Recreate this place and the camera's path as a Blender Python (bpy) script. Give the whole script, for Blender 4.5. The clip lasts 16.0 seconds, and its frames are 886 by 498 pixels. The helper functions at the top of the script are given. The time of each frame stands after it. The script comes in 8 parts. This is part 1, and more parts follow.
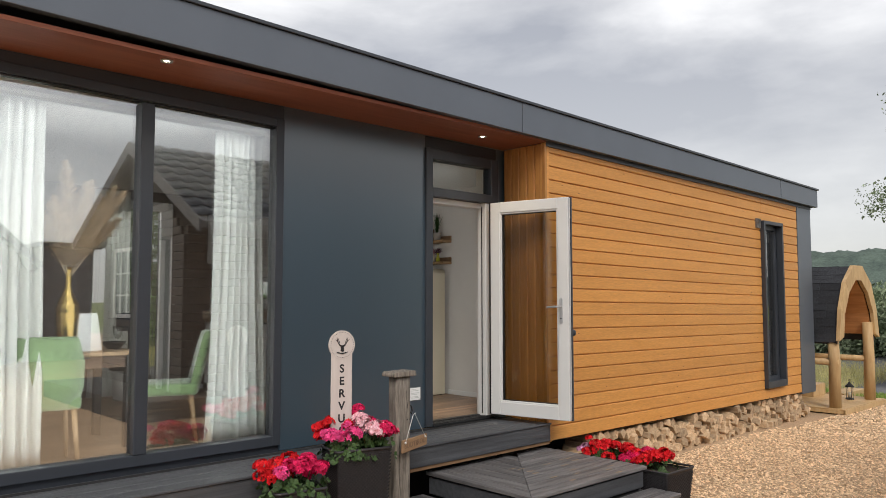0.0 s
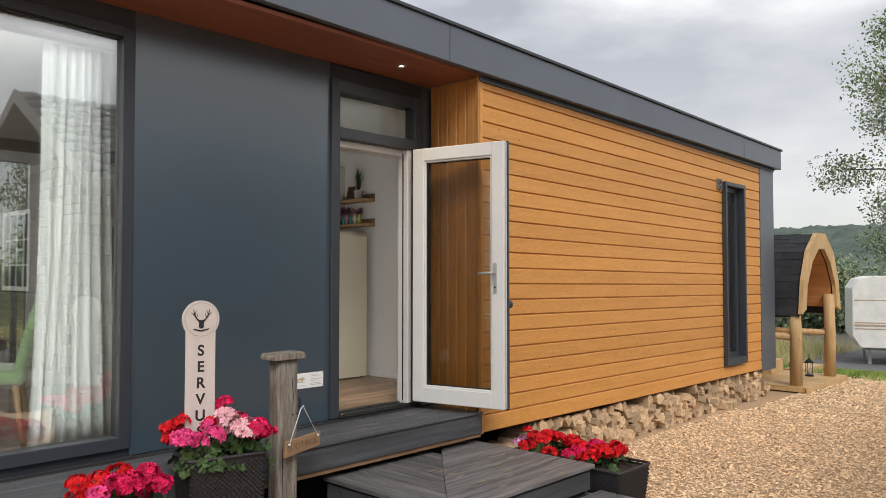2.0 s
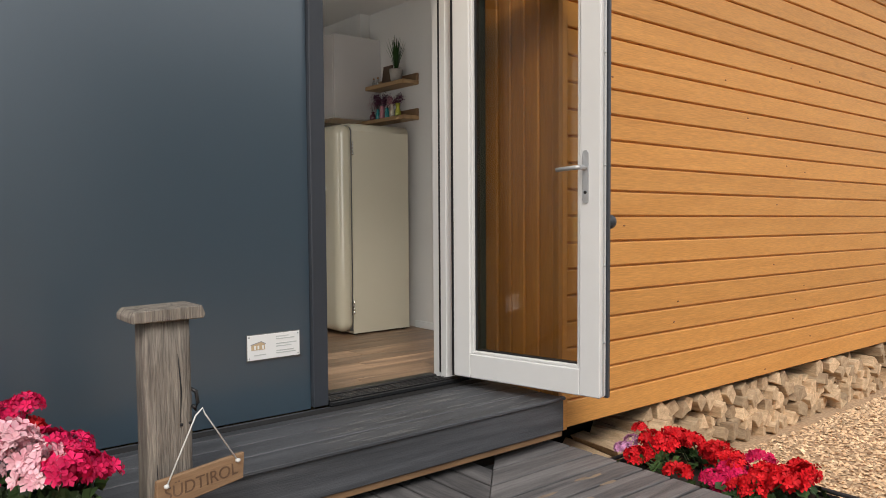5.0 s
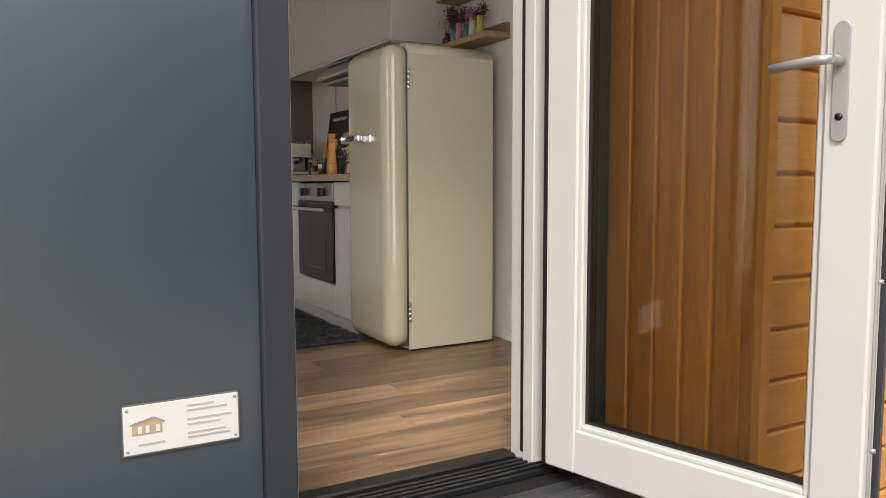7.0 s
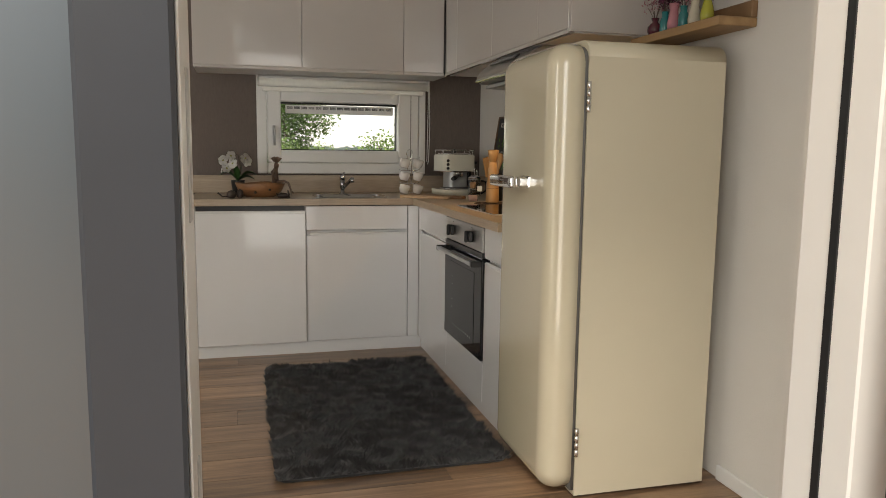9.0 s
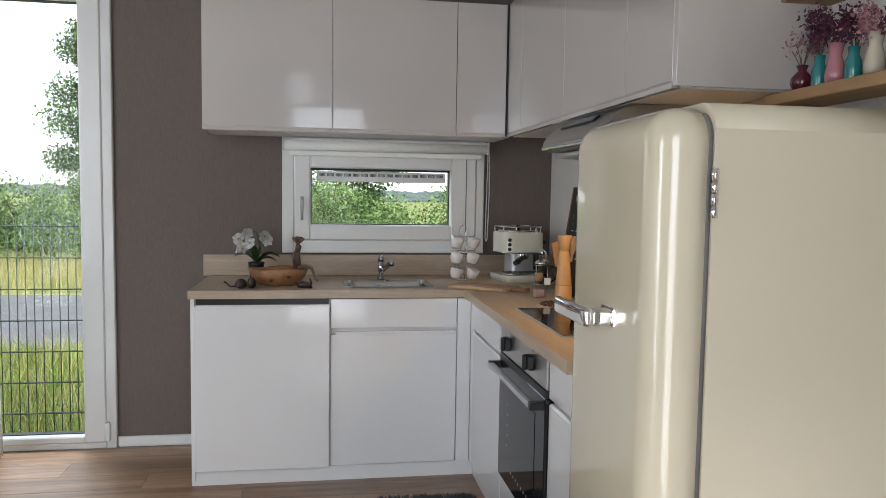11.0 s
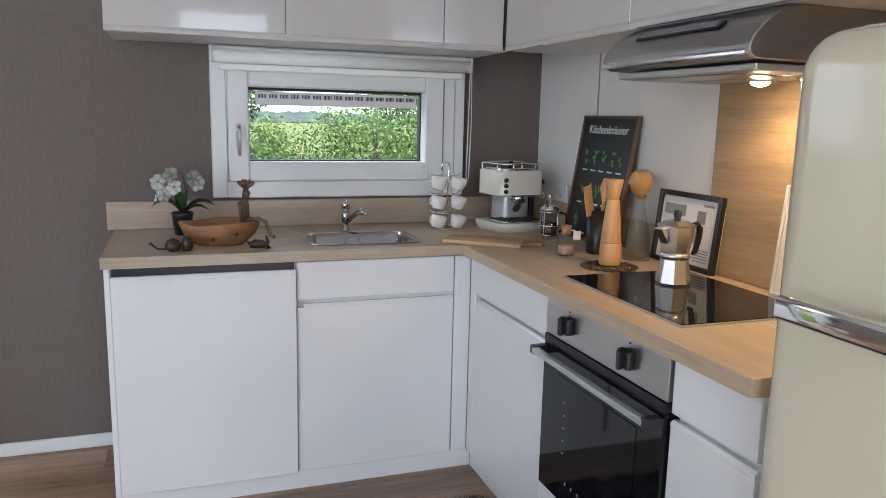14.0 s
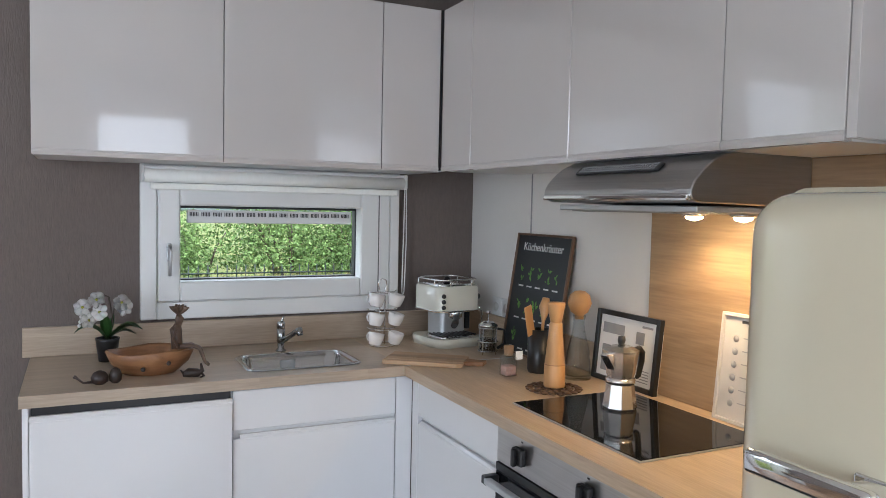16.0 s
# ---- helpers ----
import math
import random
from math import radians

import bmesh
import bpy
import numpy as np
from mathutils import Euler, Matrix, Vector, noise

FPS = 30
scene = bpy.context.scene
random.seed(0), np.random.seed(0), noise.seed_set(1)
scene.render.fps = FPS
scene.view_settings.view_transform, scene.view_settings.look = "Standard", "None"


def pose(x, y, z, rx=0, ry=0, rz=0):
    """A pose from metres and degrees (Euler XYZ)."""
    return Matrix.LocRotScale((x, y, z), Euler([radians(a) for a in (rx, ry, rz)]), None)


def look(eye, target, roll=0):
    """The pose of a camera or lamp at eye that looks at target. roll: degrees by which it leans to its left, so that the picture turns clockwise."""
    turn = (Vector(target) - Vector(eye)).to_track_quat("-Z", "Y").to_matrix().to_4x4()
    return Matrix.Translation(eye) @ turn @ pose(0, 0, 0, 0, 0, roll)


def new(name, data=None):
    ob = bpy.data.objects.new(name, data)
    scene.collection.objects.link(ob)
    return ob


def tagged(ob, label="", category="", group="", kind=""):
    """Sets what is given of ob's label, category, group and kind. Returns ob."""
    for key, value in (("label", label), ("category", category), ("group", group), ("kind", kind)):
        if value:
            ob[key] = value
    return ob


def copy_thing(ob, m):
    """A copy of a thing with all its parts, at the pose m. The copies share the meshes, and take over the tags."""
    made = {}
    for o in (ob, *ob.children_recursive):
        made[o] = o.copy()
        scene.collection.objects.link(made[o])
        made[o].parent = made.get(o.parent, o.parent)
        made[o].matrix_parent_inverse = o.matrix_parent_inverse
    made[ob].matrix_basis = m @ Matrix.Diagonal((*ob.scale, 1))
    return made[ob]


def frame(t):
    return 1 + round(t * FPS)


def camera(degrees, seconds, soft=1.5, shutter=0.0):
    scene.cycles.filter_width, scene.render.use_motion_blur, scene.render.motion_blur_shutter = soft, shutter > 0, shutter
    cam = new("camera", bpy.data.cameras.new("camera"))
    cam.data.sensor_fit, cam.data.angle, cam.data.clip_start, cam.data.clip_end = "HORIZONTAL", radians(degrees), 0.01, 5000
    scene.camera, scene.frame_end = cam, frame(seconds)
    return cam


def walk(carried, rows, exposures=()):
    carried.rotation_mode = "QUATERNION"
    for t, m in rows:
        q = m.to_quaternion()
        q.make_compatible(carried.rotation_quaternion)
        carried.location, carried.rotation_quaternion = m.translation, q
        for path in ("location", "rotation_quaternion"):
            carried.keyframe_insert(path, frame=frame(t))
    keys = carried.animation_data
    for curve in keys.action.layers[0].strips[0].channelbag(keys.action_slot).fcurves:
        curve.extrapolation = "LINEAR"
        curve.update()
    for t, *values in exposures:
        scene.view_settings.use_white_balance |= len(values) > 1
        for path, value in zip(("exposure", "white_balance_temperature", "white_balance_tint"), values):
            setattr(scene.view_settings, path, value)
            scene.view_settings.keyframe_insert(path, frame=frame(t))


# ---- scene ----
cam = camera(61.3, 16.0, 0.75)
PATH = [
    (0, (0.47, 0.254, 1.759), (1.834, 1.71, 1.896), -0.0),
    (0.5, (0.691, 0.379, 1.724), (2.117, 1.775, 1.859), -0.1),
    (1, (0.978, 0.497, 1.704), (2.432, 1.865, 1.825), -0.0),
    (1.5, (1.265, 0.714, 1.685), (2.726, 2.076, 1.786), 0.1),
    (2, (1.557, 0.918, 1.678), (3.011, 2.29, 1.75), 0.0),
    (2.5, (1.874, 1.139, 1.659), (3.305, 2.537, 1.693), -0.0),
    (3, (2.145, 1.411, 1.615), (3.539, 2.845, 1.603), -0.1),
    (3.5, (2.458, 1.668, 1.581), (3.806, 3.144, 1.515), -0.0),
    (3.7, (2.591, 1.769, 1.576), (3.923, 3.259, 1.501), -0.1),
    (6, (3.981, 2.912, 1.435), (5.158, 4.524, 1.316), -0.1),
    (6.5, (4.29, 3.284, 1.414), (5.395, 4.945, 1.273), -0.0),
    (7, (4.558, 3.655, 1.46), (5.556, 5.38, 1.285), -0.2),
    (7.5, (4.71, 4.03, 1.662), (5.637, 5.784, 1.416), 0.3),
    (8, (4.925, 4.305, 1.748), (5.725, 6.121, 1.494), 0.5),
    (8.5, (5.084, 4.544, 1.79), (5.746, 6.41, 1.51), 0.5),
    (9, (5.19, 4.717, 1.788), (5.707, 6.632, 1.528), 0.7),
    (9.5, (5.314, 4.943, 1.81), (5.724, 6.888, 1.586), 1.0),
    (10, (5.399, 5.228, 1.834), (5.734, 7.192, 1.658), 0.8),
    (10.2, (5.427, 5.32, 1.87), (5.74, 7.291, 1.727), 0.8),
    (12.3, (5.538, 5.883, 2.02), (5.896, 7.84, 1.823), 1.9),
    (12.5, (5.484, 5.959, 2.037), (5.87, 7.909, 1.817), 1.8),
    (13, (5.391, 6.112, 2.033), (5.846, 8.041, 1.768), 1.6),
    (13.5, (5.265, 6.301, 1.993), (5.809, 8.201, 1.69), 1.3),
    (14, (5.166, 6.402, 1.977), (5.823, 8.259, 1.631), 1.3),
    (14.5, (5.088, 6.441, 1.981), (5.835, 8.264, 1.633), 1.2),
    (15, (5.067, 6.457, 2.006), (5.883, 8.257, 1.701), 1.3),
    (15.5, (5.062, 6.465, 2.05), (5.929, 8.254, 1.833), 1.3),
    (16, (5.076, 6.462, 2.096), (5.953, 8.256, 1.985), 1.2),
]
walk(cam, [(t, look(eye, target, roll)) for t, eye, target, roll in PATH],
     [(0.0, 0.72, 6500, 10), (3.7, 0.87, 6500, 10), (6.0, 1.0, 6500, 10), (7.0, 1.3, 6700, 10), (8.0, 1.58, 6850, 10), (8.5, 1.53, 6850, 10), (9.0, 1.55, 7150, 10), (9.5, 1.71, 7200, 10), (10.0, 1.96, 6150, 10), (12.5, 2.09, 5900, 10), (14.0, 2.33, 5650, 10), (16.0, 2.38, 5600, 10)])

# ---- world and large lights ----
world = bpy.data.worlds.new("overcast_sky")
scene.world = world
world.use_nodes = True
wn, wl = world.node_tree.nodes, world.node_tree.links
wn.clear()
w_out = wn.new("ShaderNodeOutputWorld")
w_mix = wn.new("ShaderNodeMixShader")
w_mix.inputs[0].default_value = 0.88
w_sky = wn.new("ShaderNodeTexSky")
w_sky.sky_type, w_sky.sun_disc = "NISHITA", False
w_sky.sun_elevation, w_sky.sun_rotation = radians(48), radians(215)
w_b1 = wn.new("ShaderNodeBackground")
w_b1.inputs[1].default_value = 0.1
w_b2 = wn.new("ShaderNodeBackground")
w_b2.inputs[1].default_value = 0.88
w_tc = wn.new("ShaderNodeTexCoord")
w_map = wn.new("ShaderNodeMapping")
w_map.inputs["Scale"].default_value = (1.0, 1.0, 2.7)
w_n1 = wn.new("ShaderNodeTexNoise")
w_n1.inputs["Scale"].default_value, w_n1.inputs["Detail"].default_value, w_n1.inputs["Roughness"].default_value = 2.6, 9, 0.52
w_n1.inputs["Distortion"].default_value = 0.15
w_ramp = wn.new("ShaderNodeValToRGB")
w_ramp.color_ramp.elements[0].position, w_ramp.color_ramp.elements[0].color = 0.36, (0.33, 0.335, 0.36, 1)
w_ramp.color_ramp.elements[1].position, w_ramp.color_ramp.elements[1].color = 0.70, (0.84, 0.83, 0.82, 1)
w_mid = w_ramp.color_ramp.elements.new(0.5)
w_mid.color = (0.50, 0.50, 0.51, 1)
w_sep = wn.new("ShaderNodeSeparateXYZ")
w_hor = wn.new("ShaderNodeMapRange")
w_hor.inputs["From Min"].default_value, w_hor.inputs["From Max"].default_value = 0.0, 0.34
w_hor.inputs["To Min"].default_value, w_hor.inputs["To Max"].default_value = 0.85, 0.0
w_hmix = wn.new("ShaderNodeMix")
w_hmix.data_type = "RGBA"
w_hmix.inputs[7].default_value = (0.53, 0.52, 0.505, 1)
wl.new(w_tc.outputs["Generated"], w_map.inputs[0])
wl.new(w_map.outputs[0], w_n1.inputs["Vector"])
wl.new(w_n1.outputs[0], w_ramp.inputs[0])
wl.new(w_tc.outputs["Generated"], w_sep.inputs[0])
wl.new(w_sep.outputs[2], w_hor.inputs[0])
wl.new(w_hor.outputs[0], w_hmix.inputs[0])
wl.new(w_ramp.outputs[0], w_hmix.inputs[6])
wl.new(w_hmix.outputs[2], w_b2.inputs[0])
wl.new(w_sky.outputs[0], w_b1.inputs[0])
wl.new(w_b1.outputs[0], w_mix.inputs[1])
wl.new(w_b2.outputs[0], w_mix.inputs[2])
wl.new(w_mix.outputs[0], w_out.inputs[0])

sun = new("sun", bpy.data.lights.new("sun", "SUN"))
sun.data.energy, sun.data.angle, sun.data.color = 1.3, radians(25), (1.0, 0.95, 0.88)
sun.matrix_world = look((-6, -9, 14), (2, 3, 0))


def area_lamp(name, m, sx, sy, watts, col):
    ob = new(name, bpy.data.lights.new(name, "AREA"))
    ob.data.shape, ob.data.size, ob.data.size_y, ob.data.energy, ob.data.color = "RECTANGLE", sx, sy, watts, col
    ob.matrix_world = m
    return ob


# added area lamps that boost the sky light through the front glazing
area_lamp("window_fill_light", look((2.4, 5.62, 1.9), (2.4, 9.0, 1.75)), 2.1, 2.3, 28, (0.95, 0.98, 1.0))
area_lamp("window_fill_light", look((0.4, 5.62, 1.9), (0.4, 9.0, 1.75)), 1.7, 2.3, 16, (0.95, 0.98, 1.0))

# added lamp in the open doorway, on top of the sky's own light
area_lamp("doorway_fill_light", look((5.545, 5.612, 1.78), (5.62, 9.0, 1.75)), 0.66, 1.95, 3.4, (0.95, 0.98, 1.0))


# unseen lamp added outside, boosting sky light through the glass door at the back
area_lamp("window_fill_light", look((3.98, 10.30, 3.30), (3.98, 8.7, 0.62)), 0.9, 0.9, 30, (0.97, 0.99, 1.0))


def spot_lamp(name, at, to, watts, col, deg, r=0.02):
    ob = new(name, bpy.data.lights.new(name, "SPOT"))
    ob.data.energy, ob.data.color, ob.data.spot_size, ob.data.spot_blend, ob.data.shadow_soft_size = watts, col, radians(deg), 0.6, r
    ob.matrix_world = look(at, to)
    return ob


# hood bulbs and soffit spots
for hy in (8.01, 7.84):
    spot_lamp("hood_bulb_light", (6.60, hy, 2.066), (6.64, hy, 1.0), 1.0, (1.0, 0.62, 0.28), 150)
for sx_, sy_ in ((2.40, 4.92), (5.50, 5.08)):
    spot_lamp("soffit_light", (sx_, sy_, 3.245), (sx_, sy_, 0), 5, (1.0, 0.82, 0.55), 120)


# ---- materials ----
def mat(name, a, b=None, rough=0.5, metal=0.0, scale=4.0, stretch=(1, 1, 1), lo=0.35, hi=0.65, detail=6, bump=0.0, bscale=60.0,
        bstretch=None, coat=0.0, rvar=0.0, rand=0.0, island=0.0, kind="noise", spec=0.5, sheen=0.0, sub=0.0, dist=0.0, fine=0.0, ior=1.5):
    m = bpy.data.materials.new(name)
    m.use_nodes = True
    n, l = m.node_tree.nodes, m.node_tree.links
    p = n["Principled BSDF"]
    b = b or tuple(c * 0.8 for c in a)
    p.inputs["Metallic"].default_value = metal
    p.inputs["IOR"].default_value = ior
    p.inputs["Roughness"].default_value = rough
    p.inputs["Coat Weight"].default_value = coat
    p.inputs["Coat Roughness"].default_value = 0.04
    p.inputs["Specular IOR Level"].default_value = spec
    p.inputs["Sheen Weight"].default_value = sheen
    if sub:
        p.inputs["Subsurface Weight"].default_value = sub
    tc = n.new("ShaderNodeTexCoord")
    oi = n.new("ShaderNodeObjectInfo")
    mul = n.new("ShaderNodeMath")
    mul.operation, mul.inputs[1].default_value = "MULTIPLY", 23.0
    add = n.new("ShaderNodeVectorMath")
    l.new(oi.outputs["Random"], mul.inputs[0])
    l.new(tc.outputs["Object"], add.inputs[0])
    l.new(mul.outputs[0], add.inputs[1])
    mp = n.new("ShaderNodeMapping")
    mp.inputs["Scale"].default_value = stretch
    l.new(add.outputs[0], mp.inputs[0])
    tx = n.new("ShaderNodeTexNoise")
    tx.inputs["Scale"].default_value, tx.inputs["Detail"].default_value, tx.inputs["Distortion"].default_value = scale, detail, dist
    tx.inputs["Roughness"].default_value = 0.6
    l.new(mp.outputs[0], tx.inputs["Vector"])
    rp = n.new("ShaderNodeValToRGB")
    rp.color_ramp.elements[0].position, rp.color_ramp.elements[0].color = lo, (*b, 1)
    rp.color_ramp.elements[1].position, rp.color_ramp.elements[1].color = hi, (*a, 1)
    l.new(tx.outputs[0], rp.inputs[0])
    colour = rp.outputs[0]
    if fine:
        fx = n.new("ShaderNodeTexNoise")
        fx.inputs["Scale"].default_value, fx.inputs["Detail"].default_value = scale * 9, 3
        l.new(mp.outputs[0], fx.inputs["Vector"])
        fr = n.new("ShaderNodeMapRange")
        fr.inputs["From Min"].default_value, fr.inputs["From Max"].default_value = 0.3, 0.7
        fr.inputs["To Min"].default_value, fr.inputs["To Max"].default_value = 1 - fine, 1 + fine * 0.6
        l.new(fx.outputs[0], fr.inputs[0])
        hs0 = n.new("ShaderNodeHueSaturation")
        l.new(fr.outputs[0], hs0.inputs["Value"])
        l.new(colour, hs0.inputs["Color"])
        colour = hs0.outputs[0]
    if rand or island:
        hs = n.new("ShaderNodeHueSaturation")
        mr = n.new("ShaderNodeMapRange")
        amount = rand or island
        mr.inputs["To Min"].default_value, mr.inputs["To Max"].default_value = 1 - amount, 1 + amount
        if island:
            geo = n.new("ShaderNodeNewGeometry")
            l.new(geo.outputs["Random Per Island"], mr.inputs[0])
        else:
            l.new(oi.outputs["Random"], mr.inputs[0])
        l.new(mr.outputs[0], hs.inputs["Value"])
        l.new(colour, hs.inputs["Color"])
        colour = hs.outputs[0]
    l.new(colour, p.inputs["Base Color"])
    if rvar:
        rr = n.new("ShaderNodeMapRange")
        rr.inputs["To Min"].default_value, rr.inputs["To Max"].default_value = max(0.02, rough - rvar), min(1, rough + rvar)
        l.new(tx.outputs[0], rr.inputs[0])
        l.new(rr.outputs[0], p.inputs["Roughness"])
    if bump:
        mp2 = n.new("ShaderNodeMapping")
        mp2.inputs["Scale"].default_value = bstretch or stretch
        l.new(add.outputs[0], mp2.inputs[0])
        bt = n.new("ShaderNodeTexNoise")
        bt.inputs["Scale"].default_value, bt.inputs["Detail"].default_value = bscale, 4
        l.new(mp2.outputs[0], bt.inputs["Vector"])
        bp = n.new("ShaderNodeBump")
        bp.inputs["Strength"].default_value, bp.inputs["Distance"].default_value = bump, 0.01
        l.new(bt.outputs[0], bp.inputs["Height"])
        l.new(bp.outputs[0], p.inputs["Normal"])
    return m


def glow(name, col, strength):
    m = bpy.data.materials.new(name)
    m.use_nodes = True
    p = m.node_tree.nodes["Principled BSDF"]
    p.inputs["Base Color"].default_value = (*col, 1)
    p.inputs["Emission Color"].default_value = (*col, 1)
    p.inputs["Emission Strength"].default_value = strength
    return m


def pane_glass(name, tint=(1, 1, 1), base=0.04, rough=0.0):
    m = bpy.data.materials.new(name)
    m.use_nodes = True
    n, l = m.node_tree.nodes, m.node_tree.links
    n.clear()
    out = n.new("ShaderNodeOutputMaterial")
    mx = n.new("ShaderNodeMixShader")
    tr = n.new("ShaderNodeBsdfTransparent")
    tr.inputs[0].default_value = (*tint, 1)
    gl = n.new("ShaderNodeBsdfGlossy")
    gl.inputs["Roughness"].default_value = rough
    lw = n.new("ShaderNodeLayerWeight")
    lw.inputs[0].default_value = 0.5
    pw = n.new("ShaderNodeMath")
    pw.operation, pw.inputs[1].default_value = "POWER", 5.0
    fr = n.new("ShaderNodeMath")
    fr.operation, fr.inputs[1].default_value, fr.inputs[2].default_value = "MULTIPLY_ADD", 1.0 - base, base
    l.new(lw.outputs["Facing"], pw.inputs[0])
    l.new(pw.outputs[0], fr.inputs[0])
    l.new(fr.outputs[0], mx.inputs[0])
    l.new(tr.outputs[0], mx.inputs[1])
    l.new(gl.outputs[0], mx.inputs[2])
    l.new(mx.outputs[0], out.inputs[0])
    return m


M = {}
M["panel"] = mat("anthracite_panel", (0.034, 0.062, 0.088), (0.030, 0.057, 0.081), rough=0.30, scale=1.2, spec=1.0, ior=1.80)
M["alu"] = mat("anthracite_aluminium", (0.042, 0.048, 0.060), (0.036, 0.042, 0.052), rough=0.38, scale=3, bump=0.02, bscale=400)
M["fascia"] = mat("grey_fascia_metal", (0.135, 0.155, 0.185), (0.12, 0.138, 0.165), rough=0.38, metal=0.3, scale=0.9, rvar=0.06)
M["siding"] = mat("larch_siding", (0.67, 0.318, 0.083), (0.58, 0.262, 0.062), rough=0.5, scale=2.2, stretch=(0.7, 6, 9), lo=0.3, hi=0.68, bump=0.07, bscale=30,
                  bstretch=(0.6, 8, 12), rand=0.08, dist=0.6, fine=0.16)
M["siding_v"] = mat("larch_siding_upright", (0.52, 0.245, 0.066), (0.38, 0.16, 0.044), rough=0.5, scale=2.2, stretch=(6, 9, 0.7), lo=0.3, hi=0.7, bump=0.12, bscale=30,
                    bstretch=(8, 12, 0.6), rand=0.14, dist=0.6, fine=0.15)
M["knot"] = mat("wood_knot", (0.26, 0.10, 0.03), (0.15, 0.06, 0.02), rough=0.6, scale=40)
M["soffit"] = mat("brown_soffit", (0.30, 0.095, 0.048), (0.22, 0.068, 0.034), rough=0.55, scale=1.8, stretch=(0.6, 7, 7), bump=0.08, bscale=25, dist=0.5)
M["deck"] = mat("grey_composite_deck", (0.090, 0.094, 0.104), (0.046, 0.049, 0.055), rough=0.5, scale=3, stretch=(0.4, 9, 9), bump=0.25, bscale=22, bstretch=(0.6, 16, 16), rand=0.08, rvar=0.12, fine=0.12)
M["step"] = mat("weathered_step_boards", (0.190, 0.180, 0.178), (0.070, 0.068, 0.071), rough=0.6, scale=2.5, stretch=(0.5, 8, 8), bump=0.35, bscale=20, bstretch=(0.8, 16, 16), rand=0.16, dist=0.8, fine=0.18)
M["step_y"] = mat("weathered_step_boards_across", (0.172, 0.164, 0.163), (0.064, 0.062, 0.065), rough=0.6, scale=2.5, stretch=(8, 0.5, 8), bump=0.35, bscale=20, bstretch=(16, 0.8, 16), rand=0.16, dist=0.8, fine=0.18)
M["wear"] = mat("bare_worn_wood", (0.30, 0.22, 0.15), (0.20, 0.15, 0.11), rough=0.7, scale=12)
M["streak"] = mat("scuffed_deck_board", (0.19, 0.185, 0.18), (0.13, 0.13, 0.13), rough=0.6, scale=30)
# near-black; also stands in for shade under the house and between step boards
M["dark"] = mat("dark_parts_and_shade", (0.012, 0.012, 0.013), rough=0.8)
M["rubber"] = mat("black_rubber", (0.012, 0.013, 0.015), rough=0.5, scale=30)
M["pvc"] = mat("white_upvc", (0.71, 0.71, 0.70), (0.68, 0.68, 0.67), rough=0.3, scale=3, rvar=0.05)
M["white"] = mat("white_wall", (0.72, 0.70, 0.67), (0.68, 0.66, 0.63), rough=0.75, scale=1.3, bump=0.12, bscale=180)
M["ceil"] = mat("ceiling_white", (0.74, 0.72, 0.69), (0.70, 0.68, 0.65), rough=0.8, scale=1.0, bump=0.05, bscale=120)
M["taupe"] = mat("taupe_woven_wallpaper", (0.150, 0.121, 0.106), (0.132, 0.107, 0.095), rough=0.8, scale=90, stretch=(1, 1, 0.3), bump=0.2, bscale=150, bstretch=(1.5, 1.5, 0.25), fine=0.08)
M["skirt"] = mat("white_skirting", (0.76, 0.76, 0.75), rough=0.4, b=(0.72, 0.72, 0.71))
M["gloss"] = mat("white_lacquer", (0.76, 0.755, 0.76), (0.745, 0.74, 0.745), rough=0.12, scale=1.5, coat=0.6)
# same white lacquer, darkened: the dim room it mirrors is put into the colour
M["gloss_dimmed"] = mat("white_lacquer_dimmed", (0.55, 0.52, 0.50), (0.54, 0.51, 0.49), rough=0.10, scale=1.5, coat=0.8)
M["carcass"] = mat("white_melamine", (0.70, 0.70, 0.70), rough=0.45, b=(0.67, 0.67, 0.67))
M["worktop"] = mat("pale_ash_worktop", (0.49, 0.395, 0.30), (0.37, 0.29, 0.215), rough=0.33, scale=2.0, stretch=(0.7, 10, 10), lo=0.3, hi=0.7, bump=0.05, bscale=40, dist=0.7, fine=0.12)
M["worktop_y"] = mat("pale_ash_worktop_across", (0.53, 0.41, 0.285), (0.42, 0.31, 0.205), rough=0.33, scale=2.0, stretch=(10, 0.7, 10), lo=0.3, hi=0.7, bump=0.05, bscale=40, dist=0.7, fine=0.12)
M["splash_y"] = mat("ash_splash_panel", (0.37, 0.255, 0.150), (0.25, 0.165, 0.092), rough=0.45, scale=1.6, stretch=(10, 0.6, 9), lo=0.3, hi=0.7, dist=0.8, fine=0.12)
M["plank"] = mat("brown_vinyl_plank", (0.47, 0.295, 0.175), (0.125, 0.070, 0.042), rough=0.36, scale=1.7, stretch=(0.75, 9, 9), lo=0.28, hi=0.74, bump=0.06, bscale=40, bstretch=(0.8, 12, 12), rand=0.34, dist=1.2, rvar=0.06, spec=0.7, fine=0.16)
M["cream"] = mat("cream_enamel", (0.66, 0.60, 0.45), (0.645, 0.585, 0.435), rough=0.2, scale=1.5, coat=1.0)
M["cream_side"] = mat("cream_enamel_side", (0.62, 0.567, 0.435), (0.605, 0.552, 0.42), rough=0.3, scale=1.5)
M["chrome"] = mat("chrome", (0.80, 0.80, 0.80), (0.78, 0.78, 0.78), rough=0.08, metal=1.0)
M["steel"] = mat("brushed_steel", (0.46, 0.45, 0.44), (0.40, 0.39, 0.38), rough=0.3, metal=1.0, scale=6, stretch=(1, 0.4, 30), rvar=0.06)
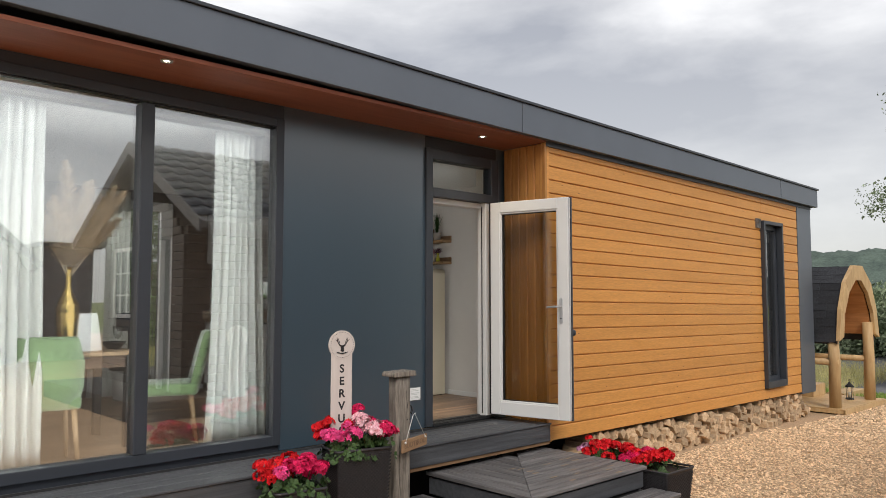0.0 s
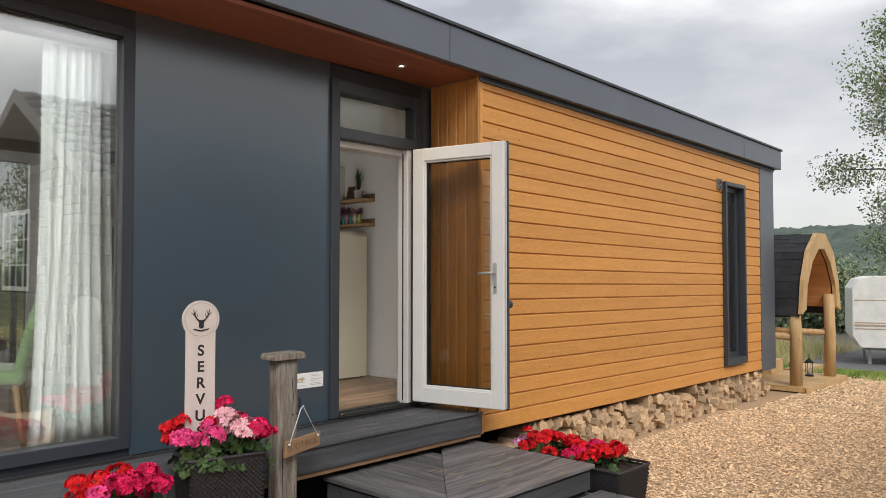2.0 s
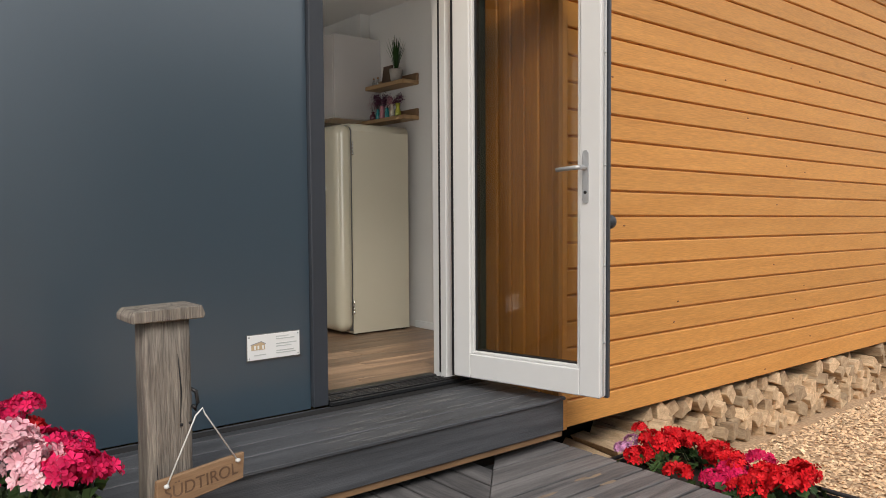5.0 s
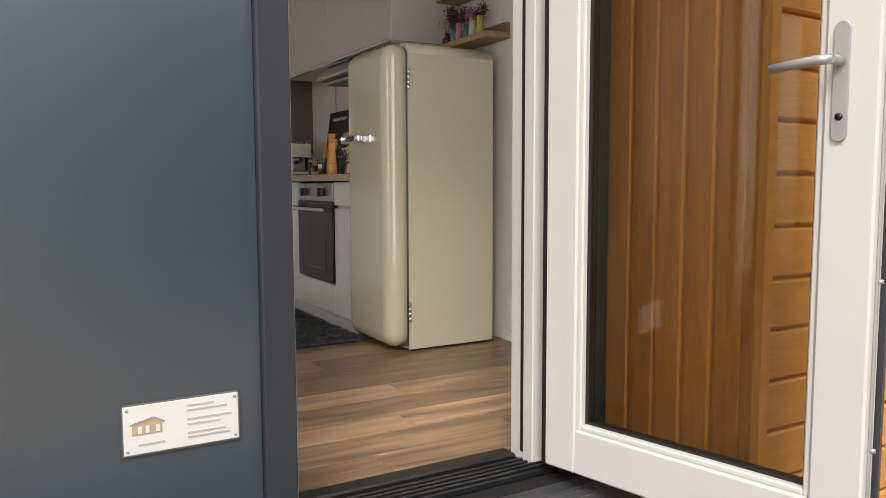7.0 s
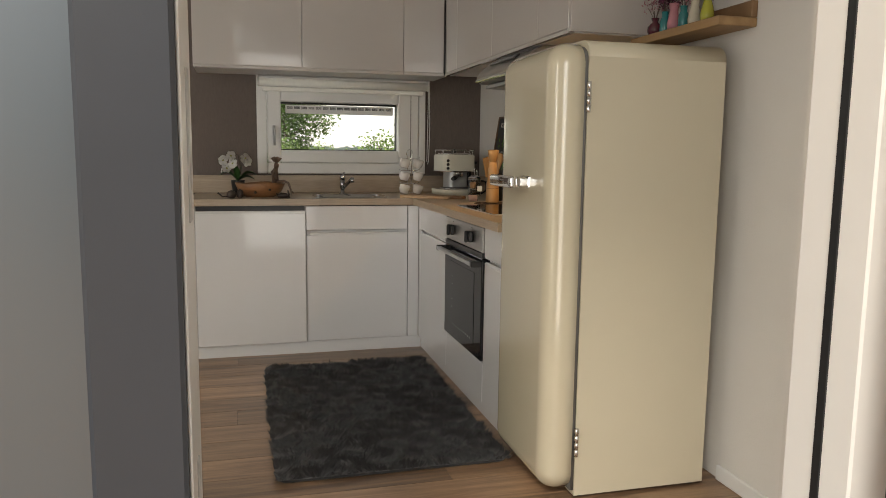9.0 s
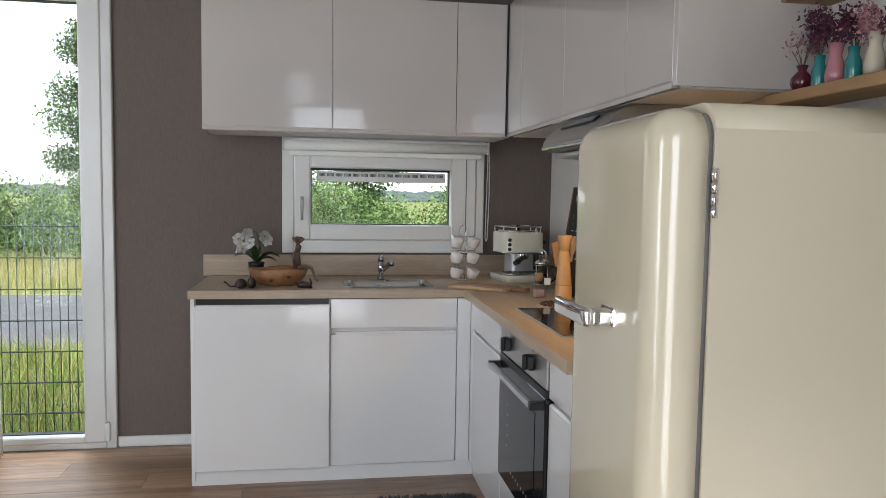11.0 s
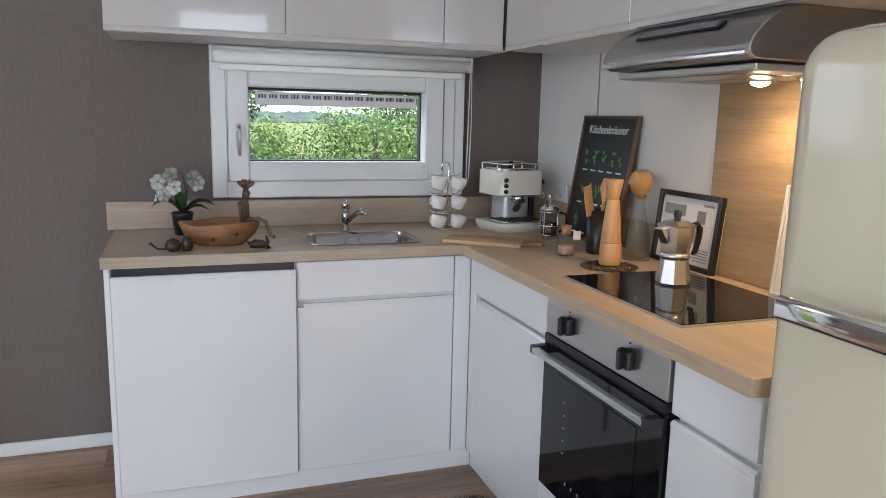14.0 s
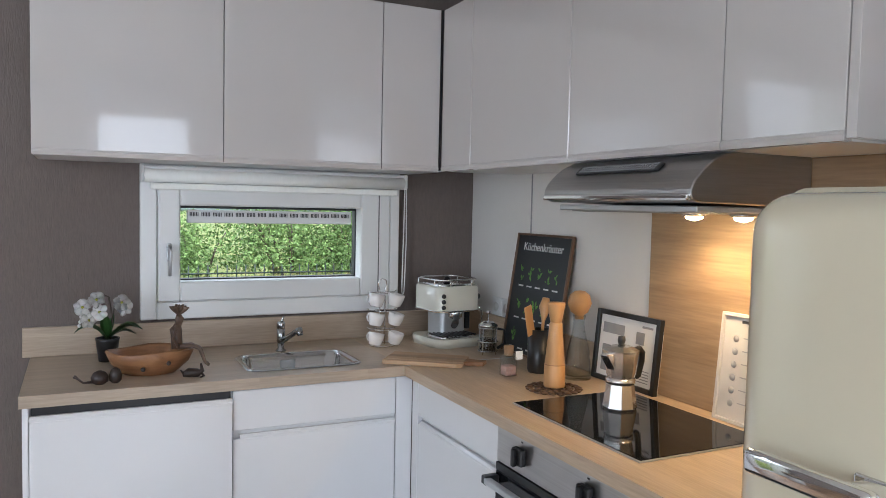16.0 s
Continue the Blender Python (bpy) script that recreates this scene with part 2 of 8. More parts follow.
M["sinksteel"] = mat("polished_sink_steel", (0.52, 0.52, 0.52), (0.47, 0.47, 0.47), rough=0.13, metal=1.0, scale=8)
M["satin"] = mat("satin_steel_handle", (0.52, 0.53, 0.54), (0.47, 0.48, 0.49), rough=0.38, metal=0.55, scale=10)
M["blackglass"] = mat("black_glass", (0.006, 0.007, 0.009), rough=0.05, coat=0.0, spec=0.4, b=(0.005, 0.005, 0.006))
M["black"] = mat("black_plastic", (0.014, 0.014, 0.015), rough=0.35, scale=20)
M["rug"] = mat("charcoal_fur", (0.034, 0.032, 0.034), (0.011, 0.010, 0.011), rough=0.95, scale=7, sheen=0.4, island=0.35)
M["chip"] = mat("wood_chip_gravel", (0.84, 0.62, 0.40), (0.57, 0.39, 0.23), rough=0.8, scale=30, island=0.42)
M["log"] = mat("split_firewood", (0.66, 0.49, 0.31), (0.42, 0.28, 0.165), rough=0.75, scale=7, stretch=(4, 0.8, 4), bump=0.2, bscale=40, rand=0.36, fine=0.2)
M["post"] = mat("weathered_grey_post", (0.31, 0.272, 0.228), (0.115, 0.098, 0.084), rough=0.85, scale=3.2, stretch=(9, 9, 0.6), lo=0.32, hi=0.66, bump=0.8, bscale=18, bstretch=(12, 12, 0.7), dist=1.2, fine=0.3)
M["signwood"] = mat("brown_sign_board", (0.32, 0.20, 0.11), (0.22, 0.13, 0.07), rough=0.7, scale=4, stretch=(0.8, 8, 8), bump=0.2, bscale=30)
M["plaque"] = mat("pale_pink_grey_wood", (0.60, 0.54, 0.51), (0.55, 0.49, 0.46), rough=0.6, scale=5, stretch=(4, 4, 0.8), bump=0.05)
M["ink"] = mat("black_print", (0.02, 0.02, 0.024), rough=0.6)
M["card"] = mat("pale_grey_card", (0.56, 0.545, 0.53), (0.52, 0.505, 0.49), rough=0.6)
M["tapchrome"] = mat("dark_chrome", (0.42, 0.42, 0.42), (0.36, 0.36, 0.36), rough=0.1, metal=1.0)
M["paper"] = mat("white_paper", (0.80, 0.80, 0.79), rough=0.5, b=(0.78, 0.78, 0.77))
M["paleprint"] = mat("pale_print", (0.56, 0.58, 0.56), rough=0.6)
M["houseprint"] = mat("tan_print", (0.60, 0.44, 0.26), (0.50, 0.38, 0.24), rough=0.6, scale=40)
M["greyprint"] = mat("grey_print", (0.35, 0.35, 0.36), rough=0.6)
M["wicker"] = mat("black_rattan", (0.030, 0.027, 0.030), (0.016, 0.015, 0.017), rough=0.5, scale=60, rand=0.1)
M["soil"] = mat("soil", (0.03, 0.02, 0.014), rough=0.9, scale=30, bump=0.5)
M["leaf"] = mat("geranium_leaf", (0.048, 0.088, 0.024), (0.022, 0.045, 0.013), rough=0.55, scale=20, island=0.4, spec=0.3)
M["redf"] = mat("red_petal", (0.70, 0.012, 0.018), (0.55, 0.006, 0.012), rough=0.6, scale=30, island=0.25, spec=0.2)
M["pinkf"] = mat("pink_petal", (0.80, 0.075, 0.27), (0.66, 0.045, 0.18), rough=0.6, scale=30, island=0.3, spec=0.2)
M["deepf"] = mat("deep_pink_petal", (0.72, 0.018, 0.11), (0.55, 0.01, 0.08), rough=0.6, scale=30, island=0.3, spec=0.2)
M["palef"] = mat("pale_pink_petal", (0.82, 0.55, 0.58), (0.80, 0.36, 0.44), rough=0.6, scale=25, island=0.2, spec=0.2)
M["mauvef"] = mat("mauve_petal", (0.66, 0.30, 0.50), (0.5, 0.2, 0.4), rough=0.6, scale=25, island=0.2)
M["curtain"] = mat("white_curtain", (0.88, 0.88, 0.84), (0.85, 0.85, 0.81), rough=0.9, scale=60, stretch=(1, 1, 0.3), sheen=0.3, bump=0.1, bscale=200)
M["green"] = mat("sage_velvet", (0.19, 0.29, 0.125), (0.14, 0.22, 0.09), rough=0.75, scale=5, sheen=0.7, fine=0.1)
M["oak"] = mat("oak_leg", (0.42, 0.28, 0.16), (0.33, 0.21, 0.11), rough=0.5, scale=3, stretch=(6, 6, 0.8))
M["oaktop"] = mat("oak_table_top", (0.42, 0.28, 0.16), (0.30, 0.19, 0.10), rough=0.45, scale=2, stretch=(0.8, 8, 8))
M["brass"] = mat("brushed_brass", (0.62, 0.43, 0.15), (0.5, 0.33, 0.10), rough=0.25, metal=1.0, scale=8)
M["pampas"] = mat("dry_pampas", (0.74, 0.60, 0.44), (0.60, 0.46, 0.32), rough=0.9, scale=20, island=0.25)
M["shelf"] = mat("oak_shelf", (0.40, 0.255, 0.125), (0.30, 0.18, 0.085), rough=0.55, scale=2.5, stretch=(8, 0.8, 8), bump=0.1)
M["darkoak"] = mat("oak_shelf_end", (0.24, 0.14, 0.07), (0.18, 0.10, 0.05), rough=0.6, scale=6)
M["china"] = mat("white_china", (0.76, 0.72, 0.69), rough=0.15, coat=0.5, b=(0.74, 0.70, 0.67))
M["bowlwood"] = mat("carved_bowl_wood", (0.32, 0.155, 0.065), (0.20, 0.09, 0.036), rough=0.45, scale=5, stretch=(1, 1, 4), dist=1.5)
M["figwood"] = mat("driftwood_figure", (0.145, 0.088, 0.058), (0.075, 0.046, 0.030), rough=0.42, scale=14)
M["podwood"] = mat("dark_seed_pod", (0.036, 0.020, 0.015), (0.02, 0.012, 0.009), rough=0.42, scale=25)
M["orchid"] = mat("white_orchid", (0.84, 0.83, 0.81), (0.80, 0.78, 0.76), rough=0.6, sub=0.1)
M["orchidleaf"] = mat("orchid_leaf", (0.06, 0.15, 0.035), (0.04, 0.10, 0.025), rough=0.3)
M["beech"] = mat("beech_wood", (0.58, 0.33, 0.135), (0.48, 0.26, 0.10), rough=0.4, scale=4, stretch=(8, 8, 0.8), coat=0.2)
M["board"] = mat("striped_board", (0.52, 0.36, 0.22), (0.36, 0.23, 0.13), rough=0.55, scale=3, stretch=(1, 9, 9), rand=0.3)
M["cork"] = mat("cork", (0.42, 0.24, 0.12), rough=0.8, scale=60)
M["salt"] = mat("pink_salt", (0.78, 0.52, 0.44), rough=0.6, scale=90, b=(0.7, 0.4, 0.33))
M["coffee"] = mat("dark_coffee", (0.03, 0.016, 0.01), rough=0.2)
M["slate"] = mat("blackboard", (0.018, 0.021, 0.025), (0.012, 0.014, 0.017), rough=0.45, scale=3)
M["chalk"] = mat("chalk", (0.75, 0.75, 0.73), rough=0.8)
M["herb"] = mat("herb_print", (0.16, 0.34, 0.07), (0.08, 0.2, 0.04), rough=0.7, scale=60)
M["framewood"] = mat("brown_frame", (0.17, 0.10, 0.06), (0.11, 0.06, 0.035), rough=0.5, scale=8)
M["alumoka"] = mat("polished_aluminium", (0.80, 0.79, 0.78), (0.74, 0.73, 0.72), rough=0.27, metal=1.0, scale=5)
M["machine"] = mat("cream_machine", (0.66, 0.64, 0.55), rough=0.2, coat=0.4, b=(0.64, 0.62, 0.53))
M["mat"] = mat("brown_bead_mat", (0.10, 0.055, 0.03), (0.05, 0.026, 0.015), rough=0.5, scale=40)
M["glass"] = pane_glass("window_glass", (0.90, 0.92, 0.91), 0.02)
M["frontglass"] = pane_glass("coated_window_glass", (0.94, 0.96, 0.95), 0.36)
M["doorglass"] = pane_glass("door_glass", (0.84, 0.81, 0.68), 0.06)
M["rearglass"] = pane_glass("rear_window_glass", (0.96, 0.97, 0.96), 0.008)
M["clear"] = pane_glass("clear_glass", (0.90, 0.91, 0.90), 0.06)
M["bark"] = mat("bark", (0.14, 0.11, 0.085), (0.07, 0.055, 0.042), rough=0.9, scale=6, stretch=(4, 4, 0.7), bump=0.6, bscale=20)
M["foliage"] = mat("tree_leaves", (0.115, 0.185, 0.052), (0.055, 0.105, 0.028), rough=0.6, scale=2.0, island=0.45, spec=0.25)
M["bush"] = mat("bush_leaves", (0.215, 0.315, 0.105), (0.10, 0.17, 0.05), rough=0.6, scale=0.9, island=0.45, spec=0.25)
M["birch"] = mat("grey_green_leaves", (0.30, 0.35, 0.22), (0.17, 0.22, 0.12), rough=0.6, scale=2.0, island=0.45, spec=0.25)
# distance haze is mixed into these blue-grey greens
M["hill"] = mat("wooded_hill", (0.105, 0.145, 0.115), (0.055, 0.082, 0.068), rough=0.95, scale=0.09, detail=10, bump=1.0, bscale=0.3, fine=0.35)
M["grass"] = mat("grass_blades", (0.28, 0.38, 0.08), (0.16, 0.25, 0.045), rough=0.7, scale=1.2, island=0.4)
M["straw"] = mat("dry_grass", (0.52, 0.45, 0.20), (0.34, 0.33, 0.12), rough=0.8, scale=1.2, island=0.35)
M["asphalt"] = mat("asphalt", (0.16, 0.16, 0.165), (0.12, 0.12, 0.125), rough=0.85, scale=3, bump=0.3, bscale=300, fine=0.2)
M["wire"] = mat("green_fence_wire", (0.055, 0.075, 0.065), rough=0.5, scale=10)
M["shingle"] = mat("black_shingle", (0.028, 0.030, 0.036), (0.018, 0.019, 0.023), rough=0.85, scale=30, bump=0.5, bscale=400, rand=0.25)
M["pine"] = mat("natural_pine", (0.58, 0.40, 0.20), (0.46, 0.29, 0.13), rough=0.6, scale=3, stretch=(5, 5, 0.8), bump=0.1, rand=0.08)
M["pineroof"] = mat("orange_pine_boards", (0.58, 0.28, 0.105), (0.46, 0.20, 0.07), rough=0.55, scale=3, stretch=(0.7, 0.7, 8), rand=0.06)
M["caravan"] = mat("caravan_white", (0.80, 0.79, 0.75), rough=0.35, b=(0.69, 0.68, 0.65))
M["stripe"] = mat("caravan_stripe", (0.48, 0.36, 0.26), rough=0.4)
M["cabin"] = mat("dark_stained_logs", (0.10, 0.082, 0.066), (0.065, 0.053, 0.043), rough=0.7, scale=3, stretch=(0.8, 0.8, 8), rand=0.12)
M["tile"] = mat("anthracite_roof_tile", (0.055, 0.060, 0.070), (0.04, 0.044, 0.05), rough=0.45, scale=6, rand=0.15)
M["trimgrey"] = mat("grey_trim", (0.17, 0.165, 0.16), rough=0.5)
M["render"] = mat("grey_render_wall", (0.30, 0.29, 0.28), rough=0.85)
M["purple"] = mat("dried_purple_flower", (0.10, 0.018, 0.05), (0.06, 0.012, 0.035), rough=0.8, island=0.4)
M["pinkdry"] = mat("dried_pink_flower", (0.44, 0.22, 0.24), (0.3, 0.13, 0.16), rough=0.8, island=0.3)
M["teal"] = mat("teal_glaze", (0.02, 0.20, 0.21), rough=0.12, coat=0.5, b=(0.015, 0.17, 0.18))
M["plum"] = mat("plum_glaze", (0.09, 0.012, 0.025), rough=0.12, coat=0.5)
M["rose"] = mat("rose_glaze", (0.52, 0.22, 0.26), rough=0.15, coat=0.5)
M["lime"] = mat("lime_glaze", (0.42, 0.42, 0.05), rough=0.15, coat=0.5)
M["ivory"] = mat("ivory_glaze", (0.58, 0.53, 0.42), rough=0.2, coat=0.4)
M["concrete"] = mat("concrete_pot", (0.38, 0.35, 0.31), rough=0.8, scale=20)
M["lampshade"] = mat("dark_blue_shade", (0.03, 0.04, 0.06), rough=0.7)
M["bulb"] = glow("warm_bulb", (1.0, 0.72, 0.36), 30.0)
M["spot"] = glow("warm_spot", (1.0, 0.85, 0.6), 9.0)


def ground_material():
    m = bpy.data.materials.new("gravel_and_grass_ground")
    m.use_nodes = True
    n, l = m.node_tree.nodes, m.node_tree.links
    p = n["Principled BSDF"]
    p.inputs["Roughness"].default_value = 0.9
    tc = n.new("ShaderNodeTexCoord")

    def noise_ramp(scale, stops, detail=6):
        t = n.new("ShaderNodeTexNoise")
        t.inputs["Scale"].default_value, t.inputs["Detail"].default_value = scale, detail
        l.new(tc.outputs["Object"], t.inputs["Vector"])
        r = n.new("ShaderNodeValToRGB")
        r.color_ramp.elements[0].position, r.color_ramp.elements[0].color = stops[0][0], (*stops[0][1], 1)
        r.color_ramp.elements[1].position, r.color_ramp.elements[1].color = stops[1][0], (*stops[1][1], 1)
        l.new(t.outputs[0], r.inputs[0])
        return r, t
    chips, ct = noise_ramp(45, ((0.3, (0.34, 0.22, 0.13)), (0.7, (0.60, 0.42, 0.26))), 8)
    grass, gt = noise_ramp(1.4, ((0.35, (0.11, 0.17, 0.035)), (0.68, (0.30, 0.29, 0.09))), 8)
    # gravel court in front of the cabin and up to the lawn edge
    sep = n.new("ShaderNodeSeparateXYZ")
    l.new(tc.outputs["Object"], sep.inputs[0])
    wob = n.new("ShaderNodeTexNoise")
    wob.inputs["Scale"].default_value = 1.6
    l.new(tc.outputs["Object"], wob.inputs["Vector"])

    def edge(socket, lo, hi):
        ad = n.new("ShaderNodeMath")
        ad.operation = "ADD"
        l.new(socket, ad.inputs[0])
        l.new(wob.outputs[0], ad.inputs[1])
        r = n.new("ShaderNodeMapRange")
        r.inputs["From Min"].default_value, r.inputs["From Max"].default_value = lo, hi
        l.new(ad.outputs[0], r.inputs[0])
        return r.outputs[0]
    ex = edge(sep.outputs[0], 14.9, 15.4)
    ey = edge(sep.outputs[1], 9.9, 10.3)
    mx = n.new("ShaderNodeMath")
    mx.operation = "MAXIMUM"
    l.new(ex, mx.inputs[0])
    l.new(ey, mx.inputs[1])
    mix = n.new("ShaderNodeMix")
    mix.data_type = "RGBA"
    l.new(mx.outputs[0], mix.inputs[0])
    l.new(chips.outputs[0], mix.inputs[6])
    l.new(grass.outputs[0], mix.inputs[7])
    l.new(mix.outputs[2], p.inputs["Base Color"])
    bp = n.new("ShaderNodeBump")
    bp.inputs["Strength"].default_value, bp.inputs["Distance"].default_value = 0.7, 0.02
    l.new(ct.outputs[0], bp.inputs["Height"])
    l.new(bp.outputs[0], p.inputs["Normal"])
    return m


M["ground"] = ground_material()


# ---- mesh helpers ----
def bm_new():
    return bmesh.new()


def add_box(bm, x0, x1, y0, y1, z0, z1, bev=0.0, seg=1, rot=None):
    r = bmesh.ops.create_cube(bm, size=1.0)
    vs = r["verts"]
    for v in vs:
        v.co = Vector((x0 + (v.co.x + 0.5) * (x1 - x0), y0 + (v.co.y + 0.5) * (y1 - y0), z0 + (v.co.z + 0.5) * (z1 - z0)))
    if bev:
        es = list({e for v in vs for e in v.link_edges})
        r2 = bmesh.ops.bevel(bm, geom=es, offset=bev, segments=seg, profile=0.5, affect="EDGES")
        vs = list({v for f in r2["faces"] for v in f.verts} | {v for v in vs if v.is_valid})
    if rot is not None:
        bmesh.ops.transform(bm, matrix=rot, verts=vs)
    return vs


def box(x0, x1, y0, y1, z0, z1, bev=0.0, seg=1):
    bm = bm_new()
    add_box(bm, x0, x1, y0, y1, z0, z1, bev, seg)
    return bm


def add_lathe(bm, prof, at=(0, 0, 0), seg=24, flat=False):
    """Turns (radius, height) pairs round the upright axis at a place."""
    rings = []
    for r, z in prof:
        if r < 1e-5:
            rings.append([bm.verts.new((at[0], at[1], at[2] + z))])
        else:
            rings.append([bm.verts.new((at[0] + r * math.cos(2 * math.pi * i / seg), at[1] + r * math.sin(2 * math.pi * i / seg), at[2] + z)) for i in range(seg)])
    for a, b in zip(rings, rings[1:]):
        for i in range(seg):
            j = (i + 1) % seg
            if len(a) == 1 and len(b) == 1:
                continue
            if len(a) == 1:
                f = bm.faces.new((a[0], b[j], b[i]))
            elif len(b) == 1:
                f = bm.faces.new((a[i], a[j], b[0]))
            else:
                f = bm.faces.new((a[i], a[j], b[j], b[i]))
            f.smooth = not flat
    return bm


def lathe(prof, at=(0, 0, 0), seg=24, flat=False):
    return add_lathe(bm_new(), prof, at, seg, flat)


def add_tube(bm, pts, radius, seg=8, closed=False):
    """A round bar along a line of points; radius may be a list."""
    pts = [Vector(p) for p in pts]
    rings = []
    up = Vector((0.13, 0.21, 0.97))
    for i, p in enumerate(pts):
        if closed:
            d = pts[(i + 1) % len(pts)] - pts[i - 1]
        else:
            d = pts[min(i + 1, len(pts) - 1)] - pts[max(i - 1, 0)]
        d.normalize()
        u = d.cross(up)
        if u.length < 0.05:
            u = d.cross(Vector((1, 0, 0)))
        u.normalize()
        w = d.cross(u)
        r = radius[i] if isinstance(radius, (list, tuple)) else radius
        rings.append([bm.verts.new(p + (u * math.cos(2 * math.pi * k / seg) + w * math.sin(2 * math.pi * k / seg)) * r) for k in range(seg)])
    pairs = list(zip(rings, rings[1:])) + ([(rings[-1], rings[0])] if closed else [])
    for a, b in pairs:
        for k in range(seg):
            f = bm.faces.new((a[k], a[(k + 1) % seg], b[(k + 1) % seg], b[k]))
            f.smooth = True
    if not closed:
        bm.faces.new(rings[0][::-1])
        bm.faces.new(rings[-1])
    return bm


def tube(pts, radius, seg=8, closed=False):
    return add_tube(bm_new(), pts, radius, seg, closed)


def prism(poly, axis, a, b, bev=0.0):
    """A flat outline drawn in the two other axes, pushed along an axis from a to b."""
    bm = bm_new()

    def put(u, v, w):
        return {"x": (w, u, v), "y": (u, w, v), "z": (u, v, w)}[axis]
    lo = [bm.verts.new(put(u, v, a)) for u, v in poly]
    hi = [bm.verts.new(put(u, v, b)) for u, v in poly]
    k = len(poly)
    bm.faces.new(lo)
    bm.faces.new(hi[::-1])
    for i in range(k):
        bm.faces.new((lo[i], hi[i], hi[(i + 1) % k], lo[(i + 1) % k]))
    bmesh.ops.recalc_face_normals(bm, faces=bm.faces[:])
    if bev:
        bmesh.ops.bevel(bm, geom=bm.edges[:], offset=bev, segments=1, affect="EDGES")
    return bm


def smooth(bm):
    for f in bm.faces:
        f.smooth = True
    return bm


def mesh_of(name, bm, material):
    bmesh.ops.recalc_face_normals(bm, faces=bm.faces[:])
    me = bpy.data.meshes.new(name)
    bm.to_mesh(me)
    bm.free()
    me.materials.append(M[material])
    return me


def root_of(ob):
    while ob.parent:
        ob = ob.parent
    return ob


def thing(name, at, label, category, group="", rz=0.0, kind=""):
    ob = new(name)
    ob.empty_display_size = 0.1
    ob.matrix_basis = pose(*at, 0, 0, rz)
    return tagged(ob, label, category, group, kind)


def part(name, bm, material, parent, label="", w=False):
    """One mesh under a thing or part; w: the mesh was drawn in world metres."""
    if w:
        bmesh.ops.transform(bm, matrix=root_of(parent).matrix_basis.inverted(), verts=bm.verts[:])
    ob = new(name, mesh_of(name, bm, material))
    ob.parent = parent
    return tagged(ob, label)


def piece(name, me, parent, m):
    ob = new(name, me)
    ob.parent = parent
    ob.matrix_basis = m
    return ob


def single(name, bm, material, label, category, group="", kind=""):
    """A thing of one mesh, drawn in world metres; its origin moves to its base."""
    lo = Vector([min(v.co[i] for v in bm.verts) for i in range(3)])
    hi = Vector([max(v.co[i] for v in bm.verts) for i in range(3)])
    c = Vector(((lo.x + hi.x) / 2, (lo.y + hi.y) / 2, lo.z))
    bmesh.ops.translate(bm, vec=-c, verts=bm.verts[:])
    ob = new(name, mesh_of(name, bm, material))
    ob.location = c
    return tagged(ob, label, category, group, kind)


def struct(name, bm, material, label):
    return single(name, bm, material, label, name.split("_")[0], kind="structure")


def from_arrays(name, verts, faces, material, parent=None):
    me = bpy.data.meshes.new(name)
    me.from_pydata([tuple(v) for v in verts], [], [tuple(f) for f in faces])
    me.materials.append(M[material])
    me.update()
    ob = new(name, me)
    if parent:
        ob.parent = parent
    return ob


def letters(text, size, material, parent, m, name="lettering", depth=0.001, align="CENTER", bold=0.0):
    """Raised lettering as a mesh."""
    cu = bpy.data.curves.new(name, "FONT")
    cu.body, cu.size, cu.extrude, cu.align_x, cu.align_y = text, size, depth, align, "CENTER"
    cu.offset = bold
    tmp = new("tmp", cu)
    bpy.context.view_layer.update()
    me = bpy.data.meshes.new_from_object(tmp.evaluated_get(bpy.context.evaluated_depsgraph_get()))
    bpy.data.objects.remove(tmp)
    me.materials.clear()
    me.materials.append(M[material])
    ob = new(name, me)
    ob.parent = parent
    ob.matrix_basis = m
    return ob


def leaf_cloud(count, sampler, size, seed, tilt=1.0):
    """Many small bent leaves at sampled places: vertices and faces."""
    rng = np.random.default_rng(seed)
    pts = sampler(rng, count)
    k = len(pts)
    s = size * rng.uniform(0.6, 1.3, (k, 1))
    a = rng.normal(size=(k, 3))
    a /= np.linalg.norm(a, axis=1, keepdims=True)
    b = rng.normal(size=(k, 3))
    b -= a * (a * b).sum(1, keepdims=True)
    b /= np.linalg.norm(b, axis=1, keepdims=True)
    nrm = np.cross(a, b)
    v = np.stack([pts - a * s, pts - b * s * 0.55 + nrm * s * 0.18, pts + a * s, pts + b * s * 0.55 + nrm * s * 0.18], 1).reshape(-1, 3)
    base = np.arange(k) * 4
    f = np.concatenate([np.stack([base, base + 1, base + 2], 1), np.stack([base, base + 2, base + 3], 1)])
    return v, f


# ---- ground and far land ----
def fall(x):
    """Height of the ground, which falls away towards the lane."""
    k = min(1.0, max(0.0, (x - 14.5) / 9.0))
    return -0.85 * k * k * (3 - 2 * k)


gb = bm_new()
xs = [-900, -200, -50, 0, 10] + [14.5 + i * 0.75 for i in range(13)] + [30, 60, 200, 900]
ys = [-900, -100, 0, 100, 900]
grid_v = [[gb.verts.new((x, y, fall(x))) for x in xs] for y in ys]
for ra, rb_ in zip(grid_v, grid_v[1:]):
    for i in range(len(xs) - 1):
        f = gb.faces.new((ra[i], ra[i + 1], rb_[i + 1], rb_[i]))
        f.smooth = True
ground = new("ground", mesh_of("ground", gb, "ground"))
tagged(ground, "tan wood-chip gravel court giving way to grass", "ground", kind="structure")

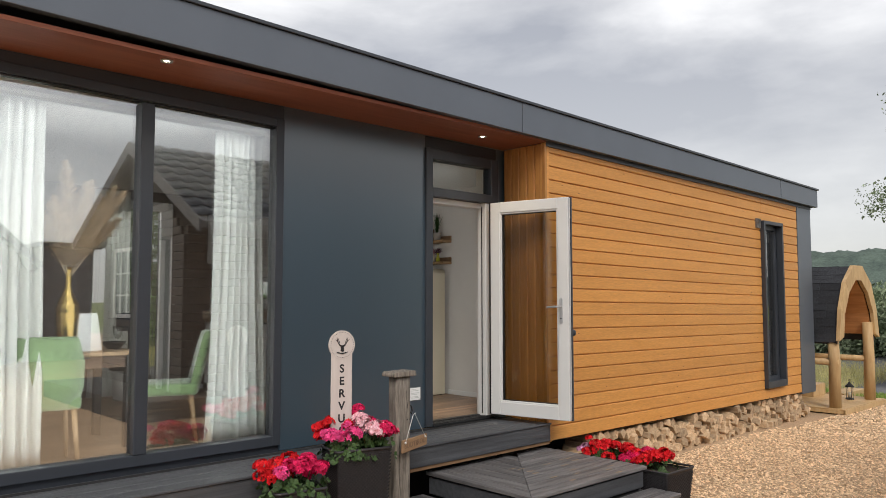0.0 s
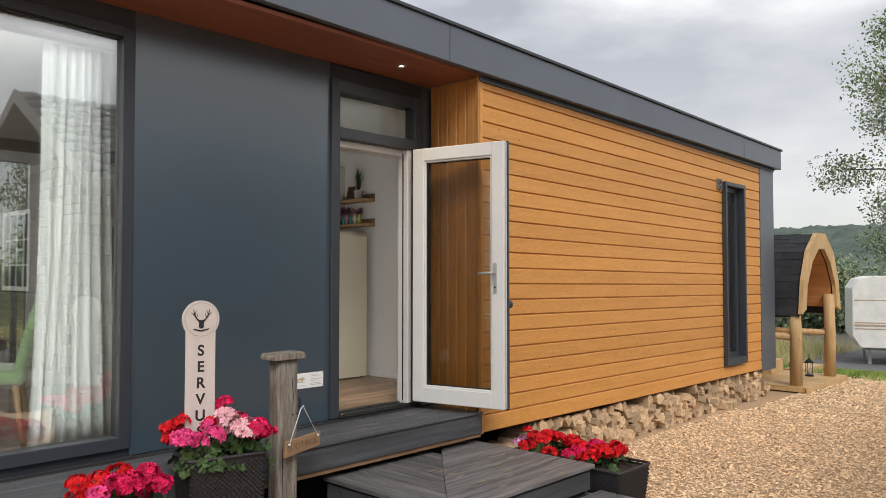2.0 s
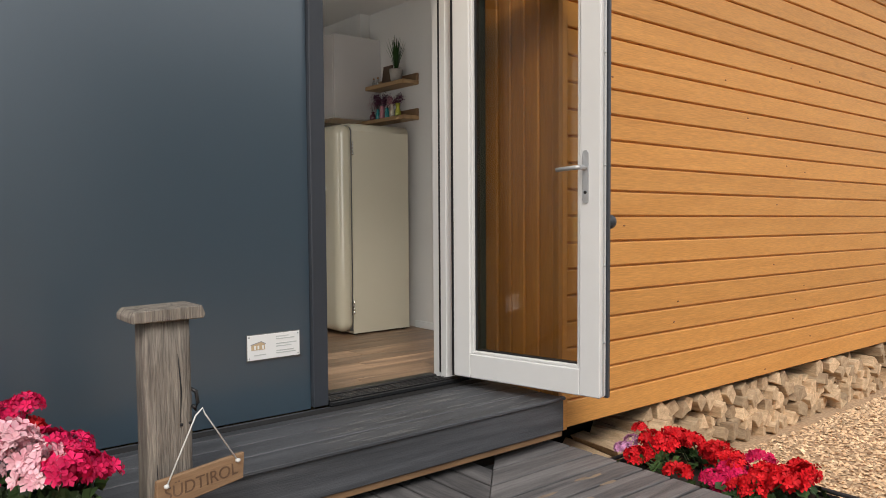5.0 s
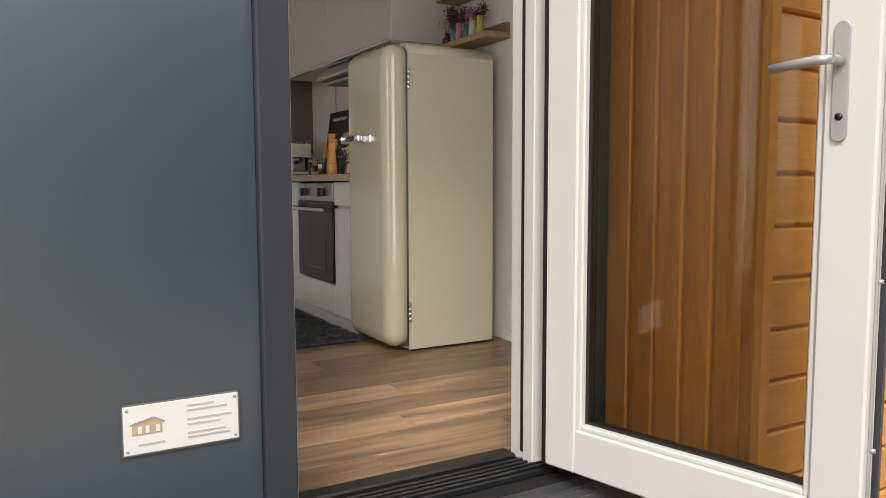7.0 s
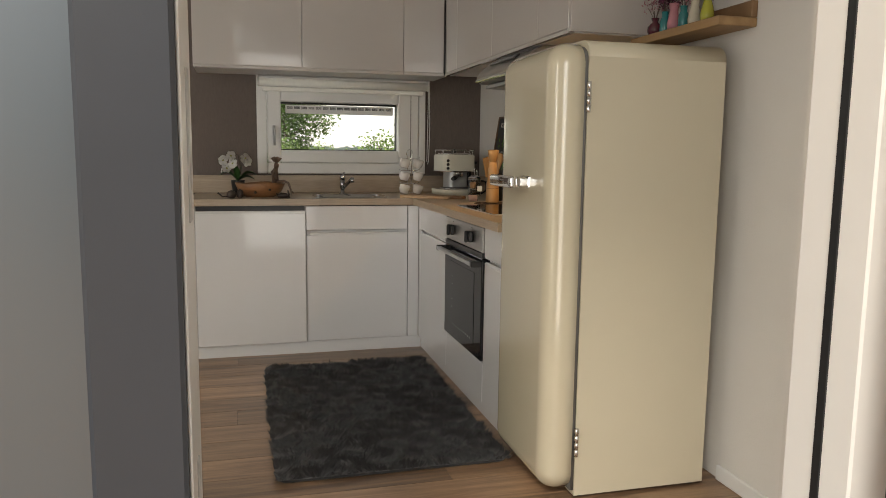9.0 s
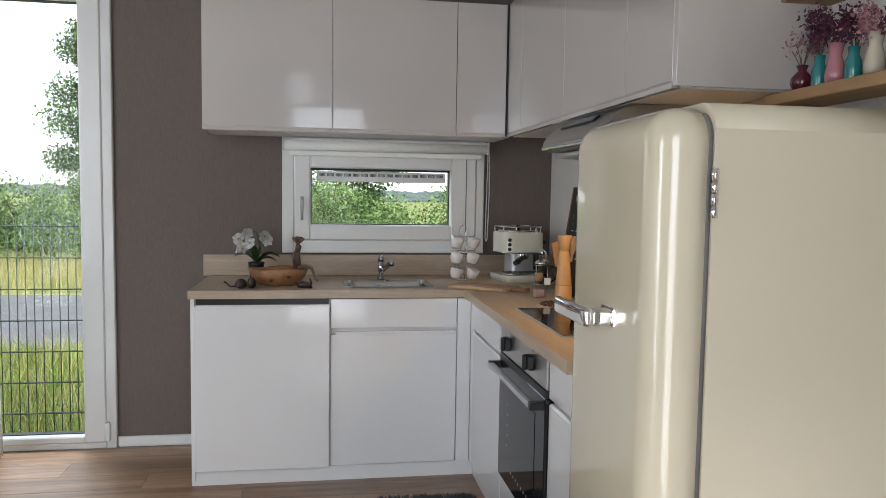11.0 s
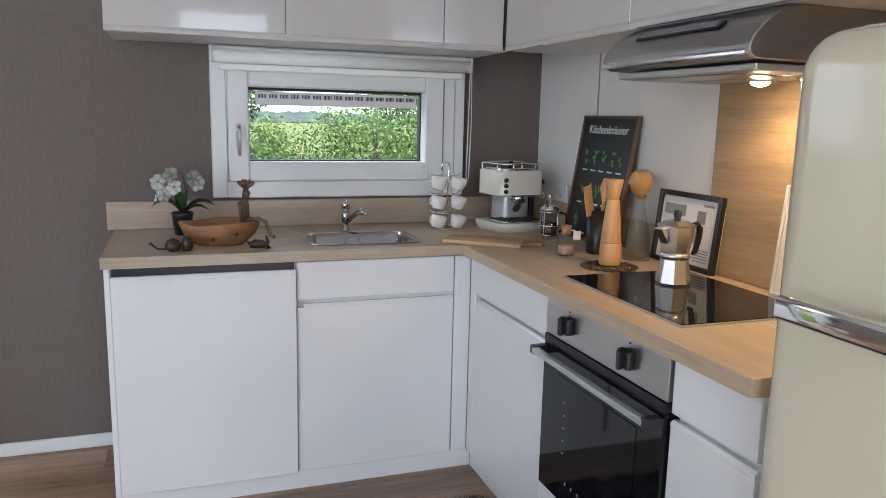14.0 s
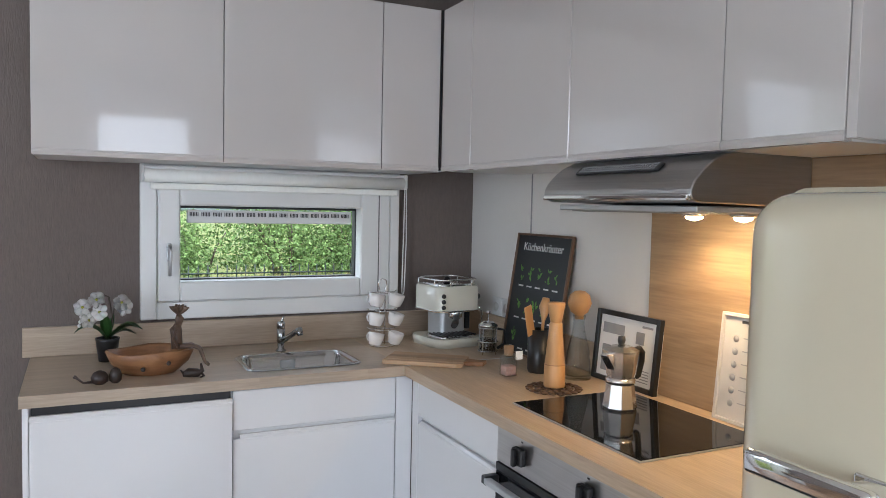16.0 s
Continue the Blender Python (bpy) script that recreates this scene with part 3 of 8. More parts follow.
road = struct("road", box(-60, 70, 15.2, 20.0, -0.10, 0.02, 0.01), "asphalt", "grey asphalt road behind the fence")


def lane_sheet():
    cols_ = [21.6 + i * 0.75 for i in range(4)] + [40, 70]
    return prism([(x, fall(x) + 0.03) for x in cols_] + [(x, fall(x) - 0.15) for x in cols_[::-1]], "y", -30, 15.0)


road2 = struct("road_side", lane_sheet(), "asphalt", "grey asphalt lane by the caravan")

HILL = random.Random(5)


def hill_bm(cx, cy, length, depth, height, ang):
    bm = bm_new()
    nx, ny = 420, 26
    rows_ = []
    for j in range(ny + 1):
        row = []
        for i in range(nx + 1):
            u, v = i / nx - 0.5, j / ny
            h = height * math.sin(math.pi * min(1, v)) ** 1.2 * (0.62 + 0.38 * math.cos(u * 3.4)) + noise.noise((u * 9, v * 3, 2.0)) * height * 0.09 + noise.noise((u * 60, v * 9, 5.0)) * 1.6 * math.sin(math.pi * v) + noise.noise((u * 210, v * 30, 8.0)) * 1.9 * math.sin(math.pi * v)
            row.append(bm.verts.new((u * length, v * depth, max(-1.0, h) - 0.6)))
        rows_.append(row)
    for a, b in zip(rows_, rows_[1:]):
        for i in range(nx):
            f = bm.faces.new((a[i], a[i + 1], b[i + 1], b[i]))
            f.smooth = True
    bmesh.ops.transform(bm, matrix=pose(cx, cy, 0, 0, 0, ang), verts=bm.verts[:])
    return bm


hill = single("wooded_hill", hill_bm(330, 70, 620, 240, 28, -82), "hill", "far hill covered in dark green woods", "hill", kind="stuff")
hill2 = single("wooded_hill", hill_bm(0, 260, 900, 200, 3, 0), "hill", "low wooded ridge far behind the road", "hill", kind="stuff")


# ---- trees and bushes ----
def tree(at, height, spread, seed, leaves, leaf_size, material, label, bare=0.25, lean=(0, 0), full=1.0):
    rng = random.Random(seed)
    t = thing("tree", at, label, "tree")
    bm = bm_new()
    top = Vector((lean[0] * height, lean[1] * height, height))
    spine = [Vector((0, 0, -0.1)) + top * (i / 6) + Vector((rng.uniform(-1, 1), rng.uniform(-1, 1), 0)) * 0.03 * height * (i > 0) for i in range(7)]
    r0 = 0.022 * height
    add_tube(bm, spine, [r0 * (1 - 0.9 * i / 6) for i in range(7)], 8)
    tips = []
    for k in range(15):
        f = bare + (0.96 - bare) * k / 14
        s = spine[min(5, int(f * 6))].lerp(spine[min(6, int(f * 6) + 1)], f * 6 - int(f * 6))
        ang = k * 2.4 + rng.uniform(-0.4, 0.4)
        reach = spread * (0.5 + 0.6 * math.sin(math.pi * min(1, (f - bare) / (1 - bare) * 0.85 + 0.12))) * rng.uniform(0.65, 1.1)
        e = s + Vector((math.cos(ang) * reach, math.sin(ang) * reach, reach * rng.uniform(0.15, 0.6)))
        mid = s.lerp(e, 0.5) + Vector((0, 0, 0.06 * reach))
        add_tube(bm, [s, mid, e], [r0 * 0.35 * (1 - f * 0.6), r0 * 0.2 * (1 - f * 0.6), r0 * 0.06], 5)
        for q in (0.45, 0.7, 0.88, 1.0):
            tips.append((s.lerp(e, q) + Vector((rng.uniform(-0.2, 0.2), rng.uniform(-0.2, 0.2), rng.uniform(-0.1, 0.25))) * reach * 0.6, 0.24 * spread + 0.20 * reach * rng.uniform(0.6, 1.2) * 1.0))
    tips = [(p, r * full) for p, r in tips]
    part("trunk", bm, "bark", t)
    cen = np.array([p for p, _ in tips])
    rad = np.array([r for _, r in tips])

    def sample(g, n):
        i = g.integers(0, len(cen), n)
        d = g.normal(size=(n, 3))
        d /= np.linalg.norm(d, axis=1, keepdims=True)
        return cen[i] + d * rad[i][:, None] * g.uniform(0.1, 1.0, (n, 1)) ** 0.5 * np.array([1, 1, 0.75])
    v, f = leaf_cloud(leaves, sample, leaf_size, seed)
    ob = from_arrays("crown", v, f, material, t)
    tagged(ob, kind="stuff")
    return t


def bush(at, size, seed, leaves, leaf_size, material, label):
    rng = random.Random(seed)
    t = thing("bush", at, label, "bush", "bushes behind the road")
    bm = bm_new()
    blobs = []
    for k in range(9):
        a = rng.uniform(0, 6.28)
        e = Vector((math.cos(a) * size[0] * rng.uniform(0.2, 0.85), math.sin(a) * size[1] * rng.uniform(0.2, 0.7), size[2] * rng.uniform(0.35, 0.92)))
        add_tube(bm, [Vector((e.x * 0.3, e.y * 0.3, -0.05)), e * 0.6, e], [0.05, 0.03, 0.01], 5)
        blobs.append((e * 0.85, size[2] * rng.uniform(0.22, 0.36)))
        blobs.append((Vector((e.x, e.y, e.z * 0.4)), size[2] * rng.uniform(0.25, 0.36)))
    part("stems", bm, "bark", t)
    cen, rad = np.array([p for p, _ in blobs]), np.array([r for _, r in blobs])

    def sample(g, n):
        i = g.integers(0, len(cen), n)
        d = g.normal(size=(n, 3))
        d /= np.linalg.norm(d, axis=1, keepdims=True)
        p = cen[i] + d * rad[i][:, None] * g.uniform(0.3, 1.0, (n, 1)) * np.array([1.25, 1.0, 1.0])
        p[:, 2] = np.abs(p[:, 2])
        return p
    v, f = leaf_cloud(leaves, sample, leaf_size, seed)
    tagged(from_arrays("foliage", v, f, material, t), kind="stuff")
    return t


# the tall tree over the caravan
tree((32.0, 6.35, -0.9), 10.9, 2.7, 11, 20000, 0.062, "birch", "tall airy tree with grey-green leaves by the lane", 0.26)
# trees behind the road
tree((-0.35, 27.0, 0), 6.3, 0.85, 13, 22000, 0.05, "foliage", "slender leafy tree behind the road", 0.2, full=1.75)
tree((6.6, 30.5, 0), 4.6, 1.2, 14, 13000, 0.06, "foliage", "round leafy tree behind the road", 0.22, full=1.6)
tree((13.5, 33.0, 0), 6.0, 2.6, 15, 14000, 0.07, "foliage", "leafy tree behind the road", 0.2)
for k in range(15):
    rng_b = random.Random(100 + k)
    bush((-11 + k * 2.1 + rng_b.uniform(-0.4, 0.4), 26.2 + rng_b.uniform(-0.6, 1.6), 0), (2.0, 1.4, rng_b.uniform(1.9, 2.5)), 200 + k, 8000, 0.05, "bush", "dense light green bush along the road")
for k in range(20):
    rng_b = random.Random(140 + k)
    bush((37 + rng_b.uniform(0, 10), 5 + k * 0.95, -0.9), (2.6, 2.2, rng_b.uniform(2.0, 4.4)), 260 + k, 5000, 0.11, rng_b.choice(("birch", "bush")), "wild green bush behind the lane")


def blades(name, x0, x1, y0, y1, count, height, seed, material):
    g = np.random.default_rng(seed)
    b = np.stack([g.uniform(x0, x1, count), g.uniform(y0, y1, count), np.full(count, -0.01)], 1)
    b[:, 2] += [fall(q) for q in b[:, 0]]
    a = g.uniform(0, 6.283, count)
    w = np.stack([np.cos(a), np.sin(a), np.zeros(count)], 1) * 0.006
    h = height * g.uniform(0.4, 1.25, (count, 1))
    tip = b + np.concatenate([g.normal(0, 0.35, (count, 2)) * h, h], 1)
    v = np.stack([b - w, b + w, tip], 1).reshape(-1, 3)
    f = np.arange(count * 3).reshape(-1, 3)
    ob = from_arrays(name, v, f, material)
    return tagged(ob, "tufts of grass in the verge", "grass", kind="stuff")


blades("grass", -2, 9, 10.1, 15.0, 26000, 0.22, 3, "grass")
blades("grass", -2, 9, 10.1, 15.0, 14000, 0.30, 4, "straw")
blades("grass", -10, 14, 20.2, 26.0, 22000, 0.45, 5, "straw")
blades("grass", 15.0, 21.5, 1.0, 7.5, 36000, 0.12, 6, "grass")
blades("grass", 15.5, 30, 8.0, 14.0, 14000, 0.6, 7, "straw")

# ---- gravel chips ----
def chips(x0, x1, y0, y1, count, size, seed):
    g = np.random.default_rng(seed)
    c = np.stack([g.uniform(x0, x1, count), g.uniform(y0, y1, count), g.uniform(0.0, 0.012, count)], 1)
    c[:, 2] += [fall(q) for q in c[:, 0]]
    s = size * g.uniform(0.5, 1.4, (count, 1))
    a = g.uniform(0, 6.283, count)
    u = np.stack([np.cos(a), np.sin(a), g.normal(0, 0.25, count)], 1) * s
    w = np.stack([-np.sin(a), np.cos(a), g.normal(0, 0.25, count)], 1) * s * g.uniform(0.35, 0.8, (count, 1))
    h = np.zeros((count, 3))
    h[:, 2] = (s[:, 0]) * g.uniform(0.25, 0.6, count)
    v = np.stack([c - u, c - w, c + u, c + w, c + h + u * 0.15, c - h], 1).reshape(-1, 3)
    b = np.arange(count)[:, None] * 6
    tri = np.array([(0, 1, 4), (1, 2, 4), (2, 3, 4), (3, 0, 4)])
    f = (b[:, None] + tri[None]).reshape(-1, 3)
    return tagged(from_arrays("gravel", v, f, "chip"), "loose tan wood chips and pebbles on the court", "gravel", kind="stuff")


chips(5.6, 11.0, 1.2, 4.75, 42000, 0.017, 21)
chips(11.0, 17.0, 1.5, 4.6, 24000, 0.024, 22)
chips(2.0, 5.6, 2.4, 4.8, 12000, 0.017, 23)

# ---- the tiny house: shell ----
FLOOR = 0.62


def shear_x(bm, x0, at_bottom, at_top, z0, z1):
    """The roof and the cladding fall a little along the house."""
    for v in bm.verts:
        k = (v.co.z - z0) / (z1 - z0)
        v.co.z += (v.co.x - x0) * (at_bottom + (at_top - at_bottom) * k)
    return bm


# front wall: dark panel between glazing and door, with its inner lining
struct("wall_front", box(3.56, 5.060, 5.40, 5.50, 0.60, 3.30), "panel", "smooth anthracite facade panel beside the door")
struct("wall_front_lining", box(3.56, 5.060, 5.503, 5.58, FLOOR, 3.12), "white", "white inner lining of the front wall")
struct("wall_front_header", shear_x(box(-1.3, 3.559, 5.40, 5.58, 3.193, 3.30), 3.55, -0.018, 0, 3.19, 3.30), "alu", "dark header over the glazing")
struct("wall_front_plinth", box(-1.3, 3.559, 5.42, 5.58, 0.50, 0.645), "alu", "dark plinth under the glazing")
struct("wall_front_left", box(-1.3, -0.6, 5.40, 5.58, 0.645, 3.19), "panel", "anthracite facade panel at the end of the glazing")
struct("wall_front_right", box(6.051, 6.84, 5.42, 5.58, 0.55, 3.30), "panel", "dark wall behind the cladding corner")
struct("wall_front_right_lining", box(5.99, 6.838, 5.583, 5.60, FLOOR, 3.12), "white", "white inner lining by the door")
struct("wall_door_header", box(5.060, 6.05, 5.42, 5.58, 3.185, 3.30), "alu", "dark header over the door")

# back wall with the kitchen window and the glass door
for nm, x0, x1, z0, z1 in (("wall_back_left", -1.3, 3.50, FLOOR, 3.12), ("wall_back_over_door", 3.50, 4.455, 2.99, 3.12), ("wall_back_middle", 4.455, 5.30, FLOOR, 3.12),
                           ("wall_back_under_window", 5.30, 6.36, FLOOR, 1.64), ("wall_back_over_window", 5.30, 6.36, 2.23, 3.12), ("wall_back_right", 6.36, 6.95, FLOOR, 3.12)):
    struct(nm, box(x0, x1, 9.58, 9.64, z0, z1), "taupe", "back wall with taupe woven wallpaper")
    struct(nm + "_outside", box(x0, x1, 9.643, 9.76, z0 if z0 != FLOOR else 0.4, z1 if z1 != 3.12 else 3.3), "panel", "anthracite outer face of the back wall")
struct("wall_right", box(6.84, 6.95, 5.60, 9.578, FLOOR, 3.12), "white", "white dividing wall beside the fridge")
struct("wall_kitchen_panel", box(6.750, 6.838, 7.56, 9.578, FLOOR, 3.12), "white", "off-white wall panels over the worktop")
single("panel_joint", box(6.7465, 6.751, 9.060, 9.066, 1.625, 2.24), "greyprint", "thin joint between off-white wall panels", "joint")
struct("wall_left", box(-1.45, -1.30, 5.40, 9.76, 0.4, 3.3), "white", "white end wall of the living room")
struct("ceiling", box(-1.3, 6.95, 5.58, 9.64, 3.12, 3.20), "ceil", "plain white ceiling")

# box of the bedroom wing: the core behind the cladding, open at the tall window
for nm, x0, x1, z0, z1 in (("wall_wing_a", 6.19, 10.95, 0.45, 3.27), ("wall_wing_b", 11.56, 12.70, 0.42, 3.2), ("wall_wing_sill", 10.95, 11.56, 0.42, 0.56), ("wall_wing_head", 10.95, 11.56, 2.87, 3.2)):
    struct(nm, box(x0, x1, 4.893, 5.03, z0, z1), "dark", "dark core behind the timber cladding")
struct("wall_wing_end", box(12.60, 12.72, 5.035, 9.76, 0.4, 3.2), "panel", "anthracite end wall of the wing")
struct("wall_wing_inner", box(10.2, 12.55, 7.2, 7.3, 0.5, 3.1), "white", "pale wall inside the bedroom")
struct("floor_wing", box(6.95, 12.6, 5.035, 9.7, 0.50, 0.60), "plank", "floor of the bedroom wing")

# roof slab, soffit and fascia
struct("roof", shear_x(box(-1.6, 12.80, 4.84, 9.95, 3.40, 3.56), 6.15, -0.0165, -0.0165, 0, 1), "fascia", "flat grey roof of the house")
struct("soffit", box(-1.5, 6.145, 4.835, 5.40, 3.302, 3.33), "soffit", "red-brown wooden soffit over the terrace")
fas = thing("fascia", (-1.6, 4.80, 3.3), "grey sheet-metal roof fascia with a folded top edge", "fascia", kind="structure")
part("face", shear_x(box(-1.6, 12.82, 4.775, 4.832, 3.315, 3.60, 0.003), 6.15, -0.0140, -0.0168, 3.315, 3.60), "fascia", fas, w=True)
part("drip_edge", shear_x(box(-1.6, 12.84, 4.755, 4.85, 3.602, 3.628, 0.003), 6.15, -0.0168, -0.0168, 3.6, 3.63), "alu", fas, w=True)
part("shadow_gap", shear_x(box(6.16, 12.72, 4.845, 4.868, 3.27, 3.40), 6.15, -0.0140, -0.0168, 3.315, 3.60), "alu", fas, w=True)
for jx in (5.72, 11.45):
    part("seam", shear_x(box(jx, jx + 0.004, 4.772, 4.776, 3.32, 3.6), 6.15, -0.0140, -0.0168, 3.315, 3.60), "alu", fas, w=True)
part("end_face", shear_x(box(12.785, 12.82, 4.85, 9.95, 3.315, 3.62), 6.15, -0.0140, -0.0168, 3.315, 3.60), "fascia", fas, w=True)
part("rear_face", box(-1.6, 12.78, 9.91, 9.95, 3.2, 3.6), "fascia", fas, w=True)


def soffit_spot(at):
    t = thing("soffit_spotlight", at, "small round lit spotlight set into the soffit", "spotlight", "soffit spotlights")
    part("ring", lathe([(0.019, 0.0), (0.038, -0.004), (0.040, 0.0), (0.040, 0.006), (0.019, 0.006)], seg=20), "satin", t)
    part("lens", lathe([(0.0, 0.001), (0.019, 0.001), (0.019, 0.005), (0, 0.005)], seg=16), "spot", t)
    return t


s0 = soffit_spot((2.40, 4.92, 3.296))
copy_thing(s0, pose(5.50, 5.08, 3.296))
copy_thing(s0, pose(-0.4, 5.08, 3.296))


# ---- front glazing ----
def frame_rect(bm, x0, x1, y0, y1, z0, z1, wl_, wr, wb, wt, bev=0.004):
    add_box(bm, x0, x0 + wl_, y0, y1, z0, z1, bev)
    add_box(bm, x1 - wr, x1, y0, y1, z0, z1, bev)
    add_box(bm, x0 + wl_ - 0.001, x1 - wr + 0.001, y0, y1, z0, z0 + wb, bev)
    add_box(bm, x0 + wl_ - 0.001, x1 - wr + 0.001, y0, y1, z1 - wt, z1, bev)
    return bm


win1 = thing("window_1", (1.5, 5.46, 0.645), "floor-length glazing in anthracite frames with white curtains behind", "window", kind="structure")
part("window_frame", shear_x(frame_rect(bm_new(), -0.6, 3.558, 5.385, 5.50, 0.645, 3.19, 0.07, 0.07, 0.075, 0.065), 3.55, 0, -0.018, 0.645, 3.19), "alu", win1, w=True)
part("mullion", box(2.43, 2.522, 5.380, 5.50, 0.72, 3.126, 0.005), "alu", win1, w=True)
part("mullion", box(0.82, 0.965, 5.380, 5.50, 0.72, 3.126, 0.005), "alu", win1, w=True)
for gx0, gx1 in ((-0.53, 0.82), (0.965, 2.43), (2.522, 3.488)):
    part("top_bead", shear_x(box(gx0, gx1, 5.41, 5.46, 3.112, 3.127, 0.004), 3.55, 0, -0.018, 0.645, 3.19), "rubber", win1, w=True)
    part("pane", box(gx0, gx1, 5.440, 5.462, 0.72, 3.118), "frontglass", win1, w=True)

# ---- terrace ----
deck = thing("terrace_deck", (2.5, 5.1, 0.40), "narrow terrace of dark grey composite boards along the house", "deck", kind="structure")
db = mesh_of("deck_board", box(-3.75, 3.75, -0.071, 0.071, -0.024, 0.0, 0.004), "deck")
for k in range(4):
    piece("deck_board", db, deck, pose(2.36 - 2.5, 4.875 + k * 0.147 - 5.1, 0.598 - 0.40))
part("front_board", box(-1.4, 6.11, 4.787, 4.802, 0.435, 0.588, 0.004), "deck", deck, w=True)
part("nosing", box(-1.4, 6.11, 4.772, 4.803, 0.589, 0.606, 0.004), "deck", deck, w=True)
DW = random.Random(44)
for k in range(60):
    wx_, wy_ = DW.uniform(4.9, 6.0), 4.875 + DW.randrange(3) * 0.147 + DW.uniform(-0.055, 0.055)
    wl_ = DW.uniform(0.03, 0.11)
    part("worn_streak", prism([(wx_ - wl_, wy_), (wx_ - wl_ * 0.3, wy_ - 0.003), (wx_ + wl_, wy_ + 0.001), (wx_ + wl_ * 0.2, wy_ + 0.004)], "z", 0.598, 0.5986), "streak", deck, w=True)
part("bottom_trim", box(-1.4, 6.11, 4.800, 4.83, 0.405, 0.433), "darkoak", deck, w=True)
for jx in (-1.0, 1.2, 3.4, 5.6):
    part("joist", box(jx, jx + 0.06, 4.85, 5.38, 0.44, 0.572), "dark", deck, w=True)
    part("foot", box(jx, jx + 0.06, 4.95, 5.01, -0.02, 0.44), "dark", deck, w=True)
# near-black sheet paints the shade below the house floor
struct("wall_under_house", box(-1.3, 12.6, 5.30, 5.36, -0.02, 0.6), "dark", "near-black sheet standing in for the shade under the house")

# ---- door opening ----
door1 = thing("door_1", (5.55, 5.45, FLOOR), "open doorway with an anthracite frame, a transom light and white inner frame", "door", kind="structure")
part("outer_frame", box(5.062, 5.140, 5.372, 5.50, 0.608, 3.183, 0.004), "alu", door1, w=True)
part("outer_frame", box(5.945, 6.05, 5.385, 5.50, 0.608, 3.183, 0.004), "alu", door1, w=True)
part("head_frame", box(5.140, 5.945, 5.385, 5.50, 3.085, 3.183, 0.004), "alu", door1, w=True)
part("transom_bar", box(5.140, 5.945, 5.375, 5.50, 2.732, 2.815, 0.004), "alu", door1, w=True)
part("transom_pane", box(5.140, 5.945, 5.435, 5.455, 2.815, 3.085), "glass", door1, w=True)
part("inner_frame", box(5.1402, 5.1432, 5.382, 5.509, FLOOR, 2.732, 0.001), "pvc", door1, "white inner door frame", w=True)
part("inner_frame", box(5.868, 5.944, 5.395, 5.505, FLOOR, 2.732, 0.003), "pvc", door1, w=True)
part("inner_frame", box(5.1436, 5.866, 5.45, 5.585, 2.680, 2.731, 0.003), "pvc", door1, w=True)
part("inner_lining", box(5.944, 5.989, 5.506, 5.60, FLOOR, 3.12, 0.002), "white", door1, w=True)
part("gasket", box(5.8655, 5.8682, 5.440, 5.452, FLOOR + 0.03, 2.70), "rubber", door1, "black rubber seal", w=True)
part("threshold", box(5.1436, 5.944, 5.36, 5.47, 0.600, 0.622, 0.004), "rubber", door1, "black ribbed threshold", w=True)
for ty in (5.368, 5.392, 5.416, 5.440):
    part("rib", box(5.1436, 5.944, ty, ty + 0.010, 0.621, 0.631, 0.003), "black", door1, w=True)
part("threshold", box(5.153, 5.866, 5.471, 5.535, 0.600, 0.636, 0.006), "black", door1, w=True)
for lz in (0.82, 1.35, 1.72, 2.05, 2.30):
    part("strike_plate", box(5.1420, 5.1452, 5.435, 5.455, lz, lz + 0.14, 0.001), "satin", door1, w=True)
part("inner_frame", box(5.062, 5.090, 5.503, 5.585, FLOOR, 3.12), "white", door1, w=True)

LEAF_W, LEAF_H = 0.83, 2.065
leaf = thing("door_leaf", (5.897, 5.327, 0.656), "white glazed terrace door standing open, dark outside", "door", rz=-77.2)
lf = bm_new()
frame_rect(lf, 0.0, LEAF_W, -0.045, 0.018, 0.0, LEAF_H, 0.105, 0.105, 0.125, 0.105, 0.005)
part("leaf_frame", lf, "pvc", leaf)
part("outer_cover", frame_rect(bm_new(), -0.004, LEAF_W + 0.010, 0.019, 0.040, -0.008, LEAF_H + 0.006, 0.10, 0.10, 0.12, 0.10, 0.003), "alu", leaf, "anthracite outer cover")
part("glazing_bead", frame_rect(bm_new(), 0.104, LEAF_W - 0.104, -0.036, -0.012, 0.124, LEAF_H - 0.104, 0.016, 0.016, 0.016, 0.016, 0.004), "pvc", leaf)
part("glass_seal", frame_rect(bm_new(), 0.119, LEAF_W - 0.119, -0.016, 0.012, 0.139, LEAF_H - 0.119, 0.012, 0.008, 0.008, 0.008, 0.0), "rubber", leaf)
part("pane", box(0.12, LEAF_W - 0.12, -0.010, 0.008, 0.14, LEAF_H - 0.12), "doorglass", leaf)
part("hinge_side_seal", box(-0.016, -0.001, -0.040, -0.020, 0.0, LEAF_H, 0.002), "rubber", leaf, "wide black rubber seal")
part("edge_seal", box(LEAF_W + 0.001, LEAF_W + 0.006, -0.020, -0.014, 0.01, LEAF_H - 0.01), "satin", leaf, "steel lock strip")
for kz in (0.25, 0.60, 1.05, 1.55, 1.85):
    part("lock_bolt", lathe([(0, 0.0), (0.006, 0.0), (0.006, 0.008), (0, 0.008)], (LEAF_W + 0.009, -0.017, kz), 8), "satin", leaf)
HX = LEAF_W - 0.071
hp_o = [(HX + 0.0155 * math.cos(k * math.pi / 8), 1.110 + 0.0155 * math.sin(k * math.pi / 8)) for k in range(9)]
hp_o += [(HX - 0.0155 * math.cos(k * math.pi / 8), 0.900 - 0.0155 * math.sin(k * math.pi / 8)) for k in range(9)]
hp = part("handle_plate", prism(hp_o, "y", -0.0525, -0.0455, 0.0015), "satin", leaf, "satin steel handle plate")
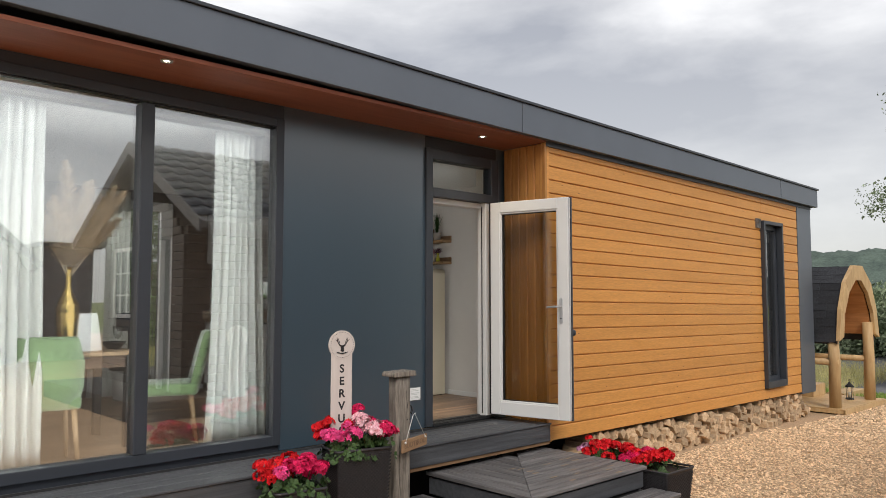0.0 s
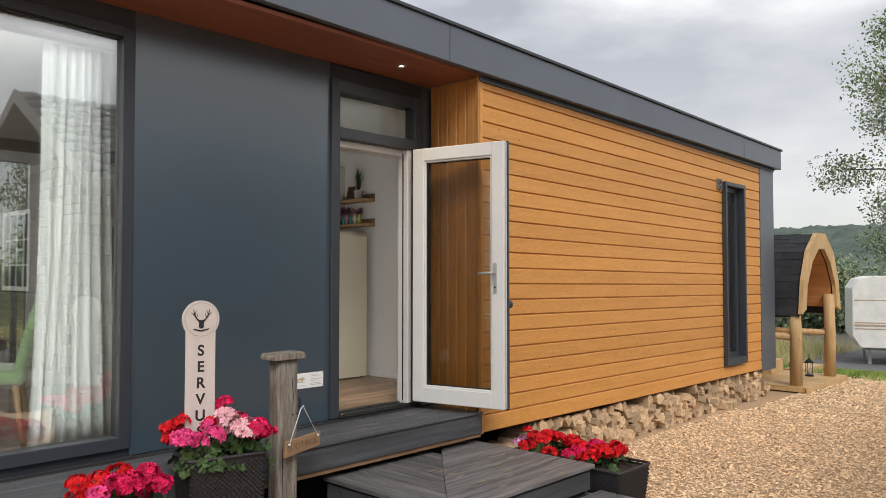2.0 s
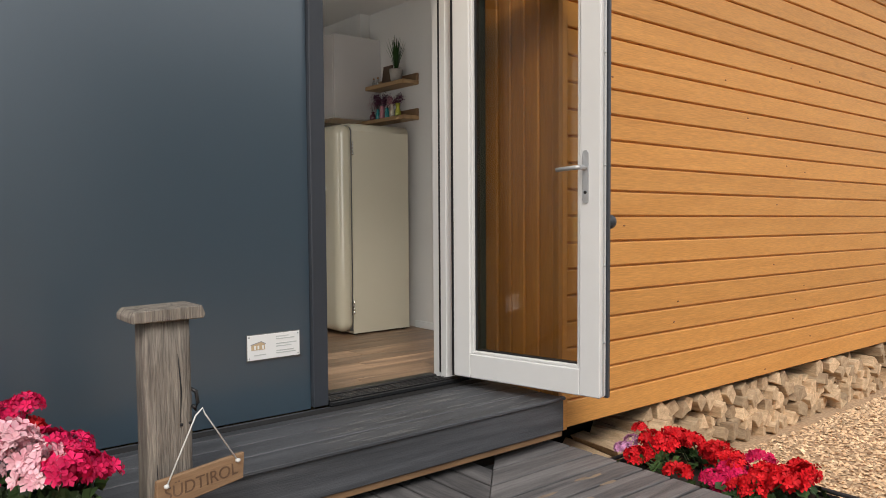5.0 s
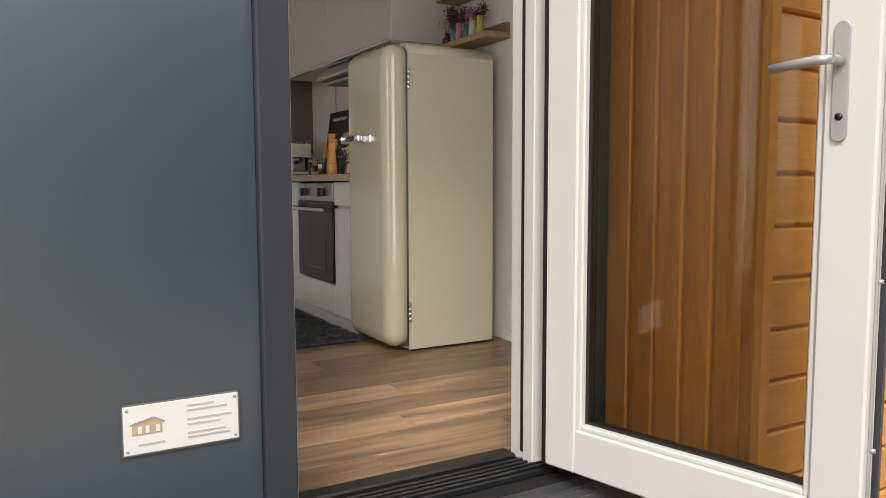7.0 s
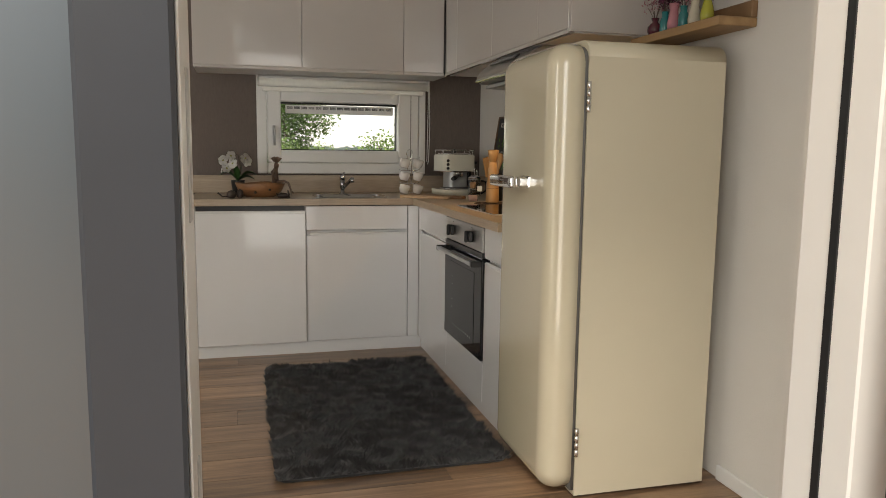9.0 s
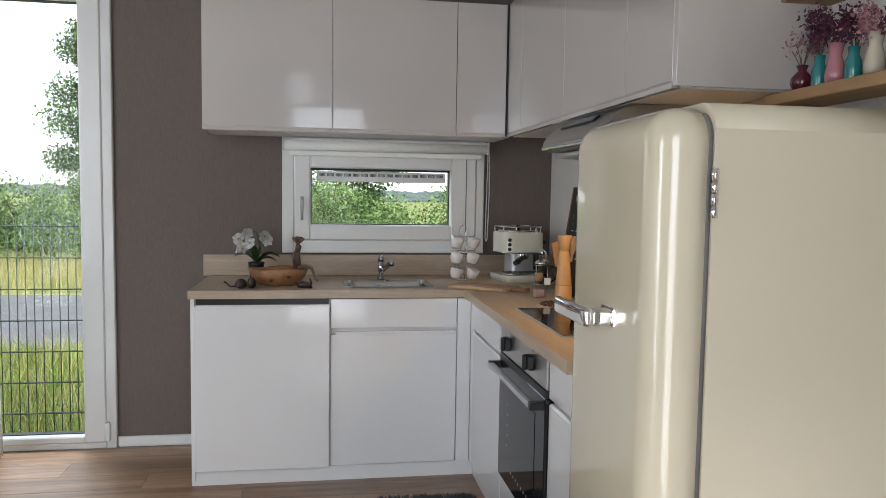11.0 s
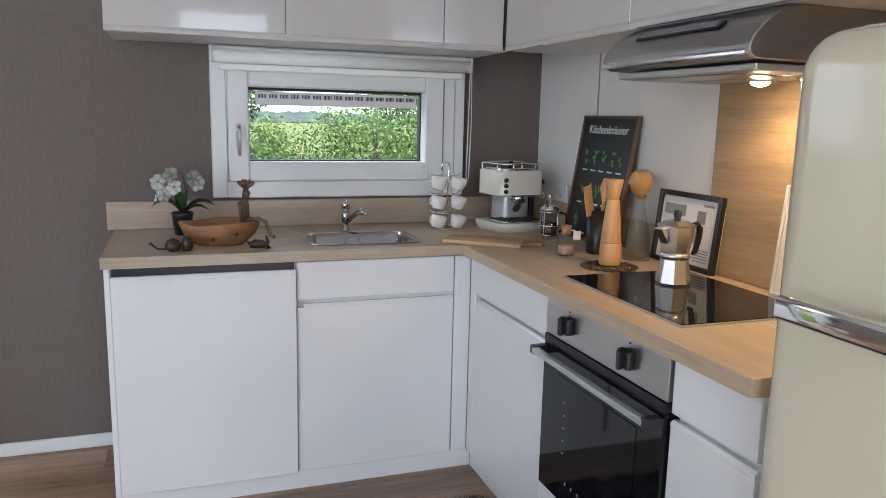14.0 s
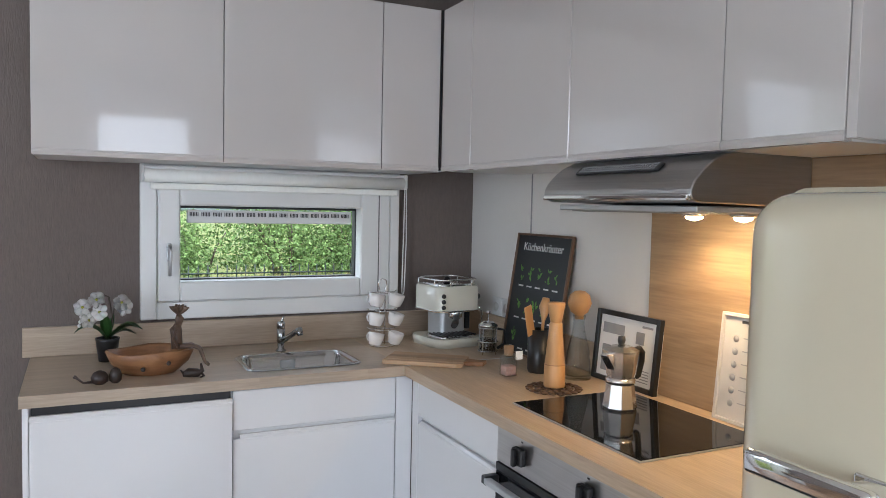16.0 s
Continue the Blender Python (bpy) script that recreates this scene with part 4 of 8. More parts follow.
part("lever", add_tube(tube([(HX, -0.055, 1.045), (HX, -0.105, 1.045)], 0.010, 10), [(HX, -0.098, 1.045), (HX - 0.023, -0.104, 1.045), (HX - 0.068, -0.102, 1.042), (HX - 0.123, -0.098, 1.038)], [0.010, 0.0105, 0.010, 0.009], 10), "satin", hp)
part("key_cylinder", lathe([(0, 0), (0.0075, 0), (0.0075, 0.003), (0, 0.003)], (0, 0, 0), 12), "black", hp).matrix_basis = pose(HX, -0.0525, 0.935, 90)
part("outer_knob", lathe([(0, 0), (0.028, 0.0), (0.034, 0.012), (0.030, 0.035), (0.012, 0.045), (0.012, 0.07), (0, 0.07)], (0, 0, 0), 16), "alu", leaf, "dark outside knob").matrix_basis = pose(LEAF_W - 0.022, 0.110, 0.80, 90)
for kz in (0.15, 1.02, 1.86):
    part("hinge", lathe([(0, 0), (0.009, 0), (0.009, 0.09), (0, 0.09)], (-0.012, 0.02, kz), 10), "pvc", leaf)

# label plate beside the door
plate = thing("name_plate", (4.876, 5.396, 0.862), "small white printed plate screwed to the dark facade", "sign")
part("plate", box(-0.127, 0.127, -0.006, 0.002, 0.0, 0.112, 0.002), "paper", plate)
part("plate_edge", frame_rect(bm_new(), -0.129, 0.129, -0.005, 0.0015, -0.002, 0.114, 0.003, 0.003, 0.003, 0.003, 0.0), "trimgrey", plate)
for bx_, bz_, bw_, mm in ((0.010, 0.094, 0.06, "paleprint"), (0.010, 0.083, 0.09, "paleprint"), (0.010, 0.062, 0.10, "paleprint"), (0.010, 0.050, 0.075, "paleprint"), (0.010, 0.030, 0.085, "paleprint"), (0.010, 0.020, 0.095, "paleprint"), (-0.095, 0.020, 0.055, "paleprint")):
    part("print_bar", box(bx_, bx_ + bw_, -0.0075, -0.0062, bz_, bz_ + 0.0045), mm, plate)
part("house_print", prism([(-0.108, 0.045), (-0.045, 0.045), (-0.045, 0.070), (-0.062, 0.080), (-0.108, 0.070)], "y", -0.0075, -0.0062), "houseprint", plate)
part("roof_print", prism([(-0.112, 0.071), (-0.062, 0.083), (-0.040, 0.071), (-0.040, 0.067), (-0.062, 0.079), (-0.112, 0.067)], "y", -0.0085, -0.0076), "greyprint", plate)
for px_ in (-0.096, -0.080, -0.058):
    part("window_print", box(px_, px_ + 0.008, -0.0085, -0.0076, 0.048, 0.064), "paper", plate)
for cx_ in (-0.118, 0.118):
    for cz_ in (0.01, 0.102):
        part("screw", lathe([(0, 0), (0.004, 0), (0.003, 0.002), (0, 0.002)], seg=8), "satin", plate).matrix_basis = pose(cx_, -0.006, cz_, 90)

# ---- tall side window in the cladding ----
win2 = thing("window_2", (11.25, 4.87, 0.53), "narrow tall window in an anthracite surround in the timber cladding", "window", kind="structure")
part("surround", frame_rect(bm_new(), 10.935, 11.575, 4.81, 4.90, 0.535, 2.885, 0.045, 0.045, 0.09, 0.05, 0.003), "alu", win2, w=True)
part("sash", frame_rect(bm_new(), 10.98, 11.53, 4.90, 4.96, 0.60, 2.84, 0.07, 0.07, 0.08, 0.07, 0.004), "alu", win2, w=True)
part("pane", box(11.05, 11.46, 4.925, 4.94, 0.68, 2.77), "frontglass", win2, w=True)
part("blind", box(11.05, 11.46, 4.97, 4.99, 2.60, 2.77), "trimgrey", win2, w=True)
vent = thing("wall_vent", (10.84, 4.85, 2.79), "small grey louvred vent beside the tall window", "vent")
part("vent_frame", frame_rect(bm_new(), 10.775, 10.905, 4.842, 4.872, 2.775, 2.905, 0.008, 0.008, 0.008, 0.008, 0.0), "trimgrey", vent, w=True)
for k in range(7):
    part("slat", box(10.782, 10.898, 4.848, 4.866, 2.786 + k * 0.0165, 2.795 + k * 0.0165), "trimgrey", vent, w=True)

# ---- timber cladding ----
clad = thing("timber_cladding", (9.2, 4.88, 0.42), "orange-brown larch cladding of horizontal boards with dark joints", "cladding", kind="structure")
PITCH = 0.13324


def clad_board(x0, x1, z0, z1):
    bm = bm_new()
    add_box(bm, x0, x1, 4.864, 4.892, z0, z1 - 0.009, 0.006)
    add_box(bm, x0, x1, 4.881, 4.892, z1 - 0.010, z1)
    return shear_x(bm, 6.15, -0.0060, -0.0172, 0.42, 3.30)


KN = random.Random(77)
for k in range(22):
    z0 = 0.412 if k == 0 else 0.420 + k * PITCH
    z1 = min(0.420 + (k + 1) * PITCH, 3.325)
    runs = [(6.215, 12.20)]
    if z1 > 0.57 and z0 < 2.88:
        runs = [(6.215, 10.933), (11.577, 12.20)]
    if k >= 20:
        runs = [(6.215, 10.95), (10.953, 12.20)]
    for x0, x1 in runs:
        ob = part("board", clad_board(x0, x1, z0, z1), "siding", clad, w=True)
        for _ in range(int((x1 - x0) * 0.3 + KN.random())):
            kx, kz = KN.uniform(x0 + 0.1, x1 - 0.1), KN.uniform(z0 + 0.03, z1 - 0.04)
            kz += (kx - 6.15) * -0.011
            kb = lathe([(0, 0.0), (0.008, 0.0), (0.006, 0.0012), (0, 0.0015)], (0, 0, 0), 8)
            bmesh.ops.transform(kb, matrix=pose(kx, 4.8645, kz, 90, 0, 0) @ Matrix.Diagonal((1.7, 0.7, 1, 1)), verts=kb.verts[:])
            part("knot", kb, "knot", ob, w=True)
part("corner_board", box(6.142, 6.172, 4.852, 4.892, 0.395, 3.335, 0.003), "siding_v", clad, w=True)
part("corner_board", box(6.174, 6.213, 4.856, 4.892, 0.405, 3.335, 0.003), "siding", clad, w=True)
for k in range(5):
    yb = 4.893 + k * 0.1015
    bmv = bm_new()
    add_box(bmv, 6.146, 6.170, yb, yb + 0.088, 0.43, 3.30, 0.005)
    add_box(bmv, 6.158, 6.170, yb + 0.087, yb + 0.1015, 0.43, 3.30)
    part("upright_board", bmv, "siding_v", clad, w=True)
part("corner_trim", box(12.202, 12.72, 4.856, 4.892, 0.35, 3.235, 0.003), "fascia", clad, "grey metal corner panel", w=True)
# unseen base strip, coloured near-black to pass as shade under the boards
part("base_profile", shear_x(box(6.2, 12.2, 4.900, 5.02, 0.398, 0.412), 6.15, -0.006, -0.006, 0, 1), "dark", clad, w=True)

# ---- firewood under the wing ----
wood = thing("firewood_stack", (9.5, 4.9, 0.0), "low stack of split firewood under the timber cladding", "firewood")
LR = random.Random(31)
log_meshes = []
for k in range(10):
    n = LR.choice((3, 4, 4, 5))
    r = LR.uniform(0.050, 0.074)
    poly = []
    for i in range(n):
        a = 6.283 * i / n + LR.uniform(-0.35, 0.35)
        poly.append((math.cos(a) * r * LR.uniform(0.85, 1.2), math.sin(a) * r * LR.uniform(0.85, 1.2)))
    log_meshes.append(mesh_of("log", prism(poly, "y", 0.0, 0.34, 0.003), "log"))
count = 0
for row in range(5):
    x = 6.62 + row * 0.03
    while x < 12.42 - row * 0.04:
        step_w = LR.uniform(0.085, 0.118)
        if LR.random() < (0.98 if row < 3 else 0.75):
            top = 0.042 + row * 0.070 + LR.uniform(-0.012, 0.012)
            piece("log", log_meshes[LR.randrange(10)], wood, pose(x - 9.5, LR.uniform(-0.11, 0.0) + row * 0.012, top, LR.uniform(-6, 6), LR.uniform(0, 360), LR.uniform(-9, 9)))
            count += 1
        x += step_w
for kx in (12.45, 9.4):
    single("support_post", box(kx, kx + 0.10, 5.12, 5.22, -0.02, 0.40), "pine", "short timber post under the house", "post", "house supports")

# ---- steps ----
steps = thing("terrace_steps", (5.4, 4.3, 0.0), "two dark weathered wooden steps with mitred boards", "steps")


def sbox(x0, x1, y0, y1, z0, z1, bev=0.004):
    return box(x0, x1, y0, y1, z0, z1, bev)


UX0, UX1, UY0, UY1, UZ = 4.625, 6.13, 3.77, 4.90, 0.362
W_ = 0.129
for lvl, (x0, x1, y0, y1, zt) in enumerate(((UX0, UX1, UY0, UY1, UZ), (UX0 - 0.30, UX1 + 0.02, UY0 - 0.30, UY1, 0.185))):
    nb = 8 if lvl == 0 else 2
    for k in range(nb):
        o, p_ = k * (W_ + 0.013), k * (W_ + 0.013) + W_
        # boards along the front
        a = [(x0 + o, y0 + o), (x1, y0 + o), (x1, min(y0 + p_, y1)), (x0 + p_, min(y0 + p_, y1))]
        if y0 + p_ <= y1 + 0.01:
            part("tread_board", prism(a, "z", zt - 0.028, zt, 0.003), "step", steps, w=True)
        # boards along the side
        b = [(x0 + o, y0 + o + 0.004), (x0 + p_, y0 + p_ + 0.004), (x0 + p_, y1), (x0 + o, y1)]
        if y0 + p_ < y1 - 0.02:
            part("tread_board", prism(b, "z", zt - 0.028, zt, 0.003), "step_y", steps, w=True)
    part("riser", sbox(x0 + 0.03, x1 - 0.02, y0 + 0.025, y0 + 0.05, zt - 0.178, zt - 0.045), "deck", steps, w=True)
    part("riser", sbox(x0 + 0.02, x0 + 0.045, y0 + 0.03, y1 - 0.02, zt - 0.178, zt - 0.045), "deck", steps, w=True)
    part("side_panel", sbox(x1 - 0.045, x1 - 0.02, y0 + 0.05, y1 - 0.02, 0.0, zt - 0.029), "step_y", steps, w=True)
    # near-black fill puts the shade between the tread boards into colour
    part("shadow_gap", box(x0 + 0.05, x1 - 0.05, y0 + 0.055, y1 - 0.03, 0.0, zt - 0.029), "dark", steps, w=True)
WR = random.Random(9)
for k in range(16):
    wx, wy = WR.uniform(5.2, 6.0), WR.choice((3.86, 4.0, 4.14, 4.28, 4.43)) + WR.uniform(-0.06, 0.06)
    wl_m = [(wx + math.cos(i * 0.7) * WR.uniform(0.03, 0.07), wy + math.sin(i * 0.7) * WR.uniform(0.006, 0.016)) for i in range(9)]
    part("worn_patch", prism(wl_m, "z", UZ, UZ + 0.0008), "wear", steps, w=True)

# ---- kitchen ----
TOP = 1.513
FX, FY = 6.19, 8.975      # cabinet fronts of the two runs
WX, WY = 6.750, 9.58      # walls

single("skirting_board", box(4.457, 4.915, 9.566, 9.579, FLOOR, FLOOR + 0.055, 0.004), "skirt", "white skirting board under the taupe wall", "skirting")
single("skirting_board", box(6.824, 6.839, 5.602, 6.95, FLOOR, FLOOR + 0.055, 0.004), "skirt", "white skirting board beside the fridge", "skirting")
single("skirting_board", box(3.56, 5.060, 5.581, 5.594, FLOOR, FLOOR + 0.055, 0.004), "skirt", "white skirting board under the front wall", "skirting")


# base cabinet units, long run
GAP = 0.003
u1 = thing("base_cabinet", (5.23, 9.25, FLOOR), "white gloss base unit with a plain door hanging slightly open", "cabinet", "kitchen base units")
part("body", box(4.925, 5.540, FY + 0.022, 9.56, FLOOR + 0.072, 1.47), "carcass", u1, w=True)
part("side_panel", box(4.922, 4.938, FY + 0.004, FY + 0.021, FLOOR + 0.02, 1.474), "gloss", u1, w=True)
d1 = part("door", box(4.941, 5.533, FY - 0.016, FY + 0.004, 0.692, 1.432, 0.002), "gloss", u1, w=True)
part("grip_edge", prism([(FY - 0.016, 1.432), (FY - 0.016, 1.440), (FY - 0.010, 1.447), (FY + 0.002, 1.447), (FY + 0.002, 1.432)], "x", 4.941, 5.533), "gloss", d1, w=True)
# black strip paints the shade in the opening above the ajar door
part("dark_gap", box(4.945, 5.53, FY + 0.0055, FY + 0.021, 1.40, 1.472), "black", u1, w=True)

u2 = thing("base_cabinet", (5.83, 9.25, FLOOR), "white gloss sink unit with a drawer front over a door", "cabinet", "kitchen base units")
part("body", box(5.542, 6.150, FY + 0.022, 9.56, FLOOR + 0.072, 1.33), "carcass", u2, w=True)
part("drawer_front", box(5.537, 6.122, FY - 0.001, FY + 0.020, 1.334, 1.4705, 0.002), "gloss", u2, w=True)
d2 = part("door", box(5.537, 6.122, FY - 0.001, FY + 0.020, 0.692, 1.305, 0.002), "gloss", u2, w=True)
part("grip_edge", prism([(FY - 0.001, 1.305), (FY - 0.001, 1.311), (FY + 0.006, 1.318), (FY + 0.019, 1.318), (FY + 0.019, 1.305)], "x", 5.56, 6.122), "gloss", d2, w=True)
part("corner_filler", box(6.126, 6.1895, FY + 0.000, FY + 0.020, 0.692, 1.470, 0.002), "gloss", u2, w=True)

# base units, short run
u3 = thing("base_cabinet", (6.45, 8.64, FLOOR), "white gloss corner unit with a drawer front over a door", "cabinet", "kitchen base units")
part("body", box(FX + 0.022, 6.72, 8.342, FY + 0.02, FLOOR + 0.072, 1.33), "carcass", u3, w=True)
part("drawer_front", box(FX - 0.001, FX + 0.020, 8.338, 8.918, 1.334, 1.4705, 0.002), "gloss", u3, w=True)
d3 = part("door", box(FX - 0.001, FX + 0.020, 8.338, 8.918, 0.692, 1.305, 0.002), "gloss", u3, w=True)
part("grip_edge", prism([(FX - 0.001, 1.305), (FX - 0.001, 1.311), (FX + 0.006, 1.318), (FX + 0.019, 1.318), (FX + 0.019, 1.305)], "y", 8.338, 8.905), "gloss", d3, w=True)
part("corner_filler", box(FX, FX + 0.02, 8.922, FY - 0.001, 0.692, 1.470, 0.002), "gloss", u3, w=True)
u4 = thing("base_cabinet", (6.45, 7.63, FLOOR), "narrow white gloss unit with a drawer front over a door", "cabinet", "kitchen base units")
part("body", box(FX + 0.022, 6.72, 7.47, 7.728, FLOOR + 0.072, 1.47), "carcass", u4, w=True)
part("drawer_front", box(FX - 0.001, FX + 0.020, 7.465, 7.731, 1.334, 1.4705, 0.002), "gloss", u4, w=True)
d4 = part("door", box(FX - 0.001, FX + 0.020, 7.465, 7.731, 0.692, 1.305, 0.002), "gloss", u4, w=True)
part("grip_edge", prism([(FX - 0.001, 1.305), (FX - 0.001, 1.311), (FX + 0.006, 1.318), (FX + 0.019, 1.318), (FX + 0.019, 1.305)], "y", 7.465, 7.731), "gloss", d4, w=True)
pl = thing("cabinet_plinth", (5.6, 9.0, FLOOR), "white plinth under the base units", "plinth")
part("plinth_board", box(4.922, 6.21, FY + 0.012, FY + 0.03, FLOOR, 0.691), "gloss", pl, w=True)
part("plinth_board", box(FX + 0.022, FX + 0.04, 7.465, FY + 0.011, FLOOR, 0.691), "gloss", pl, w=True)

# oven
ov = thing("oven", (6.46, 8.05, 0.70), "built-in steel oven with a black glass door and two knobs", "oven")
part("body", box(FX + 0.024, 6.70, 7.746, 8.326, 0.885, 1.46), "dark", ov, w=True)
part("drawer_front", box(FX - 0.001, FX + 0.020, 7.738, 8.333, 0.692, 0.868, 0.002), "gloss", ov, "white gloss drawer front", w=True)
cp = part("control_panel", box(FX - 0.008, FX + 0.02, 7.738, 8.333, 1.356, 1.464, 0.002), "steel", ov, w=True)
od = part("door", box(FX - 0.012, FX + 0.018, 7.738, 8.333, 0.878, 1.330, 0.003), "blackglass", ov, w=True)
part("door_top_rail", box(FX - 0.011, FX + 0.018, 7.738, 8.333, 1.331, 1.353), "black", ov, w=True)
hb = part("handle", box(FX - 0.062, FX - 0.040, 7.756, 8.316, 1.298, 1.316, 0.004, 2), "satin", od, "satin steel bar handle", w=True)
for hy in (7.738, 8.308):
    part("handle_bracket", box(FX - 0.060, FX - 0.012, hy, hy + 0.026, 1.294, 1.320, 0.003), "black", od, w=True)
part("window", box(FX - 0.0135, FX - 0.0122, 7.841, 8.231, 0.93, 1.255), "blackglass", od, w=True)
for k in range(9):
    part("rack_mark", box(FX - 0.0146, FX - 0.0138, 7.881 + k * 0.035, 7.886 + k * 0.035, 0.945, 0.953), "satin", od, w=True)
for k in range(5):
    part("rail_mark", box(FX - 0.0146, FX - 0.0138, 8.186, 8.193, 1.03 + k * 0.038, 1.034 + k * 0.038), "satin", od, w=True)
for ky in (8.196, 7.896):
    kb = part("knob", box(FX - 0.030, FX - 0.009, ky - 0.025, ky + 0.025, 1.386, 1.434, 0.006, 2), "black", cp, w=True)
    part("knob_grip", box(FX - 0.044, FX - 0.028, ky - 0.007, ky + 0.007, 1.384, 1.436, 0.004), "black", cp, w=True)
    part("indicator", box(FX - 0.0095, FX - 0.0082, ky - 0.004, ky + 0.004, 1.447, 1.451), "ink", cp, w=True)

# worktop with a hole for the sink
wt = thing("worktop", (5.6, 9.2, 1.474), "pale ash-effect laminate worktop running round the corner", "worktop")
SX0, SX1, SY0, SY1 = 5.60, 6.025, 9.035, 9.335
for i, (x0, x1, y0, y1) in enumerate(((4.915, SX0 + 0.02, 8.955, 9.579), (SX1 - 0.02, 6.148, 8.955, 9.579), (SX0 + 0.02, SX1 - 0.02, 8.955, SY0 + 0.02), (SX0 + 0.02, SX1 - 0.02, SY1 - 0.02, 9.579))):
    part("slab", box(x0, x1, y0, y1, 1.476, TOP), "worktop", wt, w=True)
part("slab", box(6.148, 6.749, 8.955, 9.579, 1.476, TOP), "worktop_y", wt, w=True)
part("slab", box(6.150, 6.749, 7.456, 8.9545, 1.476, TOP), "worktop_y", wt, w=True)
part("joint_strip", box(6.1485, 6.735, 8.953, 8.957, TOP, TOP + 0.0012), "satin", wt, w=True)
up1 = single("splash_strip", box(4.89, 6.748, 9.562, 9.579, TOP + 0.001, 1.624, 0.002), "worktop", "low ash-effect upstand along the back wall", "upstand")
single("splash_strip", box(6.731, 6.749, 8.338, 9.560, TOP + 0.001, 1.624, 0.002), "worktop_y", "low ash-effect upstand along the side wall", "upstand")
single("splashback", box(6.737, 6.749, 7.47, 8.335, TOP + 0.001, 2.24, 0.002), "splash_y", "ash-effect splashback panel behind the hob", "splashback")

# sink and tap
sk = thing("kitchen_sink", (5.815, 9.2, 1.40), "small stainless steel inset sink with rounded corners", "sink")


def rounded_rect(x0, x1, y0, y1, r, n=6):
    pts = []
    for cx, cy, a0 in ((x1 - r, y1 - r, 0), (x0 + r, y1 - r, 90), (x0 + r, y0 + r, 180), (x1 - r, y0 + r, 270)):
        for k in range(n + 1):
            a = radians(a0 + 90 * k / n)
            pts.append((cx + r * math.cos(a), cy + r * math.sin(a)))
    return pts


def loft(bm, rings, cap0=False, cap1=False):
    vs = [[bm.verts.new(p) for p in ring] for ring in rings]
    k = len(vs[0])
    for a, b in zip(vs, vs[1:]):
        for i in range(k):
            f = bm.faces.new((a[i], a[(i + 1) % k], b[(i + 1) % k], b[i]))
            f.smooth = True
    if cap0:
        bm.faces.new(vs[0][::-1])
    if cap1:
        bm.faces.new(vs[-1])
    return bm


def ring(x0, x1, y0, y1, r, z):
    return [(x, y, z) for x, y in rounded_rect(x0, x1, y0, y1, r)]


part("basin", loft(bm_new(), [ring(SX0, SX1, SY0, SY1, 0.05, TOP + 0.001), ring(SX0 + 0.004, SX1 - 0.004, SY0 + 0.004, SY1 - 0.004, 0.05, TOP + 0.005), ring(SX0 + 0.018, SX1 - 0.018, SY0 + 0.018, SY1 - 0.018, 0.045, TOP + 0.004),
                              ring(SX0 + 0.024, SX1 - 0.024, SY0 + 0.024, SY1 - 0.024, 0.045, TOP - 0.008), ring(SX0 + 0.035, SX1 - 0.035, SY0 + 0.035, SY1 - 0.035, 0.05, TOP - 0.125), ring(SX0 + 0.07, SX1 - 0.07, SY0 + 0.07, SY1 - 0.07, 0.03, TOP - 0.135)], cap1=True), "sinksteel", sk, w=True)
part("overflow", box(5.775, 5.835, 9.3005, 9.3115, TOP - 0.052, TOP - 0.020, 0.004), "satin", sk, w=True)
part("drain", lathe([(0, 0.0), (0.035, 0.0), (0.04, 0.003), (0.04, 0), (0, -0.002)], (5.815, 9.2, TOP - 0.134), 20), "chrome", sk, w=True)
tp = thing("tap", (5.797, 9.385, TOP), "chrome single-lever kitchen tap", "tap")
part("foot", lathe([(0, 0), (0.021, 0), (0.021, 0.004), (0.015, 0.008), (0.0125, 0.012), (0.0125, 0.034), (0, 0.034)], seg=24), "tapchrome", tp)
part("body", lathe([(0, 0.034), (0.0125, 0.034), (0.0165, 0.038), (0.0170, 0.088), (0.0160, 0.0885), (0.0160, 0.0905), (0.0170, 0.091), (0.0170, 0.112), (0.014, 0.117), (0, 0.118)], seg=24), "tapchrome", tp)
part("spout", tube([(0.004, -0.008, 0.040), (0.022, -0.050, 0.066), (0.040, -0.092, 0.092), (0.047, -0.108, 0.101)], [0.0105, 0.0105, 0.0105, 0.011], 14), "tapchrome", tp)
part("aerator", tube([(0.0445, -0.102, 0.1045), (0.0465, -0.108, 0.088), (0.048, -0.111, 0.078)], [0.0125, 0.0130, 0.0110], 14), "tapchrome", tp)
part("lever", tube([(0.002, 0, 0.114), (0.007, 0.001, 0.126), (0.012, 0.003, 0.138)], [0.0065, 0.0045, 0.0035], 10), "tapchrome", tp)

# hob
hob = thing("hob", (6.43, 8.075, TOP), "black glass hob with a thin steel rim", "hob")
part("rim", box(6.241, 6.668, 7.785, 8.353, TOP + 0.0005, TOP + 0.004, 0.001), "satin", hob, w=True)
part("glass", box(6.246, 6.663, 7.790, 8.348, TOP + 0.0042, TOP + 0.0062, 0.0008), "blackglass", hob, w=True)

# wall cabinets
UB, UT = 2.245, 2.888
UFY, UFX = 9.222, 6.405


